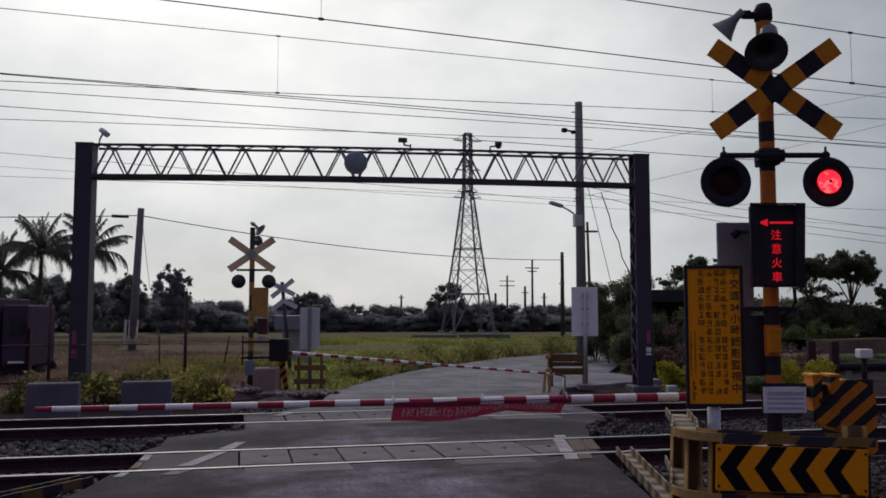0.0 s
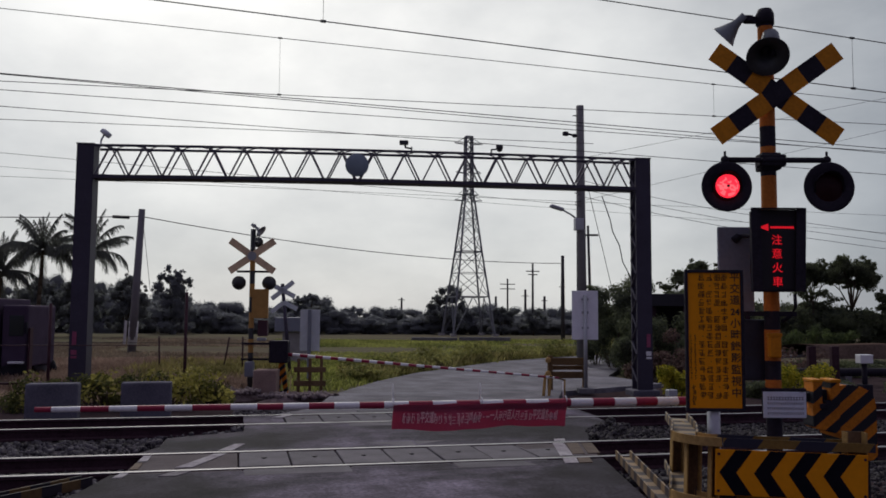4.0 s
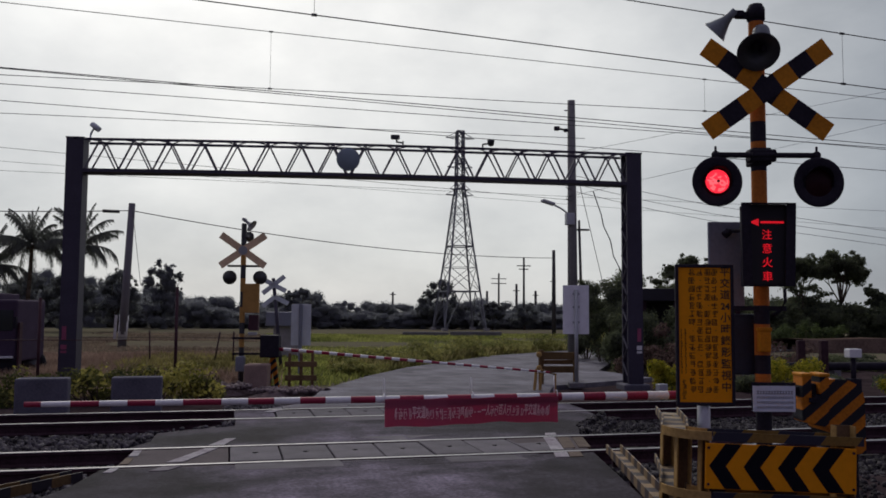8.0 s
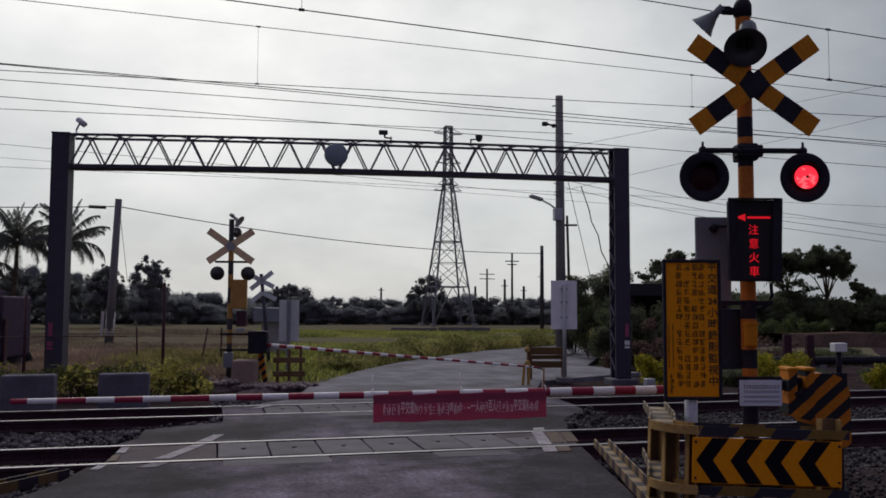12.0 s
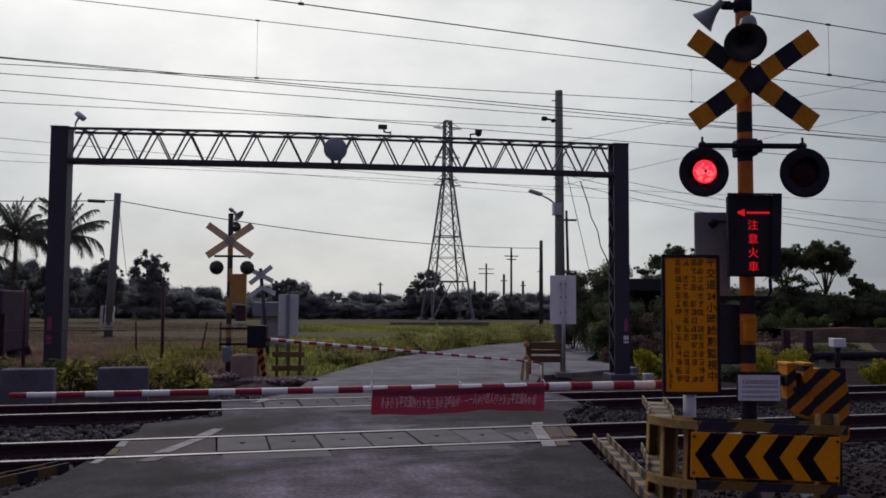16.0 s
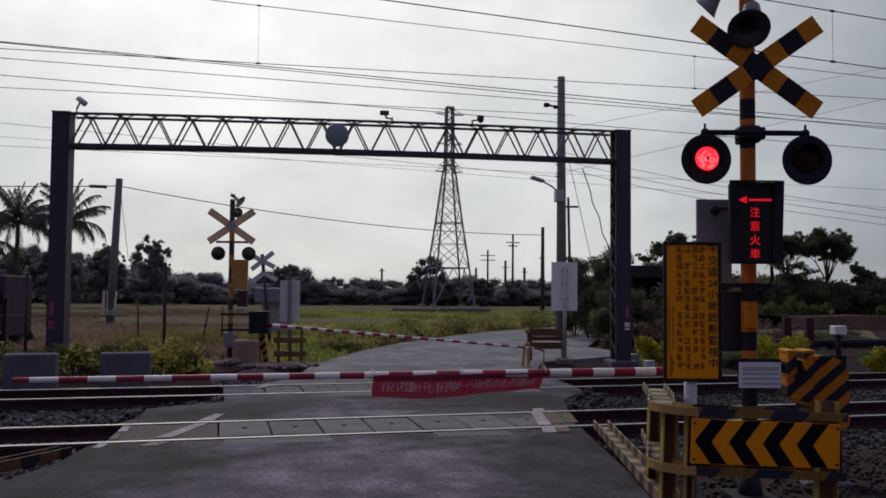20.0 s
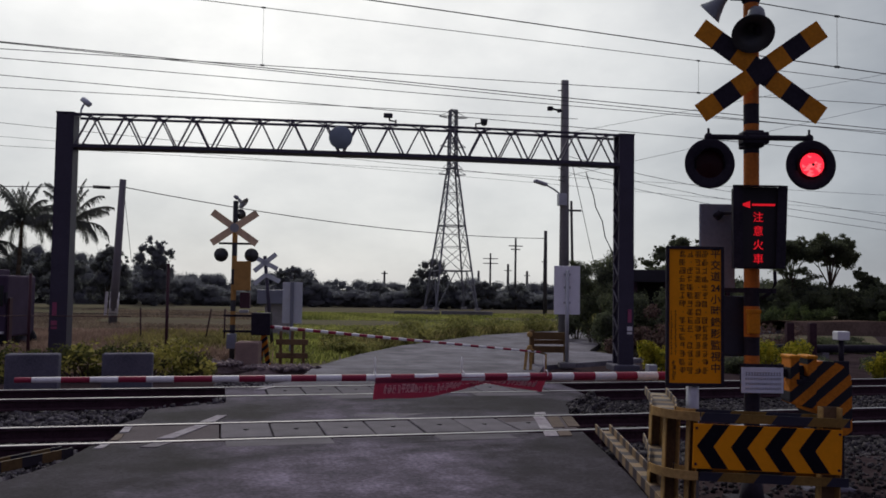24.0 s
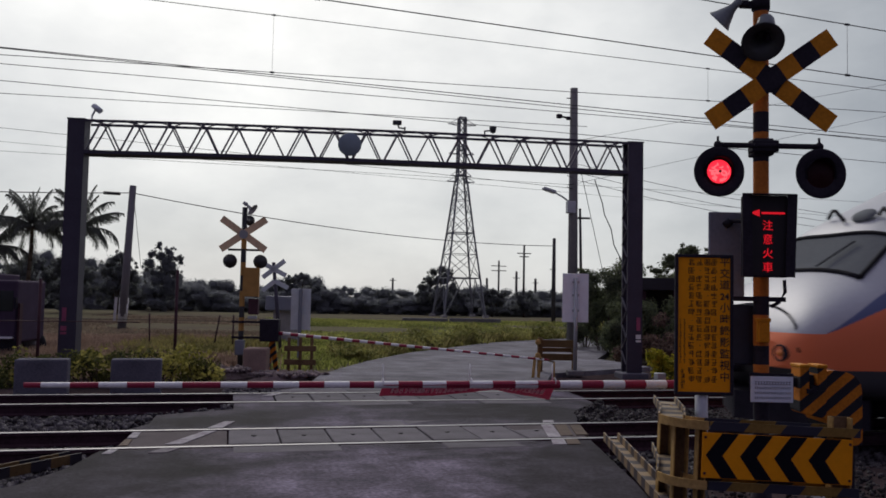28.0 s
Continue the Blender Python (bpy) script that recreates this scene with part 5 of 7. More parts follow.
            lathe(bm, [(0.0, -0.1), (0.06, -0.07), (0.08, 0.0), (0.085, 0.06), (0.0, 0.08)], Matrix.Translation((x + 0.19, 0, top + 0.2)), 14)
        part("video_camera", bm, M["pale_grey"] if kind == 0 else M["speaker_grey"], g, "small weatherproof video camera")


gantry()


# ---------------------------------------------------------------- far side of the crossing
def rubble_mound(x, y, w, d, h, seed, label):
    """A low uneven heap of soil and rubble."""
    bm = bm_()
    n, rings = 28, []
    for k in range(7):
        r = k / 6
        ring = []
        for i in range(n):
            a = 2 * math.pi * i / n
            lump = 1 + 0.28 * noise.noise(Vector((math.cos(a) * 1.3, math.sin(a) * 1.3, seed)))
            px, py = math.cos(a) * r * lump * w / 2, math.sin(a) * r * lump * d / 2
            z = h * (1 - r ** 1.6) * (1 + 0.55 * noise.noise(Vector((px * 3, py * 3, seed + 4)))) - 0.05 * r
            ring.append(bm.verts.new((px, py, z)))
        rings.append(ring)
    for r0, r1 in zip(rings, rings[1:]):
        for i in range(n):
            bm.faces.new((r0[i], r0[(i + 1) % n], r1[(i + 1) % n], r1[i]))
    bmesh.ops.remove_doubles(bm, verts=bm.verts[:], dist=0.001)
    single("rubble_mound", bm, M["heap"], label, "rubble mound", "rubble mounds", m=pose(x, y, -0.28))


rubble_mound(-0.15, 18.7, 1.7, 1.3, 0.26, 2, "low mound of pinkish grey earth and rubble")
rubble_mound(1.35, 18.4, 1.9, 0.9, 0.16, 6, "low mound of pinkish grey earth and rubble")
rubble_mound(0.9, 18.0, 1.2, 0.7, 0.12, 9, "low mound of pinkish grey earth and rubble")
def concrete_block(x, y, w, h, label):
    bm = add_box(bm_(), (0, 0, h / 2), (w, 0.3, h), bevel=0.025)
    single("concrete_block", bm, M["block"], label, "concrete block", "concrete blocks", m=pose(x, y, -0.3, 0, 0, random.uniform(-2, 2)))


concrete_block(-2.69, 14.3, 0.75, 0.73, "plain grey concrete block beyond the far rail")
concrete_block(-1.37, 14.75, 0.77, 0.7, "plain grey concrete block beyond the far rail")


def far_signal():
    s = thing("crossing_signal", pose(0.34, 20.02, -0.3, 0, 0, -10), "far crossing signal seen from behind, with a yellow box", "crossing signal", "crossing signals")
    z0 = 0.3
    bm = bm_()
    banded_pole(bm, 0.06, [(0, 0.5, 1), (0.5, 0.95, 1), (0.95, 1.25, 0), (1.25, 1.5, 1), (1.5, 1.85, 0), (1.85, 2.2, 1), (2.2, 2.5, 0), (2.5, 2.8, 1), (2.8, 3.15, 0), (3.15, 3.75, 1)])
    part("post", bm, [M["far_yellow"], M["speaker_grey"]], s)
    for ang, y in ((35, -0.08), (-35, -0.1)):
        b = part("crossbuck_board", cross_board(1.22, 0.16, ang, y, plain=True), [M["board_back"]], s, "tan unpainted back of a crossbuck board")
        b.matrix_basis = pose(0, 0, 2.83 + z0)
    part("hub_plate", add_rod(bm_(), (0, -0.125, 2.83 + z0), (0, -0.06, 2.83 + z0), 0.1, seg=18), M["grey_back"], s, "round grey clamp plate")
    bm = horn(bm_(), Matrix.Translation((0.1, -0.05, 3.46 + z0)) @ Vector((0.75, -0.25, -0.6)).to_track_quat("Z", "Y").to_matrix().to_4x4() @ Matrix.Scale(0.85, 4))
    part("loudspeaker", bm, M["grey_back"], s)
    bm = horn(bm_(), pose(0.08, 0.1, 3.15 + z0, -80, 0, 0) @ Matrix.Scale(0.7, 4))
    part("loudspeaker", bm, M["speaker_grey"], s)
    part("lamp_arm", add_rod(bm_(), (-0.35, 0, 2.48 + z0), (0.42, 0, 2.48 + z0), 0.025), M["black"], s)
    for x in (-0.3, 0.38):
        l = part("lamp", lathe(bm_(), [(0.0, 0.1), (0.08, 0.09), (0.1, 0.02), (0.158, 0.0), (0.158, -0.02), (0.0, -0.02)], pose(0, 0, 0, 90, 0, 0), 24), M["speaker_grey"], s, "dark round lamp seen from the back")
        l.matrix_basis = pose(x, 0, 2.22 + z0)
    part("yellow_box", add_box(bm_(), (0.2, -0.05, 1.75 + z0), (0.36, 0.14, 0.66), bevel=0.012), M["far_yellow"], s, "faded yellow steel box")
    part("dark_box", add_box(bm_(), (0.26, 0.05, 1.2 + z0), (0.22, 0.2, 0.36), bevel=0.012), M["cabinet_red"], s)
    part("white_fuse_box", add_box(bm_(), (0.25, -0.05, 0.95 + z0), (0.2, 0.12, 0.07), bevel=0.012), M["grey_back"], s)
    for z in (0.85, 0.5):
        part("cable_bar", add_bar(bm_(), (-0.2, -0.06, z + z0), (0.75, -0.06, z + z0), 0.05, 0.05), M["black"], s)
    part("foot_box", add_box(bm_(), (-0.0, -0.1, 0.28 + z0), (0.2, 0.2, 0.34), bevel=0.02), M["board_grey"], s)


far_signal()


def far_barrier():
    b = thing("road_barrier", pose(0.95, 19.75, -0.3, 0, 0, -10), "dark far barrier machine with a lowered striped arm", "road barrier", "road barriers")
    part("housing", add_box(bm_(), (0.02, 0, 0.98), (0.42, 0.42, 0.5), bevel=0.03), M["black"], b)
    bm = add_box(bm_(), (-0.02, -0.05, 0.38), (0.1, 0.12, 0.76), pose(0, 0, 0, 0, 8, 0), bevel=0.01)
    add_box(bm, (0.2, -0.05, 0.38), (0.1, 0.12, 0.76), pose(0, 0, 0, 0, -8, 0), bevel=0.01)
    part("stand", bm, M["hazard"], b, "striped stand")
    single("machine_plinth", add_box(bm_(), (0, 0, 0.3), (0.5, 0.6, 0.62), bevel=0.03), M["tan"], "tan concrete plinth beside the far signal", "plinth", m=pose(0.68, 19.3, -0.3, 0, 0, -10))
    single("relay_box", add_box(bm_(), (0, 0, 0.2), (0.25, 0.25, 0.4), bevel=0.02), M["black"], "small black relay box on the ground", "relay box", m=pose(0.62, 20.3, -0.3))
    start, end = Vector((1.15, 19.6, 0.62)), Vector((6.72, 17.35, 0.2))
    d = start - end
    turn = math.degrees(math.atan2(d.y, d.x))
    tilt = -math.degrees(math.atan2(d.z, math.hypot(d.x, d.y)))
    at = pose(*end, 0, 0, turn) @ pose(0, 0, 0, 0, tilt, 0)
    striped_arm(b, at, d.length, 0.1, 0.176, 0.022, 0.04, "lowered red and white barrier arm beyond the tracks")
    # yellow frame beside the machine
    f = thing("yellow_frame_guard", pose(1.62, 19.3, -0.3, 0, 0, -10), "faded yellow wooden frame guard beside the barrier", "guard frame", "guard frames")
    for x in (-0.25, 0.0, 0.25):
        part("post", add_box(bm_(), (x, 0, 0.42), (0.065, 0.065, 0.84), bevel=0.01), M["rail_brown"], f)
    for z in (0.3, 0.6):
        part("rail", add_box(bm_(), (0, -0.055, z), (0.7, 0.03, 0.12), bevel=0.008), M["rail_brown"], f)
    part("base", add_box(bm_(), (0.0, 0, 0.04), (0.7, 0.14, 0.1), bevel=0.02), M["rail_brown"], f)


far_barrier()


def yellow_guard():
    """Post-and-rail guard on the far side, with the rest for the far arm before it."""
    g = thing("yellow_frame_guard", pose(7.1, 18.9, -0.2, 0, 0, -8), "weathered yellow post-and-rail guard at the road edge", "guard frame", "guard frames")
    for x, h in ((0.0, 0.8), (0.82, 0.74)):
        part("post", add_box(bm_(), (x, 0, h / 2), (0.11, 0.11, h), bevel=0.012), M["yellow_wood"], g)
    for z, d in ((0.67, 0.17), (0.36, 0.15)):
        part("rail", add_box(bm_(), (0.41, -0.06, z), (0.86, 0.035, d), bevel=0.01), M["yellow_wood"], g)
        part("rail_end", lathe(bm_(), [(0.0, -0.05), (0.06, -0.045), (0.07, 0.0), (0.06, 0.045), (0.0, 0.05)], pose(-0.06, -0.06, z + 0.03, 90, 0, 0), 14), M["pale_plain"], g, "bleached rounded rail end")
    part("back_board", add_box(bm_(), (0.41, 0.06, 0.52), (0.8, 0.025, 0.1), bevel=0.008), M["rail_brown"], g)
    r = thing("arm_rest", pose(6.62, 17.5, -0.24, 0, 0, -8), "pale steel rest that catches the far barrier arm", "arm rest")
    for x in (-0.16, -0.04):
        part("brace", add_bar(bm_(), (x - 0.06, -0.1, 0.0), (x, -0.05, 0.5), 0.045, 0.045), M["pale_plain"], r)
    part("upright", add_rod(bm_(), (0.24, -0.12, 0), (0.24, -0.12, 0.4), 0.02), M["pale_plain"], r)
    part("saddle", add_bar(bm_(), (-0.08, -0.1, 0.47), (0.26, -0.12, 0.39), 0.035, 0.03), M["yellow_wood"], r)


yellow_guard()


def back_sign():
    """The back of a tall notice on a thin post."""
    s = thing("notice_sign", pose(7.78, 18.45, -0.2, 0, 0, -14), "grey-white back of a tall notice on a steel post", "sign", "sign backs")
    part("board", add_box(bm_(), (0, 0, 1.74), (0.6, 0.02, 1.12), bevel=0.008), M["sign_back"], s)
    part("post", add_rod(bm_(), (0, -0.05, 0), (0, -0.05, 2.2), 0.042, seg=14), M["galvanised"], s)
    for z in (1.45, 1.8, 2.1):
        part("clamp", add_box(bm_(), (0, -0.03, z), (0.16, 0.03, 0.05), bevel=0.005), M["galvanised"], s)
    part("footing", add_box(bm_(), (0, -0.05, 0.03), (0.36, 0.36, 0.12), bevel=0.02), M["dark_concrete"], s)


back_sign()


def far_signs():
    """Signs beyond the far signal: leaning crossbuck with a chevron, a pair of white boards and a grey hut."""
    s = thing("multi_track_sign", pose(1.6, 26.0, -0.25, 0, -6, -10), "grey leaning crossbuck sign with a chevron below", "sign")
    part("post", add_rod(bm_(), (0, 0, 0), (0, 0, 2.7), 0.055), M["grey_steel"], s)
    for ang in (33, -33):
        b = part("board", cross_board(0.82, 0.14, ang, -0.06, plain=True), [M["pale_grey"]], s)
        b.matrix_basis = pose(0, 0, 2.5)
    bm = add_bar(bm_(), (-0.38, -0.07, 1.9), (0, -0.07, 2.14), 0.015, 0.13)
    add_bar(bm, (0, -0.07, 2.14), (0.38, -0.07, 1.9), 0.015, 0.13)
    part("chevron_board", bm, M["pale_grey"], s)
    p = thing("white_board_pair", pose(1.93, 23.3, -0.25, 0, 0, -14), "pair of tall pale boards on a grey post", "sign", "sign backs")
    for x, w in ((-0.15, 0.22), (0.15, 0.24)):
        part("board", add_box(bm_(), (x, 0, 1.35), (w, 0.02, 1.1), bevel=0.006), M["pale_grey"], p)
    part("post", add_box(bm_(), (0, -0.05, 0.95), (0.09, 0.07, 1.9), bevel=0.01), M["board_grey"], p)
    h = thing("concrete_hut", pose(2.3, 34, -0.3, 0, 0, -12), "small grey concrete hut at the field edge", "hut")
    part("wall", add_box(bm_(), (0, 0, 0.6), (0.95, 0.8, 1.2), bevel=0.02), M["concrete"], h)
    part("roof", add_box(bm_(), (0, 0, 1.45), (1.5, 1.2, 0.55), bevel=0.03), M["board_grey"], h)


far_signs()


def small_east_things():
    """White signal box, two brown posts and black pipes beyond the far track."""
    b = thing("track_signal_box", pose(11.7, 14.2, -0.3, 0, 0, -10), "small white box on a black stand beside the track", "signal box")
    part("box", add_box(bm_(), (0, 0, 1.03), (0.25, 0.2, 0.17), bevel=0.015), M["white"], b)
    part("stand", add_rod(add_box(bm_(), (0, 0, 0.3), (0.22, 0.2, 0.5), bevel=0.02), (0, 0, 0.4), (0, 0, 0.95), 0.05), M["black"], b)
    for x, y, h in ((11.1, 14.95, 1.25), (11.55, 14.85, 1.25)):
        single("wooden_post", add_box(bm_(), (0, 0, h / 2), (0.15, 0.13, h), bevel=0.015), M["rust"], "short dark brown post beside the track", "post", "short posts", m=pose(x, y, -0.3, 0, 0, -12))
    pipe = add_rod(bm_(), (12.5, 19.9, 0.1), (36, 17.8, 0.1), 0.11, seg=10)
    single("trackside_pipe", pipe, M["black"], "long black pipe along the railway boundary", "pipe")
    pb = bm_()
    for k in range(9):
        x = 13.2 + 2.4 * k
        add_box(pb, (x, 20.5 - (x - 6.5) * 2.7 / 29.5, -0.18), (0.2, 0.3, 0.36))
    single("pipe_support", pb, M["dark_concrete"], "low concrete supports under the pipe", "support", kind="stuff")
    k = thing("trackside_box", pose(7.75, 14.4, -0.3), "small grey connection box beside the far rail", "connection box")
    part("box", add_box(bm_(), (0, 0, 0.42), (0.17, 0.15, 0.13), bevel=0.012), M["galvanised"], k)
    part("stand", add_rod(bm_(), (0, 0, 0), (0, 0, 0.4), 0.03), M["black"], k)


small_east_things()


def earth_bank():
    bm = bm_()
    n = 60
    prev = None
    for i in range(n + 1):
        x = 25 + 45 * i / n
        wob = 0.08 * noise.noise(Vector((x * 0.4, 0, 0)))
        y = 33.5 - 0.1 * (x - 25)
        col = [bm.verts.new(p) for p in ((x, y - 0.3, -0.4), (x, y, 0.34 + wob), (x, y + 1.2, 0.36 + wob), (x, y + 5, 0.0))]
        if prev:
            for a in range(3):
                bm.faces.new((prev[a], col[a], col[a + 1], prev[a + 1])).smooth = True
        prev = col
    single("earth_bank", bm, M["earth_bank"], "low bank of bare brown earth along the field", "earth bank", kind="structure")


earth_bank()


def shed():
    s = thing("open_shed", pose(14.75, 26.0, -0.3, 0, 0, -14), "dark open shed with a flat tin roof among trees", "shed")
    part("roof", add_box(bm_(), (0, 0, 2.36), (3.3, 2.6, 0.4), bevel=0.02), M["tin"], s)
    for x in (-1.5, -0.5, 0.5, 1.5):
        part("post", add_box(bm_(), (x, -1.1, 1.1), (0.12, 0.12, 2.2)), M["rust"], s)
    part("back_wall", add_box(bm_(), (0, 1.1, 1.1), (3.2, 0.1, 2.2)), M["tin"], s)


shed()


def truck():
    """Dark lorry parked on the far side."""
    t = thing("parked_truck", pose(-5.36, 23.6, -0.3, 0, 0, -8), "dark blue parked lorry with a grey side sill", "truck")
    part("cargo_box", add_box(bm_(), (-2.35, 0, 1.3), (4.6, 2.0, 1.72), bevel=0.03), M["truck"], t)
    part("sill", add_box(bm_(), (-2.35, -0.99, 0.62), (4.6, 0.08, 0.2), bevel=0.01), M["grey_back"], t)
    cab = part("cab", add_box(bm_(), (0.32, 0, 1.25), (0.6, 1.9, 1.5), bevel=0.05), M["truck"], t)
    part("window", add_box(bm_(), (0.36, -0.955, 1.5), (0.34, 0.02, 0.5), bevel=0.01), M["glass"], cab)
    part("mirror", add_box(bm_(), (0.62, -1.05, 1.45), (0.06, 0.12, 0.28), bevel=0.015), M["black"], cab)
    part("step", add_box(bm_(), (0.4, -1.0, 0.62), (0.34, 0.16, 0.05), bevel=0.01), M["white"], t)
    part("mud_flap", add_box(bm_(), (0.68, -0.9, 0.75), (0.05, 0.2, 1.4), bevel=0.01), M["dark_red_iron"], t)
    for x in (-3.6, 0.35):
        for y in (-0.85, 0.85):
            w = part("wheel", lathe(bm_(), [(0.0, -0.1), (0.3, -0.1), (0.36, -0.06), (0.36, 0.06), (0.3, 0.1), (0.0, 0.1)], pose(x, y, 0.36, 90, 0, 0), 24), M["rubber"], t)
            part("rim", lathe(bm_(), [(0.0, -0.115), (0.16, -0.115), (0.19, -0.09)], pose(x, y, 0.36, -90 if y > 0 else 90, 0, 0), 20), M["galvanised"], w)


truck()


def field_fence():
    f = thing("wire_fence", pose(0, 0, 0), "thin dark wire fence with leaning posts in dry grass", "fence")
    pts = [(-6.4, 25.5), (-4.0, 25.2), (-2.0, 24.9), (-0.35, 24.4), (0.2, 24.2)]
    for (x, y), lean in zip(pts, (0, 3, -2, 9, 0)):
        post = part("post", add_rod(bm_(), (0, 0, 0), (0, 0, 1.2), 0.022), M["rust"], f)
        post.matrix_basis = pose(x, y, -0.3, 0, lean, 0)
    for z in (0.72,):
        part("wire", add_tube(bm_(), [(x, y, z) for x, y in pts], 0.008), M["wire"], f)
    g = thing("iron_fence", pose(0, 18.55, -0.3), "dark red iron posts and rails behind the hedge", "fence")
    for x, h in ((-3.6, 2.0), (-1.0, 2.25)):
        part("post", add_rod(bm_(), (x, 0, 0), (x, 0, h), 0.032, seg=8), M["dark_red_iron"], g)
    part("rail", add_rod(bm_(), (-8.5, 0.03, 0.42), (-1.0, 0.03, 0.42), 0.025, seg=8), M["dark_red_iron"], g)
    part("rail", add_rod(bm_(), (-8.5, 0.03, 1.16), (-1.7, 0.03, 1.16), 0.009, seg=8), M["dark_red_iron"], g)


field_fence()


# ---------------------------------------------------------------- poles and the lattice tower
def utility_pole():
    p = thing("utility_pole", pose(11.72, 28.05, -0.25), "tall round concrete utility pole with a street lamp", "utility pole", "utility poles")
    part("pole", add_rod(bm_(), (0, 0, 0), (-0.24, -0.5, 9.1), 0.19, 0.13, seg=20), M["pole_concrete"], p)
    lamp = part("lamp_bracket", add_tube(bm_(), [(-0.15, -0.3, 5.05), (-0.55, -0.35, 5.3), (-0.9, -0.4, 5.45)], 0.03), M["galvanised"], p)
    part("lamp_head", add_box(bm_(), (0, 0, 0), (0.5, 0.2, 0.12), pose(-1.08, -0.42, 5.5, 0, 14, 5), bevel=0.04), M["galvanised"], p, "grey street lamp head")
    part("meter_box", add_box(bm_(), (-0.27, -0.4, 4.95), (0.3, 0.22, 0.42), bevel=0.02), M["galvanised"], p)
    bm = add_bar(bm_(), (-0.2, -0.45, 8.02), (-0.72, -0.5, 8.08), 0.05, 0.06)
    add_box(bm, (-0.78, -0.5, 8.08), (0.18, 0.14, 0.14), bevel=0.02)
    add_box(bm, (-0.45, -0.5, 8.03), (0.12, 0.12, 0.12), bevel=0.02)
    part("insulator_arm", bm, M["black"], p)
    part("top_arm", add_rod(bm_(), (-0.24, -0.5, 8.75), (-0.5, -0.5, 8.73), 0.02), M["black"], p)
    for z in (5.75, 6.15):
        bm = add_tube(bm_(), [(-0.2, -0.5, z), (-0.42, -0.5, z - 0.03), (-0.45, -0.5, z - 0.12), (-0.25, -0.5, z - 0.18)], 0.015)
        part("cable_loop", bm, M["wire"], p)


utility_pole()


def leaning_pole():
    p = thing("utility_pole", pose(-4.7, 42.6, -0.3, 0, 2.3, 0), "leaning grey concrete pole with a white wrapped foot", "utility pole", "utility poles")
    part("pole", add_rod(bm_(), (0, 0, 0), (0, -0.2, 6.75), 0.2, 0.15, seg=16), M["pole_light"], p)
    part("wrap", add_rod(bm_(), (0, 0, 0.35), (0, 0, 1.5), 0.215, 0.21, seg=16), M["white_wrap"], p, "white reflective wrap")
    part("side_wrap", add_box(bm_(), (-0.35, 0, 0.95), (0.12, 0.1, 1.1)), M["white_wrap"], p)
    part("splice", add_rod(bm_(), (-1.3, 0, 6.32), (-0.55, 0, 6.34), 0.075), M["black"], p, "black cable splice")


leaning_pole()


def plain_pole(x, y, h, r, arms, lean=0.0):
    p = thing("utility_pole", pose(x, y, -0.3, 0, lean, 0), "distant dark utility pole with cross arms", "utility pole", "distant utility poles")
    part("pole", add_rod(bm_(), (0, 0, 0), (0, 0, h), r, r * 0.75, seg=10), M["pole_dark"], p)
    for dz, half in arms:
        part("cross_arm", add_box(bm_(), (0, 0, h - dz), (half * 2, 0.1, 0.1)), M["pole_dark"], p)


plain_pole(22.1, 56.3, 6.1, 0.15, ())
plain_pole(30.1, 85.2, 7.5, 0.13, ((0.9, 0.75), (1.25, 0.5)))
plain_pole(33.7, 105, 6.7, 0.14, ((0.7, 1.0), (1.3, 1.0)))
plain_pole(18.0, 41.8, 6.6, 0.085, ((0.5, 0.55),), -1.5)
plain_pole(38.5, 112, 5.6, 0.2, ((0.9, 0.5),))
plain_pole(35.5, 116, 4.7, 0.2, ())
plain_pole(39.8, 108, 4.6, 0.2, ((0.6, 0.4),))
plain_pole(41.5, 106, 6.3, 0.2, ((0.5, 0.4),))
plain_pole(20.5, 108, 4.2, 0.16, ((0.3, 0.4),))


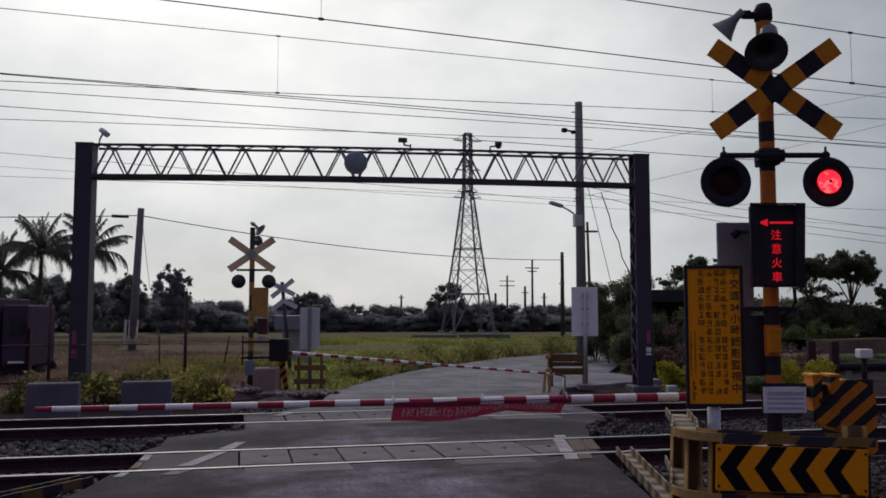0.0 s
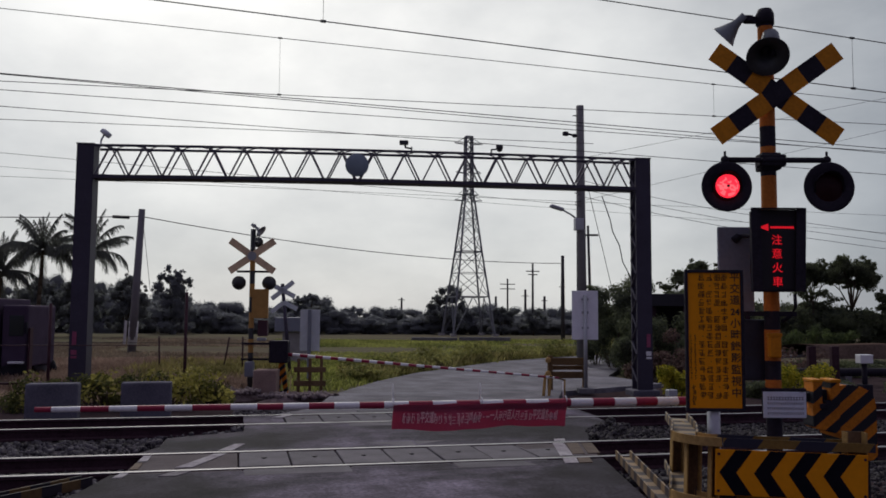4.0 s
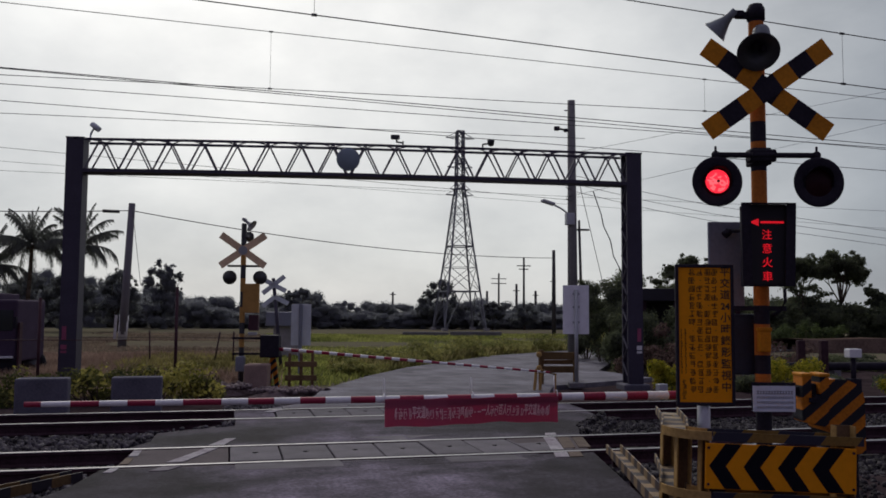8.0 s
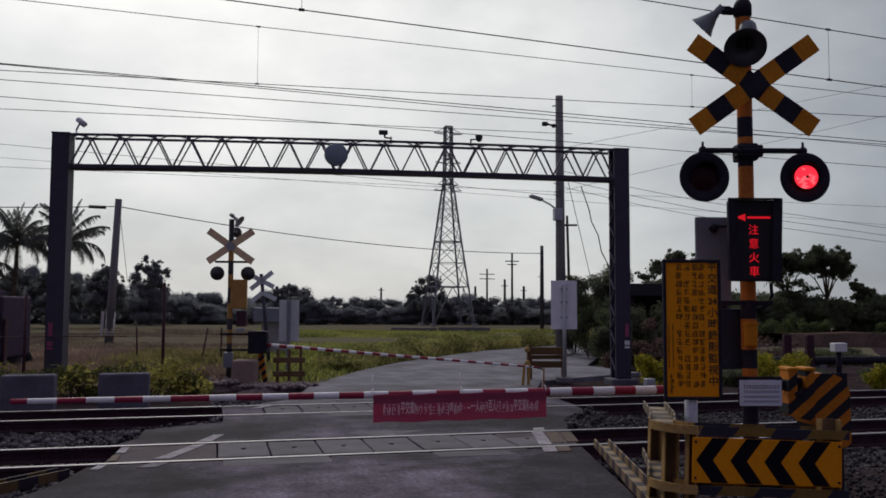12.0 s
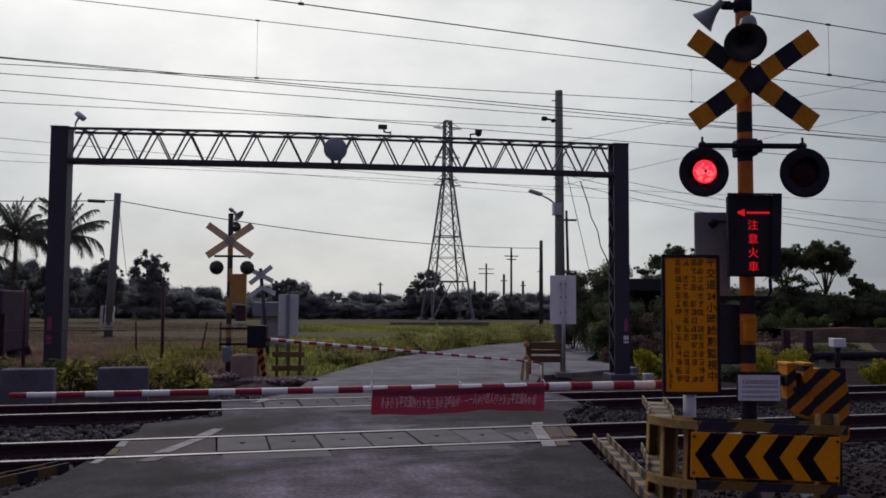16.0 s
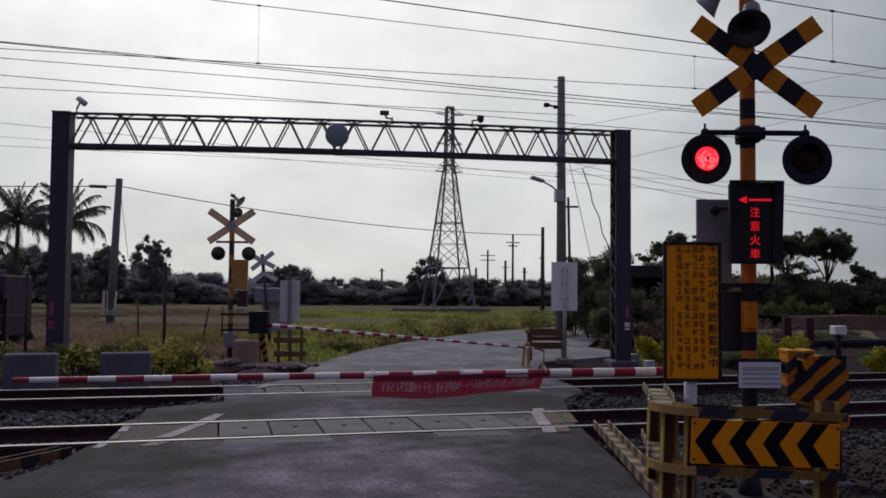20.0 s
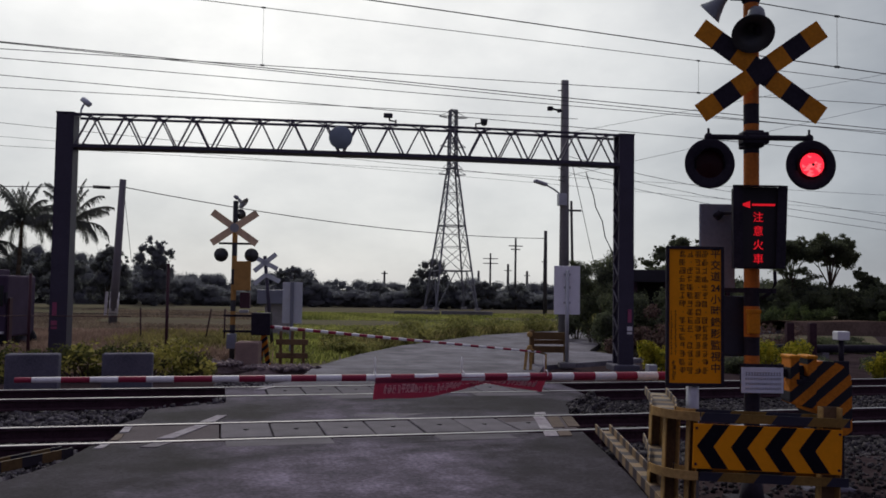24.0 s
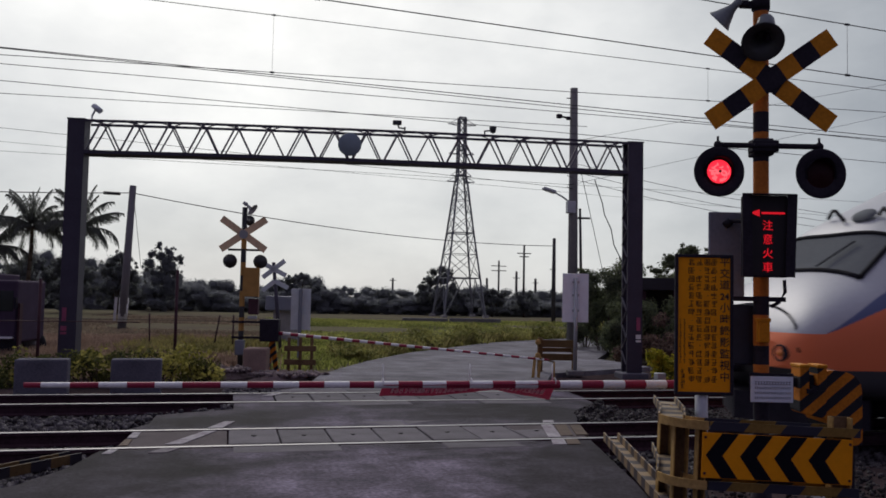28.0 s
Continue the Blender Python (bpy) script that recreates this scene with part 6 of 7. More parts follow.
def lattice_tower():
    t = thing("lattice_tower", pose(21.15, 78.0, -0.3, 0, 0, 2), "steel lattice transmission tower rising over the fields", "transmission tower")

    def half(z):
        return float(np.interp(z, [0, 3.66, 7.9, 12.3, 13.4, 18.9], [2.0, 1.55, 1.02, 0.53, 0.36, 0.3]))
    corners = [(-1, -1), (1, -1), (1, 1), (-1, 1)]
    cuts = [0, 3.66, 7.9, 12.3, 13.4, 18.9]
    for sx, sy in corners:
        bm = bm_()
        for a, b in zip(cuts, cuts[1:]):
            add_bar(bm, (sx * half(a), sy * half(a), a), (sx * half(b), sy * half(b), b), 0.13, 0.13)
        part("leg", bm, M["tower_steel"], t)
        part("footing", add_box(bm_(), (sx * 2.0, sy * 2.0, 0.05), (0.5, 0.5, 0.4)), M["concrete"], t)

    def bar(name, p, q, w):
        part(name, add_bar(bm_(), p, q, w, w), M["tower_steel"], t)
    levels = [0, 3.66, 5.9, 7.9, 9.5, 11.0, 12.3, 13.4, 14.2, 15.0, 15.8, 16.6, 17.4, 18.2, 18.9]
    for k, (z0, z1) in enumerate(zip(levels, levels[1:])):
        h0, h1 = half(z0), half(z1)
        for i in range(4):
            (ax, ay), (bx, by) = corners[i], corners[(i + 1) % 4]
            if k == 0:
                # the open foot: two struts rising to the middle of the first ring
                mid = ((ax + bx) / 2 * h1, (ay + by) / 2 * h1, z1)
                bar("brace", (ax * h0, ay * h0, z0), mid, 0.07)
                bar("brace", (bx * h0, by * h0, z0), mid, 0.07)
            else:
                bar("brace", (ax * h0, ay * h0, z0), (bx * h1, by * h1, z1), 0.05)
                bar("brace", (bx * h0, by * h0, z0), (ax * h1, ay * h1, z1), 0.05)
            if k in (0, 2, 6, 9, 13):
                bar("ring_bar", (ax * h1, ay * h1, z1), (bx * h1, by * h1, z1), 0.1)
            elif k in (1, 4):
                bar("ring_bar", (ax * h1, ay * h1, z1), (bx * h1, by * h1, z1), 0.05)
    for z, w in ((12.75, 1.35), (13.3, 1.0), (15.4, 1.25), (18.2, 1.4)):
        for k in (-1, 1):
            bm = add_bar(bm_(), (k * 0.36, -0.34, z), (k * w, 0, z + 0.05), 0.06, 0.06)
            add_bar(bm, (k * 0.36, 0.34, z), (k * w, 0, z + 0.05), 0.06, 0.06)
            add_bar(bm, (k * 0.33, 0, z + 0.6), (k * w, 0, z + 0.05), 0.045, 0.045)
            part("cross_arm", bm, M["tower_steel"], t)


lattice_tower()


# ---------------------------------------------------------------- overhead wires
def sagging(a, b, sag, n=16):
    a, b = Vector(a), Vector(b)
    return [a.lerp(b, k / n) - Vector((0, 0, sag * 4 * (k / n) * (1 - k / n))) for k in range(n + 1)]


def at_x(p, q, x):
    t = (x - p[0]) / (q[0] - p[0])
    return Vector(p).lerp(Vector(q), t)


def catenary(y, contact, messenger, drops, r, label):
    """Contact wire and messenger, each through two known points, with droppers at given places."""
    c = thing("catenary", ident(), label, "overhead line", "overhead lines")
    ends = []
    for name, (p, q) in (("contact_wire", contact), ("messenger_wire", messenger)):
        pts = [at_x(p, q, x) for x in (-22, 0, 12, 26)]
        part(name, add_tube(bm_(), pts, r), M["wire"], c)
    for x in drops:
        lo, hi = at_x(*contact, x), at_x(*messenger, x)
        part("dropper", add_rod(bm_(), lo, hi, r * 0.42, seg=5), M["wire"], c)
        for at, k in ((lo, 2.6), (hi, 2.4)):
            part("clip", add_rod(bm_(), at - Vector((0.03, 0, 0)), at + Vector((0.03, 0, 0)), r * k), M["wire"], c)


catenary(9.26, ((-0.67, 9.26, 4.77), (8.41, 9.26, 4.39)), ((6.66, 9.26, 5.13), (8.42, 9.26, 5.04)), (0.85, 7.6), 0.0065, "overhead contact line of the near track")
catenary(12.75, ((0.55, 12.75, 4.75), (7.72, 12.75, 4.87)), ((0.53, 12.75, 5.61), (11.58, 12.75, 5.31)), (0.54, 7.72), 0.0055, "overhead contact line of the far track")


def wire(a, b, r, sag=0.0):
    single("overhead_wire", add_tube(bm_(), sagging(a, b, sag), r, 5), M["wire"], "thin dark overhead cable against the sky", "cable", "overhead cables")


def long_wire(p, q, r, x0=-16, x1=34):
    wire(at_x(p, q, x0), at_x(p, q, x1), r)


long_wire((-3.94, 15.5, 5.51), (8.80, 15.5, 5.24), 0.0085)
long_wire((-4.04, 15.9, 5.60), (9.03, 15.9, 5.26), 0.0075)
long_wire((-3.87, 17, 5.59), (10.59, 17, 5.46), 0.0075)
long_wire((-4.77, 21, 6.17), (19.04, 21, 5.66), 0.009)
long_wire((-5.89, 26, 6.94), (6.83, 26, 7.13), 0.01, -16, 11.3)
wire((-16, 30.5, 7.17), (11.55, 27.9, 5.4), 0.008)
long_wire((-9, 40, 7.77), (-7, 40, 7.7), 0.008, -20, 42)
long_wire((-9, 40, 7.38), (10.54, 40, 7.3), 0.009, -20, 42)
for dz in (0.0, -0.27, 0.3):
    single("overhead_wire", add_tube(bm_(), [(11.6, 28, 6.02 + dz), (14.66, 28, 5.48 + dz), (17.19, 28, 5.12 + dz), (20.8, 28, 4.78 + dz), (25.3, 28, 4.36 + dz), (34, 28, 3.7 + dz)], 0.009, 5), M["wire"], "thin dark overhead cable against the sky", "cable", "overhead cables")
long_wire((17, 34, 8.95), (30.89, 34, 12.23), 0.008, 14.2, 44)
long_wire((17, 34, 7.16), (30.87, 34, 10.72), 0.008, 14.2, 44)
wire((-4.45, 42.4, 6.1), (22.0, 56.2, 5.25), 0.023, 0.55)
wire((-20, 40, 5.6), (-4.45, 42.4, 6.1), 0.022, 0.15)
wire((-4.4, 42.3, 6.2), (-3.9, 42.0, 2.6), 0.012)
single("overhead_wire", add_tube(bm_(), [(11.15, 25.0, 5.3), (11.4, 24.95, 4.55), (11.47, 24.95, 4.2), (11.68, 24.9, 3.75), (11.78, 24.9, 3.25), (12.01, 24.81, 2.75), (12.1, 24.8, 1.2)], 0.017, 6), M["wire"], "thick slack cable hanging beside the bushes", "cable", "overhead cables")
wire((11.9, 27.8, 5.9), (12.9, 28.2, 2.6), 0.012, 0.0)


# ---------------------------------------------------------------- plants
def leaf_quads(centres, radii, n, size, shell=0.55, loose=0.6):
    """Random small leaves inside ellipsoids: (verts, faces)."""
    centres, radii = np.asarray(centres, float), np.asarray(radii, float)
    which = RNG.choice(len(centres), n, p=(radii.prod(1) ** 0.8) / (radii.prod(1) ** 0.8).sum())
    d = RNG.normal(size=(n, 3))
    d /= np.linalg.norm(d, axis=1, keepdims=True)
    rad = RNG.uniform(shell, 1.0, (n, 1)) ** 0.7 * RNG.uniform(0.85, 1.12, (n, 1))
    c = centres[which] + d * rad * radii[which]
    w = d + RNG.normal(size=(n, 3)) * loose
    w[:, 2] += 0.25
    w /= np.linalg.norm(w, axis=1, keepdims=True)
    u = np.cross(w, RNG.normal(size=(n, 3)))
    u /= np.linalg.norm(u, axis=1, keepdims=True)
    v = np.cross(u, w)
    s = size * RNG.uniform(0.6, 1.4, (n, 1))
    quad = np.stack([c - u * s, c + v * s * 0.45, c + u * s, c - v * s * 0.45], 1)
    return quad.reshape(-1, 3), np.arange(n * 4).reshape(-1, 4)


def twig_cores(centres, radii, fill):
    """The dense middle of each clump, as a rough lump of small faces: (verts, faces)."""
    k = 4
    line = np.linspace(-1, 1, k)
    a, b = (g.ravel() for g in np.meshgrid(line, line, indexing="ij"))
    one = np.ones(k * k)
    sides = [np.stack(p, -1) for p in ((a, b, one), (b, a, -one), (one, a, b), (-one, b, a), (b, one, a), (a, -one, b))]
    ball = np.concatenate(sides)
    ball /= np.linalg.norm(ball, axis=1, keepdims=True)
    cell = np.array([[i * k + j, (i + 1) * k + j, (i + 1) * k + j + 1, i * k + j + 1] for i in range(k - 1) for j in range(k - 1)])
    faces = np.concatenate([cell + q * k * k for q in range(6)])
    centres, radii = np.asarray(centres, float), np.asarray(radii, float)
    phase = RNG.uniform(0, 6.28, (len(centres), 1, 3))
    rough = 1 + 0.16 * np.sin(ball[None] * 5.3 + phase).sum(-1, keepdims=True) / 1.5
    verts = centres[:, None] + ball[None] * rough * radii[:, None] * fill
    return verts.reshape(-1, 3), (faces[None] + (np.arange(len(centres)) * len(ball))[:, None, None]).reshape(-1, 4)


def foliage(name, centres, radii, n, size, mat, shell=0.5, loose=0.6, fill=0.0):
    v, f = leaf_quads(centres, radii, n, size, shell, loose)
    if fill:
        v2, f2 = twig_cores(centres, radii, fill)
        v, f = np.concatenate([v, v2]), np.concatenate([f, f2 + len(v)])
    return mesh_arrays(name, v, f, mat)


def tree_limbs(trunk_h, r, tips, seg=8):
    bm = add_rod(bm_(), (0, 0, 0), (0.05 * trunk_h, 0, trunk_h), r, r * 0.62, seg=seg)
    top = Vector((0.05 * trunk_h, 0, trunk_h))
    for t in tips:
        t = Vector(t)
        mid = top.lerp(t, 0.5) + Vector((0, 0, 0.12 * (t - top).length))
        add_rod(bm, top, mid, r * 0.45, r * 0.28, seg=6)
        add_rod(bm, mid, t, r * 0.28, r * 0.1, seg=6)
        side = mid + Vector((RNG.uniform(-0.6, 0.6), RNG.uniform(-0.6, 0.6), RNG.uniform(0.2, 0.7))) * (t - top).length * 0.4
        add_rod(bm, mid, side, r * 0.2, r * 0.08, seg=5)
    return bm


def tree(x, y, h, crown_r, trunk_h, n_clumps, leaves, size, label, mat="leaf_tree", spread=1.0, flat=0.55, category="tree", seed=0):
    """Trunk and limbs under a crown of many small leaf clumps with gaps."""
    rng = np.random.default_rng(seed + 11)
    t = thing("tree", pose(x, y, -0.3, 0, 0, float(rng.uniform(0, 360))), label, category, "trees")
    cs, rs = [], []
    for k in range(n_clumps):
        a = rng.uniform(0, 2 * np.pi)
        rr = crown_r * math.sqrt(rng.uniform(0, 1)) * spread
        zc = trunk_h + (h - trunk_h) * rng.uniform(0.25, 0.92)
        lim = 1 - 0.45 * ((zc - trunk_h) / (h - trunk_h)) ** 2
        cs.append((rr * math.cos(a) * lim, rr * math.sin(a) * lim, zc))
        s = crown_r * rng.uniform(0.2, 0.38)
        rs.append((s, s, s * flat))
    part("trunk", tree_limbs(trunk_h, max(0.06, h * 0.022), cs[:7]), M["bark"], t)
    ob = new("crown", foliage("crown", cs, rs, leaves, size, M[mat]))
    ob.parent = t
    return t


def palm(x, y, h, seed):
    rng = np.random.default_rng(seed)
    p = thing("palm_tree", pose(x, y, -0.3), "coconut palm with drooping dark fronds", "palm tree", "palm trees")
    bm = bm_()
    pts = [Vector((0.25 * math.sin(k / 10 * 1.4), 0, h * k / 10)) for k in range(11)]
    for k in range(10):
        add_rod(bm, pts[k], pts[k + 1], 0.17 - 0.006 * k, 0.165 - 0.006 * k, seg=10)
    part("trunk", bm, M["bark"], p)
    top = pts[-1]
    for k in range(27):
        az = 2 * math.pi * k / 11 + rng.uniform(-0.25, 0.25)
        rise = 1.5 - 1.75 * (k / 26) ** 1.1 + rng.uniform(-0.14, 0.14)
        length = rng.uniform(2.7, 3.4)
        verts, faces = [], []
        out = np.array([math.cos(az), math.sin(az), 0])
        side = np.array([-math.sin(az), math.cos(az), 0])
        spine = []
        pos, ang = np.array(top), rise
        n = 16
        for i in range(n):
            spine.append(pos.copy())
            pos = pos + (out * math.cos(ang) + np.array([0, 0, 1]) * math.sin(ang)) * length / n
            ang -= rng.uniform(0.06, 0.16) * (0.2 + 1.6 * i / n) * (0.35 + 0.85 * k / 26)
        for i in range(1, n):
            c = spine[i]
            along = spine[i] - spine[i - 1]
            along /= np.linalg.norm(along)
            reach = 0.5 * math.sin(math.pi * min(1, (i + 2) / (n + 2))) + 0.1
            for s in (-1, 1):
                for half in (0, 0.25, 0.5, 0.75):
                    base = c + along * half * length / n
                    tip = base + side * s * reach * 0.5 + along * reach * 0.4 - np.array([0, 0, reach * rng.uniform(0.5, 1.5)])
                    b = len(verts)
                    verts += [base - along * 0.03, base + along * 0.03, tip + along * 0.01, tip - along * 0.01]
                    faces.append((b, b + 1, b + 2, b + 3))
        mesh = mesh_arrays("frond", np.array(verts), np.array(faces), M["leaf_palm"])
        ob = new("frond", mesh)
        ob.parent = p
    bm = bm_()
    for k in range(6):
        a = k * 1.05
        bmesh.ops.create_icosphere(bm, subdivisions=1, radius=0.13, matrix=Matrix.Translation(top + Vector((0.22 * math.cos(a), 0.22 * math.sin(a), -0.25))))
    part("coconuts", bm, M["bark"], p)


palm(-13.6, 65.2, 6.3, 1)
palm(-10.3, 64.2, 6.2, 2)
palm(-16.4, 66.0, 4.8, 3)


def treeline(name, spots, leaves, size, label, mat="leaf_far_haze"):
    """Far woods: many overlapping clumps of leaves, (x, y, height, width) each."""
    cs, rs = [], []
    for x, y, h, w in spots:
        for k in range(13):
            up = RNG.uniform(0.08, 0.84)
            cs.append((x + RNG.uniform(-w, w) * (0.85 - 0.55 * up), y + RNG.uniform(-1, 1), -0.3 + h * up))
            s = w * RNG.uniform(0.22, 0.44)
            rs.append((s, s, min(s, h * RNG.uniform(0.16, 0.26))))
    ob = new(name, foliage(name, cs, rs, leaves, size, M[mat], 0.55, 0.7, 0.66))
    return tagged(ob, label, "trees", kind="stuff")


def far_woods():
    spots = []
    x = -42.0
    while x < 60:
        y = 92 - 0.1 * x
        h = float(np.interp(x, [-42, -23, -12.6, -10.4, -7.0, -2, -0.3, 2.9, 5, 7.5, 9.3, 11, 16.6, 18.4, 28, 34, 42, 60], [4.9, 4.9, 5.2, 4.8, 3.9, 3.3, 2.6, 2.6, 3.1, 3.4, 3.2, 2.55, 2.4, 2.7, 2.8, 2.5, 3.0, 3.2])) * RNG.uniform(0.98, 1.24)
        w = RNG.uniform(1.8, 3.2)
        spots.append((x, y + RNG.uniform(-3, 3), h, w))
        spots.append((x + 0.5, y - 5, h * 0.62, w * 1.15))
        x += w * 0.62
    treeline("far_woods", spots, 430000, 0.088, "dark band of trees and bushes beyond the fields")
    spots = [(20 + 0.8 * k, 46 - 0.155 * k + RNG.uniform(-2, 2), RNG.uniform(2.0, 2.9), RNG.uniform(1.6, 2.4)) for k in range(50)]
    treeline("east_woods", spots, 150000, 0.105, "dense dark green trees along the railway boundary", "leaf_tree")


far_woods()


def shaped_tree(x, y, clumps, leaves, size, label, trunk_h=0.8, mat="leaf_tree", seed=0, limbs=7, shell=0.35, fill=0.6):
    """A tree whose crown is given clump by clump: (aside, depth, height, width, thickness), in metres from its foot."""
    rng = np.random.default_rng(seed + 400)
    t = thing("tree", pose(x, y, -0.3), label, "tree", "trees")
    cs, rs = [], []
    for a, d, z, w, th in clumps:
        for k in range(4):
            cs.append((a + rng.uniform(-0.4, 0.4) * w, d + rng.uniform(-0.5, 0.5) * w, z + rng.uniform(-0.4, 0.4) * th))
            r = rng.uniform(0.36, 0.66)
            rs.append((w * r, w * r, th * r))
        for k in range(4):
            b = rng.uniform(0, 2 * np.pi)
            cs.append((a + 0.85 * w * math.cos(b), d + rng.uniform(-0.5, 0.5) * w, z + 0.85 * th * math.sin(b)))
            rs.append((0.2 * w, 0.2 * w, 0.2 * w))
    tips = [cs[8 * (i * len(clumps) // limbs)] for i in range(limbs)] if len(clumps) >= limbs else [c for c in cs[::8]]
    part("trunk", tree_limbs(trunk_h, 0.13, tips), M["bark"], t)
    ob = new("crown", foliage("crown", cs, rs, leaves, size, M[mat], shell, 0.7, fill))
    ob.parent = t
    return t


LONE = [(-0.42, 0, 6.1, 0.36, 0.4), (-1.05, 0, 5.4, 0.55, 0.6), (-0.4, 0.2, 5.1, 0.8, 0.8), (0.6, 0, 5.6, 0.6, 0.5), (0.4, -0.2, 4.9, 0.8, 0.7), (1.35, 0, 4.9, 0.55, 0.45), (1.7, 0, 4.5, 0.35, 0.3), (-1.1, 0, 4.3, 0.8, 0.8), (0.2, 0, 4.1, 1.1, 1.0), (1.05, 0.1, 4.0, 0.8, 0.8), (-0.6, 0, 3.2, 1.3, 1.0), (0.9, 0, 2.9, 1.3, 1.0), (-1.0, 0, 2.0, 1.5, 1.0), (1.2, 0, 1.8, 1.6, 1.0), (0.2, 0, 1.0, 1.9, 0.9)]
shaped_tree(-5.8, 83.0, LONE, 15000, 0.1, "ragged dark tree standing above the far woods", 0.6, "leaf_far_haze", seed=1)
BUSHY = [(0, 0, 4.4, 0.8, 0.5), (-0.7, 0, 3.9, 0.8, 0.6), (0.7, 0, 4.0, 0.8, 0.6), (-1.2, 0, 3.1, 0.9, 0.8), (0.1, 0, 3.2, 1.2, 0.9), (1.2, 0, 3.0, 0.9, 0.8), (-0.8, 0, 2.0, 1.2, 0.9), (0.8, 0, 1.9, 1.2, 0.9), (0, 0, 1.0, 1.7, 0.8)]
shaped_tree(-12.2, 74.0, [(a, d, z * 1.02, w, t) for a, d, z, w, t in BUSHY], 9000, 0.095, "dense dark tree behind the palms", 0.6, "leaf_mid_haze", seed=21)
shaped_tree(-8.6, 74.0, [(a * 0.9, d, z * 1.05, w, t) for a, d, z, w, t in BUSHY], 9000, 0.095, "dense dark tree behind the palms", 0.6, "leaf_mid_haze", seed=22)
shaped_tree(-15.4, 75.0, [(a, d, z * 0.95, w, t) for a, d, z, w, t in BUSHY], 9000, 0.095, "dense dark tree behind the palms", 0.6, "leaf_mid_haze", seed=23)
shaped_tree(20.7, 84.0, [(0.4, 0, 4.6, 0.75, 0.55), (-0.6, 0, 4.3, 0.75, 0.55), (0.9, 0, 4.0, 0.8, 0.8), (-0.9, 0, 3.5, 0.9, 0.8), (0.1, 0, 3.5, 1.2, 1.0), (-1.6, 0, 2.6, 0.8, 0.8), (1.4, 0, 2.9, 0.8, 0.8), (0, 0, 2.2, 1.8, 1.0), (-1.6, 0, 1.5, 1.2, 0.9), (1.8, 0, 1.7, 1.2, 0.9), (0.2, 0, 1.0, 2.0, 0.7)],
            15000, 0.095, "dense dark tree beside the lattice tower", 0.8, "leaf_mid_haze", seed=2)
shaped_tree(25.2, 80.5, [(-0.7, 0, 2.2, 0.6, 0.45), (0.1, 0, 2.35, 0.7, 0.45), (0.9, 0, 2.15, 0.6, 0.5), (-0.5, 0, 1.5, 0.9, 0.7), (0.7, 0, 1.4, 0.9, 0.7), (0, 0, 0.8, 1.4, 0.6)], 5000, 0.12, "low dense tree near the lattice tower", 0.5, "leaf_mid_haze", seed=3)
shaped_tree(28.5, 80.5, [(-0.4, 0, 2.15, 0.6, 0.4), (0.5, 0, 2.3, 0.6, 0.4), (-0.3, 0, 1.5, 0.9, 0.6), (0.8, 0, 1.4, 0.8, 0.6), (0, 0, 0.8, 1.3, 0.6)], 4500, 0.12, "low dense tree near the lattice tower", 0.5, "leaf_mid_haze", seed=4)
shaped_tree(7.0, 86.0, [(-0.9, 0, 3.3, 0.9, 0.4), (0.2, 0, 3.5, 0.9, 0.45), (1.2, 0, 3.1, 0.9, 0.45), (1.9, 0, 2.5, 0.6, 0.5), (-1.2, 0, 2.4, 1.1, 0.7), (0.4, 0, 2.4, 1.3, 0.7), (0, 0, 1.4, 2.0, 0.8)], 9000, 0.1, "broad dark tree in the far woods", 0.8, "leaf_far_haze", seed=5)
shaped_tree(35.4, 44.0, [(-0.5, 0, 5.1, 0.688, 0.546), (-0.1, 0.4, 4.9, 1, 0.585), (0.55, 0, 4.95, 1.062, 0.65), (1.15, 0, 4.75, 0.938, 0.65), (1.5, 0.2, 4.3, 0.75, 0.78), (0.8, -0.4, 4.35, 1.125, 0.65), (0.1, 0.3, 4.4, 1.125, 0.65), (-0.7, 0, 4.6, 1, 0.65), (-1.1, 0.2, 4.25, 0.875, 0.585), (1.4, 0, 3.85, 0.688, 0.52), (0.5, 0, 4, 0.875, 0.455), (-0.5, 0.2, 4, 0.75, 0.39)],
            25000, 0.062, "umbrella-shaped tree with open branches", 2.3, seed=6, limbs=10, fill=0.4)
shaped_tree(33.3, 45.0, [(-0.5, 0, 4.55, 0.9, 0.5), (0.2, 0, 4.75, 0.96, 0.5), (0.85, 0.2, 4.9, 0.78, 0.5), (-0.8, 0, 4.15, 0.78, 0.5), (0, 0.2, 4.15, 1.02, 0.5), (0.7, 0, 4.25, 0.96, 0.5), (-0.6, 0, 3.75, 0.66, 0.375), (1.3, 0, 4.5, 0.84, 0.5)],
            15000, 0.066, "umbrella-shaped tree with open branches", 2.2, seed=7, limbs=8, fill=0.35)
shaped_tree(32.4, 43.5, [(-0.9, 0, 3.3, 0.6, 0.3), (-0.1, 0, 3.2, 0.7, 0.35), (0.8, 0, 3.2, 0.65, 0.3), (1.4, 0, 2.9, 0.6, 0.3), (-0.3, 0, 2.7, 0.7, 0.3), (0.7, 0, 2.6, 0.7, 0.3)], 1800, 0.085, "small open tree below the umbrella trees", 1.5, seed=8, fill=0.0)
shaped_tree(37.1, 43.0, [(-0.35, 0, 3.15, 0.5, 0.38), (0.25, 0, 2.85, 0.6, 0.4), (-0.2, 0, 2.4, 0.7, 0.4), (0.9, 0, 2.55, 0.6, 0.35)], 4200, 0.085, "small open tree beside the umbrella trees", 1.4, seed=9, fill=0.4)
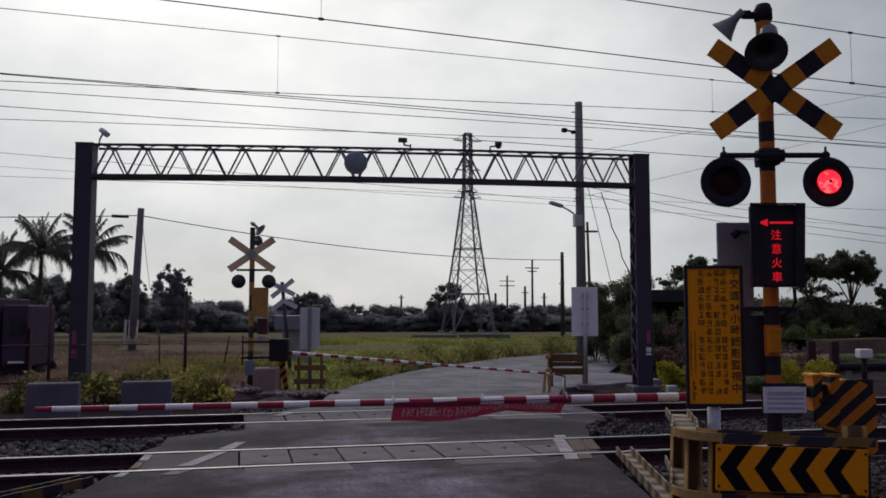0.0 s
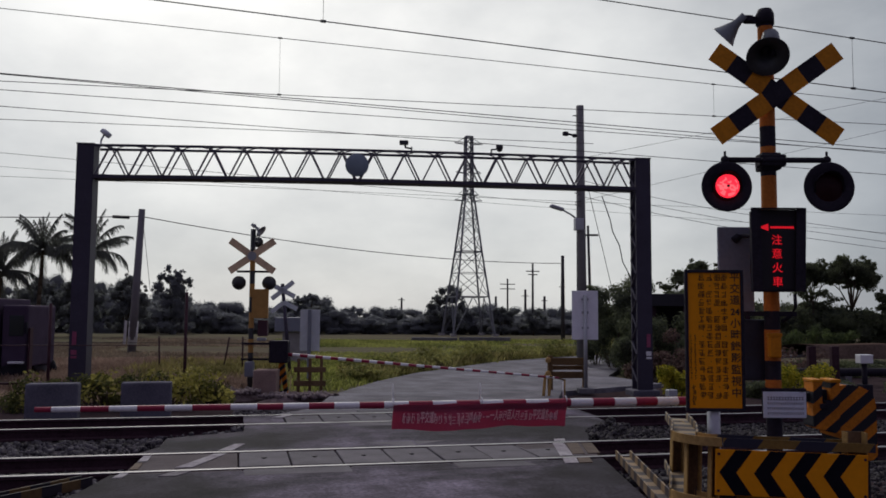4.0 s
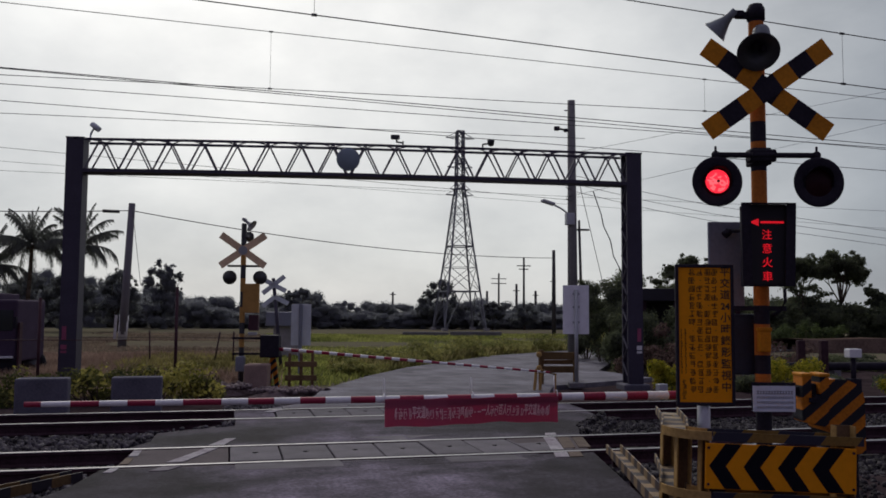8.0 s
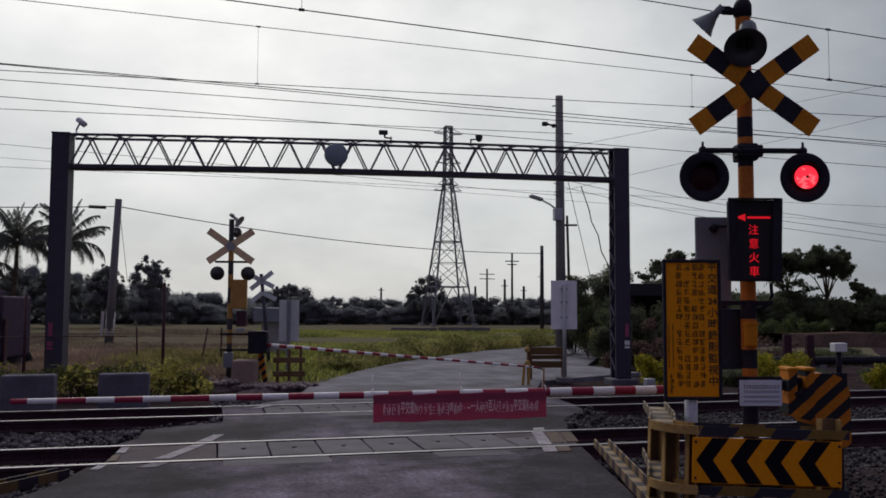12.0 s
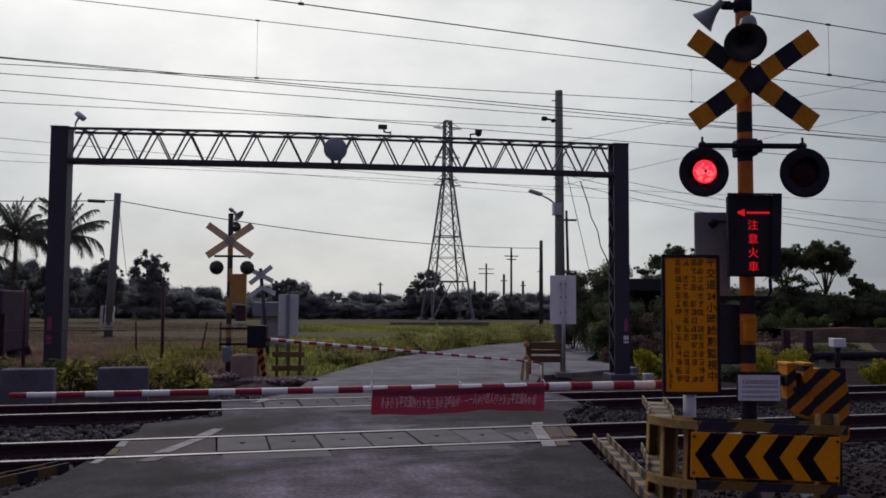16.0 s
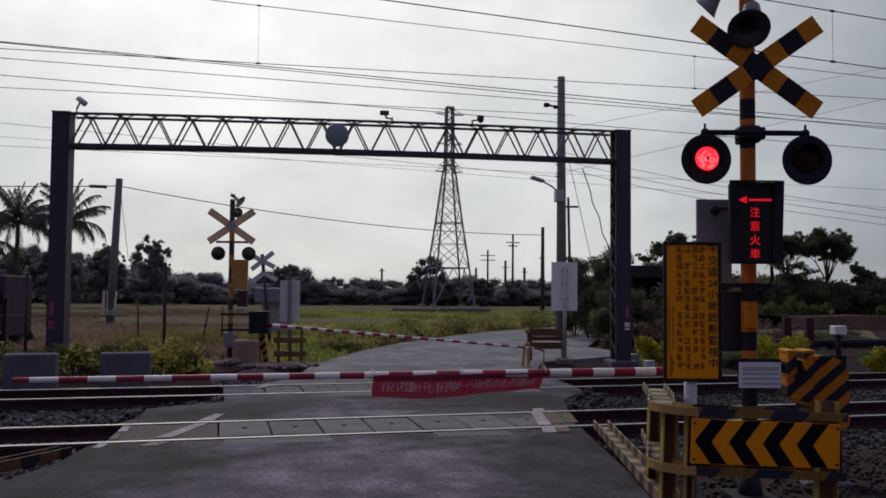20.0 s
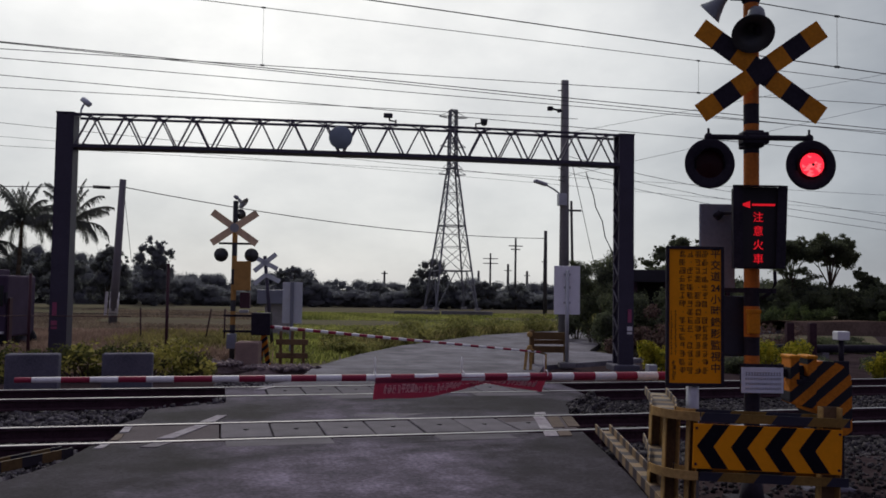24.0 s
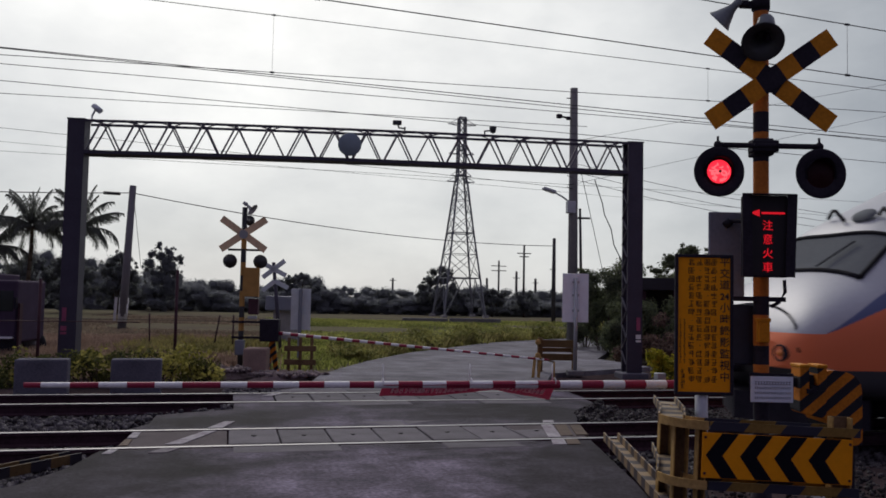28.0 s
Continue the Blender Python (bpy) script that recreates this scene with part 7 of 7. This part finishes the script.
shaped_tree(26.0, 44.0, [(-0.02, 0, 4.8, 0.88, 0.52), (-0.9, 0, 4.63, 0.77, 0.52), (-1.78, 0, 4.24, 0.55, 0.46), (0.86, 0, 4.52, 0.77, 0.57), (-1.45, 0, 3.84, 0.88, 0.57), (-2.55, 0, 3.5, 0.66, 0.4), (-0.35, 0, 3.84, 1.21, 0.8), (0.97, 0, 3.62, 0.88, 0.69), (-2.22, 0, 2.94, 0.99, 0.69), (-0.13, 0, 2.82, 1.43, 0.92), (-1.01, 0, 1.69, 1.65, 0.92), (0.75, 0, 1.69, 1.21, 0.92)],
            9500, 0.075, "dark bushy tree standing behind the shed", 0.8, seed=31)


def bush(x, y, w, h, n, size, mat, label, seed, d=None):
    rng = np.random.default_rng(seed)
    cs, rs = [], []
    for k in range(14):
        cs.append((rng.uniform(-0.5, 0.5) * w * 0.75, rng.uniform(-0.5, 0.5) * (d or w) * 0.75, h * rng.uniform(0.1, 0.85)))
        s = w * rng.uniform(0.14, 0.24)
        rs.append((s, s, min(s, h * 0.24)))
    b = thing("bush", pose(x, y, -0.3), label, "bush", "bushes")
    bm = bm_()
    for c in cs[:8]:
        add_rod(bm, (c[0] * 0.15, c[1] * 0.15, 0), c, 0.018, 0.006, seg=5)
    part("stem", bm, M["bark"], b)
    ob = new("leaves", foliage("leaves", cs, rs, n, size, M[mat], 0.3))
    ob.parent = b


bush(8.15, 15.1, 0.75, 0.95, 2600, 0.035, "leaf_bright", "yellow-green shrub beside the far track", 21)
for i, (x, y, w, h) in enumerate(((27.4, 38.6, 1.8, 1.35), (28.7, 38.2, 1.9, 1.45), (30.0, 38.4, 1.7, 1.2), (34.6, 38.0, 1.6, 1.0))):
    bush(x, y, w, h, 3200, 0.06, "leaf_thicket", "green thicket before the dark woods", 140 + i)
bush(10.75, 14.7, 1.1, 0.95, 3000, 0.035, "leaf_bright", "yellow-green shrub beside the far track", 22)
bush(13.0, 14.5, 0.7, 0.75, 1600, 0.035, "leaf_bright", "yellow-green shrub beside the far track", 23)
for i, (x, y, w, h) in enumerate(((12.6, 28.9, 1.5, 3.3), (13.7, 30.0, 1.7, 3.7), (15.2, 30.5, 1.8, 3.2), (17.6, 31.0, 2.4, 3.4), (12.2, 24.4, 1.6, 1.9), (13.6, 24.0, 1.8, 2.0), (15.3, 23.6, 2.0, 1.9), (19.6, 30.5, 2.6, 2.9), (17.0, 23.2, 2.2, 0.6), (18.8, 23.0, 2.2, 0.42), (20.6, 24.5, 2.4, 0.42), (11.2, 23.4, 1.3, 1.3), (12.3, 26.8, 1.7, 3.2), (13.0, 26.4, 1.6, 2.9), (12.6, 25.4, 1.6, 2.3), (14.0, 28.2, 1.8, 3.5))):
    bush(x, y, w, h, 5500, 0.05, "leaf_tree", "dense dark green roadside bush", 30 + i)
for i, (x, y, w, h) in enumerate(((11.3, 22.0, 1.5, 0.85), (12.4, 21.6, 1.7, 1.0), (13.6, 21.3, 1.8, 1.1), (14.9, 21.0, 1.8, 0.95), (12.9, 22.6, 1.6, 1.5))):
    bush(x, y, w, h, 2200, 0.05, "leaf_dry", "dry brown undergrowth below the bushes", 110 + i)
for i, (x, y, w, h) in enumerate(((10.0, 17.6, 1.3, 0.5), (11.4, 17.2, 1.3, 0.4), (13.2, 17.0, 1.4, 0.4), (15.4, 16.8, 1.5, 0.4))):
    bush(x, y, w, h, 1500, 0.05, "leaf_tree", "low dark scrub beside the far track", 90 + i)
for i, (x, y, w, h) in enumerate(((-3.6, 17.3, 1.5, 0.62), (-2.5, 17.2, 1.4, 0.66), (-1.5, 17.3, 1.4, 0.68), (-0.7, 17.6, 1.3, 0.7))):
    bush(x, y, w, h, 1900, 0.04, "leaf_hedge", "low dark hedge with yellow flowers", 50 + i)
    bush(x + 0.2, y - 0.1, w * 0.85, h * 1.18, (220, 330, 420, 560)[i], 0.055, "leaf_flower", "yellow flowering shoots in the hedge", 70 + i)


def grass(name, n, area, height, mat, label, z=-0.3, width=1.0, bend=1.1):
    """Upright blades over an area given by a function that returns x, y."""
    x, y = area(n)
    n = len(x)
    h = height * RNG.uniform(0.45, 1.25, n)
    a = RNG.uniform(0, 2 * np.pi, n)
    lean = RNG.uniform(0.1, bend, n) * h
    w = (0.012 + 0.018 * RNG.uniform(0, 1, n)) * width
    dx, dy = np.cos(a), np.sin(a)
    p = np.stack([x, y, np.full(n, z)], -1)
    side = np.stack([-dy, dx, np.zeros(n)], -1) * w[:, None]
    out = np.stack([dx * lean, dy * lean, h], -1)
    mid = p + out * np.array([0.35, 0.35, 0.6])
    verts = np.stack([p - side, p + side, mid + side * 0.8, p + out, mid - side * 0.8], 1).reshape(-1, 3)
    faces = np.arange(n * 5).reshape(-1, 5)
    ob = new(name, mesh_arrays(name, verts, faces, M[mat]))
    return tagged(ob, label, "grass", kind="stuff")


def band(x0, x1, y0, y1, keep=None):
    def pick(n):
        x, y = RNG.uniform(x0, x1, n), RNG.uniform(y0, y1, n)
        if keep is None:
            return x, y
        ok = keep(x, y)
        return x[ok], y[ok]
    return pick


ROAD_LEFT = lambda y: np.interp(y, [13, 18.4, 22.1, 25.3, 31.4, 34.6, 39.5, 47], [0.5, 1.9, 3.5, 5.2, 9.7, 13.4, 22, 45])
off_plinth = lambda x, y: (x < -0.5) | (y > 20.6)
grass("dry_grass", 60000, band(-11, 1.0, 18.4, 34, lambda x, y: (x < ROAD_LEFT(y) - 0.4) & off_plinth(x, y)), 0.2, "grass_dry", "short dry brown grass beyond the hedge")
grass("green_weeds", 9000, band(-7, 1.2, 18.4, 26, lambda x, y: (x < ROAD_LEFT(y) - 0.4) & off_plinth(x, y) & (np.sin(x * 1.7 + y * 0.9) + np.sin(x * 0.6 - y * 1.3) > 1.0)), 0.26, "grass_weeds", "patches of green weeds in the dry grass", width=0.6)
grass("green_grass", 52000, band(0.5, 24, 20.6, 44, lambda x, y: (x < ROAD_LEFT(y) - 0.3) & (x > ROAD_LEFT(y) - 9)), 0.15, "grass_green", "short green grass along the far road")
grass("fallow_grass", 40000, band(-18, 3, 33, 66, lambda x, y: (x < 1.2 + 0.05 * (y - 26)) & (np.sin(x * 0.4 + y * 0.25) + np.sin(x * 0.17 - y * 0.3) > -0.5)), 0.13, "grass_fallow", "dull tan and olive fallow grass towards the woods")
grass("tall_weeds", 30000, band(3, 20, 24, 40, lambda x, y: (x < ROAD_LEFT(y) - 0.3) & (x > ROAD_LEFT(y) - 1.6 - 0.8 * np.sin(y * 0.8))), 0.42, "grass_weeds", "taller yellowish weeds lining the far road", width=0.45, bend=0.7)
def tufts(x0, x1, y0, y1, count, spread):
    """Blades gathered in tufts over a rectangle."""
    def pick(m):
        cx, cy = RNG.uniform(x0, x1, count), RNG.uniform(y0, y1, count)
        k = RNG.integers(0, count, m)
        x, y = cx[k] + RNG.normal(0, spread, m), cy[k] + RNG.normal(0, spread, m)
        ok = off_plinth(x, y) & (x < ROAD_LEFT(y) - 0.35)
        return x[ok], y[ok]
    return pick


grass("tall_dry_grass", 52000, tufts(-9, 0.6, 20.2, 31, 420, 0.3), 0.34, "grass_dry", "tall dry brown grass tufts behind the hedge", width=0.28, bend=0.6)
grass("tall_weed_tufts", 9000, tufts(-2.4, 0.8, 21.5, 29, 36, 0.28), 0.42, "grass_weeds", "tall yellow-green weed tufts among the dry grass", width=0.26, bend=0.6)
grass("weed_clump", 2600, lambda n: (RNG.normal(-0.5, 0.4, n), RNG.normal(23.4, 0.4, n)), 0.4, "grass_weeds", "clump of green weeds behind the far signal", width=0.4, bend=1.0)
grass("field_grass", 90000, band(-2, 40, 28, 64, lambda x, y: (x < ROAD_LEFT(y) - 1) & (x > 0.9 + 0.05 * (y - 26)) & (np.sin(x * 0.35 + y * 0.2) + np.sin(x * 0.13 - y * 0.33) > -0.9)), 0.13, "grass_green", "green field grass towards the woods")


for i in range(26):
    y = 23.5 + 0.75 * i
    x = float(ROAD_LEFT(y)) - 0.7 - 0.9 * ((i * 7) % 5) / 5
    w = 1.0 + 0.35 * ((i * 3) % 4)
    bush(x, y, w, 0.32 + 0.13 * ((i * 5) % 4) + 0.012 * i, 900, 0.05, "leaf_weed", "low clump of green weeds lining the far road", 200 + i)


def field_wall():
    """Low weathered wall across the field in front of the tower, with a gap between its lengths."""
    for x, n, h in ((-1.85, 3.3, 0.2), (1.75, 3.7, 0.24)):
        single("field_wall", add_box(bm_(), (x, 0, 0.05 + h / 2), (n, 0.3, h + 0.1), bevel=0.03), M["dark_concrete"], "low weathered concrete wall across the field", "wall", "field walls", m=pose(15.7, 60, -0.3, 0, 0, -14))


field_wall()


# ---------------------------------------------------------------- the train
def train_paint():
    """White above, a blue line, then orange along the lower side; the band climbs behind the nose."""
    m = material("train_body_paint", (0.43, 0.44, 0.47), 0.45, vary=0.06, scale=1.5, fine=20, bump=0.0)
    nt = m.node_tree
    N, L = nt.nodes.new, nt.links.new
    bsdf = nt.nodes["Principled BSDF"]
    base = bsdf.inputs["Base Color"].links[0].from_socket
    coord, sep = N("ShaderNodeTexCoord"), N("ShaderNodeSeparateXYZ")
    L(coord.outputs["Object"], sep.inputs[0])

    def math_node(op, a, b):
        n = N("ShaderNodeMath")
        n.operation = op
        for k, v in enumerate((a, b)):
            if isinstance(v, (int, float)):
                n.inputs[k].default_value = v
            else:
                L(v, n.inputs[k])
        return n.outputs[0]
    climb = math_node("MINIMUM", math_node("MULTIPLY", math_node("MAXIMUM", math_node("SUBTRACT", sep.outputs["X"], 0.3), 0.0), 0.42), 0.6)
    line = math_node("ADD", climb, 1.17)
    orange = math_node("LESS_THAN", sep.outputs["Z"], line)
    blue = math_node("LESS_THAN", sep.outputs["Z"], math_node("ADD", line, math_node("MINIMUM", math_node("MULTIPLY", climb, 0.5), 0.24)))
    skirt = math_node("LESS_THAN", sep.outputs["Z"], 0.78)
    last = base
    for fac, col in ((blue, (0.1, 0.12, 0.23, 1)), (orange, (0.82, 0.19, 0.07, 1)), (skirt, (0.05, 0.05, 0.055, 1))):
        mix = N("ShaderNodeMix")
        mix.data_type = "RGBA"
        L(fac, mix.inputs["Factor"])
        L(last, mix.inputs["A"])
        mix.inputs["B"].default_value = col
        last = mix.outputs["Result"]
    L(last, bsdf.inputs["Base Color"])
    return m


def train():
    """A power car with a raked nose; x runs back from the tip of the nose."""
    t = thing("express_train", pose(120, 9.26, 0), "white and orange express train with a raked nose", "train")
    top = [(0, 1.08), (0.05, 1.2), (0.15, 1.33), (0.4, 1.58), (0.8, 1.87), (0.95, 1.93), (1.4, 2.4), (1.62, 2.58), (2.2, 2.84), (3.1, 3.25), (4.1, 3.58), (5.2, 3.66), (17.5, 3.66)]
    wide = [(0, 0.9), (0.03, 1.0), (0.08, 1.1), (0.15, 1.18), (0.4, 1.29), (0.95, 1.38), (1.6, 1.42), (3.0, 1.43), (17.5, 1.43)]
    low = [(0, 0.78), (0.03, 0.74), (0.08, 0.68), (0.3, 0.5), (0.9, 0.4), (17.5, 0.4)]

    def lerp(tab, s):
        return float(np.interp(s, [a for a, _ in tab], [b for _, b in tab]))

    def rounding(s):
        """How square the upper half is: round over the nose, boxy along the body."""
        k = min(1.0, max(0.0, (s - 0.3) / 0.5)) * (1 - min(1.0, max(0.0, (s - 1.6) / 2.4)))
        return 0.42 + 0.32 * k, 0.5 + 0.3 * k
    stations = [0, 0.015, 0.03, 0.05, 0.08, 0.15, 0.25, 0.4, 0.6, 0.8, 0.95, 1.1, 1.25, 1.4, 1.5, 1.62, 1.75, 2.0, 2.2, 2.5, 2.8, 3.1, 3.5, 4.0, 4.6, 5.2, 8, 11, 14, 17.5]
    bm = bm_()
    rings = []
    n = 40
    for s in stations:
        zt, zb, hw = lerp(top, s), lerp(low, s), lerp(wide, s)
        ring = []
        for k in range(n):
            a = 2 * math.pi * k / n
            ca, sa = math.cos(a), math.sin(a)
            e = rounding(s)[1] if sa > 0 else 0.22
            y = hw * math.copysign(abs(ca) ** (rounding(s)[0] if sa > 0 else 0.42), ca)
            z = (zt + zb) / 2 + (zt - zb) / 2 * math.copysign(abs(sa) ** e, sa)
            ring.append(bm.verts.new((s, y, z)))
        rings.append(ring)
    for r0, r1 in zip(rings, rings[1:]):
        for k in range(n):
            bm.faces.new((r0[k], r0[(k + 1) % n], r1[(k + 1) % n], r1[k])).smooth = True
    bm.faces.new(rings[0])
    bm.faces.new(list(reversed(rings[-1])))
    bmesh.ops.recalc_face_normals(bm, faces=bm.faces[:])
    body = part("body", bm, train_paint(), t, "smooth white body with an orange and blue band")

    def on_nose(s, y, lift=0.012):
        """A point on the sloping front at distance s back and y aside."""
        zt, zb, hw = lerp(top, s), lerp(low, s), lerp(wide, s)
        p, e = rounding(s)
        ca = min(1.0, abs(y) / hw) ** (1 / p)
        sa = math.sqrt(max(0.0, 1 - ca * ca))
        return Vector((s - lift * 0.8, y, (zt + zb) / 2 + (zt - zb) / 2 * sa ** e + lift))
    def sill(u):
        """Distance back of the windscreen's lower and upper edge at u from one side to the other."""
        return 0.86 + 0.1 * u * u, 1.34 + 0.12 * u * u
    bm = bm_()
    cols = []
    for i in range(15):
        u = -1 + 2 * i / 14
        s0, s1 = sill(u)
        cols.append([bm.verts.new(on_nose(s0 + (s1 - s0) * k / 6, u * 1.0)) for k in range(7)])
    for c0, c1 in zip(cols, cols[1:]):
        for k in range(6):
            bm.faces.new((c0[k], c1[k], c1[k + 1], c0[k + 1])).smooth = True
    bmesh.ops.recalc_face_normals(bm, faces=bm.faces[:])
    part("windscreen", bm, M["glass_grey"], t, "raked grey windscreen pane")
    loop = [on_nose(sill(u)[0], u * 1.0, 0.016) for u in np.linspace(-1, 1, 15)]
    loop += [on_nose(sill(1)[0] + (sill(1)[1] - sill(1)[0]) * k / 6, 1.0, 0.016) for k in range(1, 7)]
    loop += [on_nose(sill(u)[1], u * 1.0, 0.016) for u in np.linspace(1, -1, 15)[1:]]
    loop += [on_nose(sill(-1)[1] - (sill(-1)[1] - sill(-1)[0]) * k / 6, -1.0, 0.016) for k in range(1, 7)]
    part("windscreen_seal", add_tube(bm_(), loop, 0.028, 6), M["rubber"], t)
    for side in (-1, 1):
        at = pose(0.006, side * 0.87, 0.945) @ pose(0, 0, 0, 0, -90, 0) @ Matrix.Diagonal((0.86, 1.12, 1, 1))
        hl = part("headlamp", lathe(bm_(), [(0.0, 0.003), (0.085, 0.003), (0.098, 0.014), (0.108, 0.012), (0.112, -0.02)], at, 28), M["black"], t, "oval dark headlamp recess")
        part("lamp_glass", lathe(bm_(), [(0.0, 0.02), (0.03, 0.016), (0.048, 0.004)], at, 20), M["lamp_amber"], hl)
        part("wiper", add_bar(bm_(), on_nose(0.9, side * 0.35, 0.04), on_nose(1.25, side * 0.6, 0.045), 0.026, 0.02), M["black"], t)
    for y in (-0.75, 0.15):
        bm = add_tube(bm_(), [on_nose(1.54, y - 0.2, 0.03), on_nose(1.6, y - 0.06, 0.12), on_nose(1.68, y + 0.12, 0.1), on_nose(1.64, y + 0.22, 0.03)], 0.024)
        part("handrail", bm, M["rubber"], t)
    part("roof_hatch", lathe(bm_(), [(0.0, 0.02), (0.19, 0.02), (0.2, 0.0)], Matrix.Translation(on_nose(1.62, -0.3, 0.02)) @ pose(0, 0, 0, 0, -45, 0) @ Matrix.Diagonal((0.55, 1.0, 1.0, 1.0)), 20), M["glass_grey"], t)
    seam = [on_nose(0.3 - 0.22 * (k / 10) ** 2, 1.1 * k / 10, 0.006) for k in range(-10, 11)]
    part("hood_seam", add_tube(bm_(), seam, 0.014, 5), M["rubber"], t)
    part("coupler", add_box(add_rod(bm_(), (-0.25, 0, 0.75), (0.4, 0, 0.75), 0.09), (-0.28, 0, 0.75), (0.14, 0.24, 0.22), bevel=0.02), M["black"], t)
    part("snow_plough", add_sheet(bm_(), [(-0.02, 0), (0.6, -1.2), (0.9, -1.2), (0.5, 0), (0.9, 1.2), (0.6, 1.2)], 0.12, 0.45), M["black"], t)
    part("underframe", add_box(bm_(), (9, 0, 0.45), (15.5, 2.3, 0.45), bevel=0.03), M["black"], t)
    for bx in (3.4, 14.2):
        bogie = part("bogie", add_box(bm_(), (bx, 0, 0.46), (3.0, 1.9, 0.24), bevel=0.03), M["rust"], t)
        for wx in (-1.05, 1.05):
            part("wheelset", add_rod(lathe(lathe(bm_(), [(0.0, -0.06), (0.43, -0.06), (0.43, 0.06), (0.0, 0.06)], pose(bx + wx, -0.53, 0.43, 90, 0, 0), 28), [(0.0, -0.06), (0.43, -0.06), (0.43, 0.06), (0.0, 0.06)], pose(bx + wx, 0.53, 0.43, 90, 0, 0), 28), (bx + wx, -0.6, 0.43), (bx + wx, 0.6, 0.43), 0.08), M["rust"], bogie)
    for x in (5.6, 8.4, 11.2, 14.0):
        for y in (-1, 1):
            part("grille", add_box(bm_(), (x, y * 1.425, 2.55), (1.6, 0.03, 0.7), bevel=0.01), M["grey_steel"], t)
    return t


TRAIN = train()

# ---------------------------------------------------------------- what moves
FLASH_START, FLASH_PERIOD, FLASH_ON = 6.2, 1.21, 0.605
# seconds, then how far down the banner hangs at its ends and between them (1: straight down)
BANNER_HANG = [
    (0, .75, .8, .5, .65), (1, .75, .85, .7, .85), (2, 1, 1, .95, 1), (3, 1, 1, .85, 1), (4.2, .9, 1, .9, .95), (5.5, .9, .9, .85, .9),
    (6, 1, .95, .9, .85), (7, .7, .95, .9, .8), (8, 1, 1, .95, 1), (10, 1, 1, .97, 1), (12, 1, 1, 1, 1), (13.5, .97, 1, .93, .97), (15, .95, 1, .9, 1), (17, .97, .95, .9, .95),
    (18, 1, .9, .8, .75), (18.5, .9, .9, .8, .6), (19, .7, .8, .3, .6), (19.5, .25, .55, .65, .8), (20, .85, .95, .8, .7), (20.5, .9, .95, .6, .75),
    (21, .85, .95, .85, .8), (21.5, .85, .9, .85, .9), (22.5, .95, .9, .8, .9), (23.5, .85, .85, .55, .75), (24, .85, .8, .35, .7), (24.5, .3, .6, .5, .75), (25, .8, .95, .8, .8),
    (25.5, .85, .95, .8, .9), (26, .6, .9, .75, .85), (27, .75, .9, .85, .85), (27.5, .8, .8, .45, .75), (28, .5, .5, .3, .7)]


def motions():
    # the train enters at a steady 20.4 m/s on the near track
    walk(TRAIN, [(t, pose(8.02 - 20.4 * (t - 27.9), 9.26, 0)) for t in (0, 0.1, 14, 27, 27.9, 27.9667, 28)])
    # the two lamps take turns: the light element stands before or behind the dark lens
    for k, glow in enumerate(GLOWS):
        rows, n = [], -6
        while True:
            on = FLASH_START + FLASH_PERIOD * n + (FLASH_ON if k else 0.0)
            n += 1
            if on > 28.2:
                break
            rows += [(on - 0.05, -0.03), (on + 0.05, 0.03), (on + FLASH_ON - 0.05, 0.03), (on + FLASH_ON + 0.05, -0.03)]
        inside = [(t, d) for t, d in rows if 0 < t < 28]
        ends = [float(np.interp(t, [r[0] for r in rows], [r[1] for r in rows])) for t in (0, 28)]
        inside = [(0, ends[0])] + inside + [(28, ends[1])]
        walk(glow, [(t, pose(0, -d, 0)) for t, d in inside])
    # the banner swings strip by strip
    for i, strip in enumerate(STRIP_OBJECTS):
        u = (i + 0.5) / STRIPS
        rows = []
        for t, *hang in BANNER_HANG:
            h = float(np.interp(u, [0, 0.34, 0.67, 1], hang))
            rows.append((t, pose(i * BANNER_W / STRIPS, 0, 0, math.degrees(math.acos(min(1.0, h))), 0, 0)))
        walk(strip, rows)


motions()
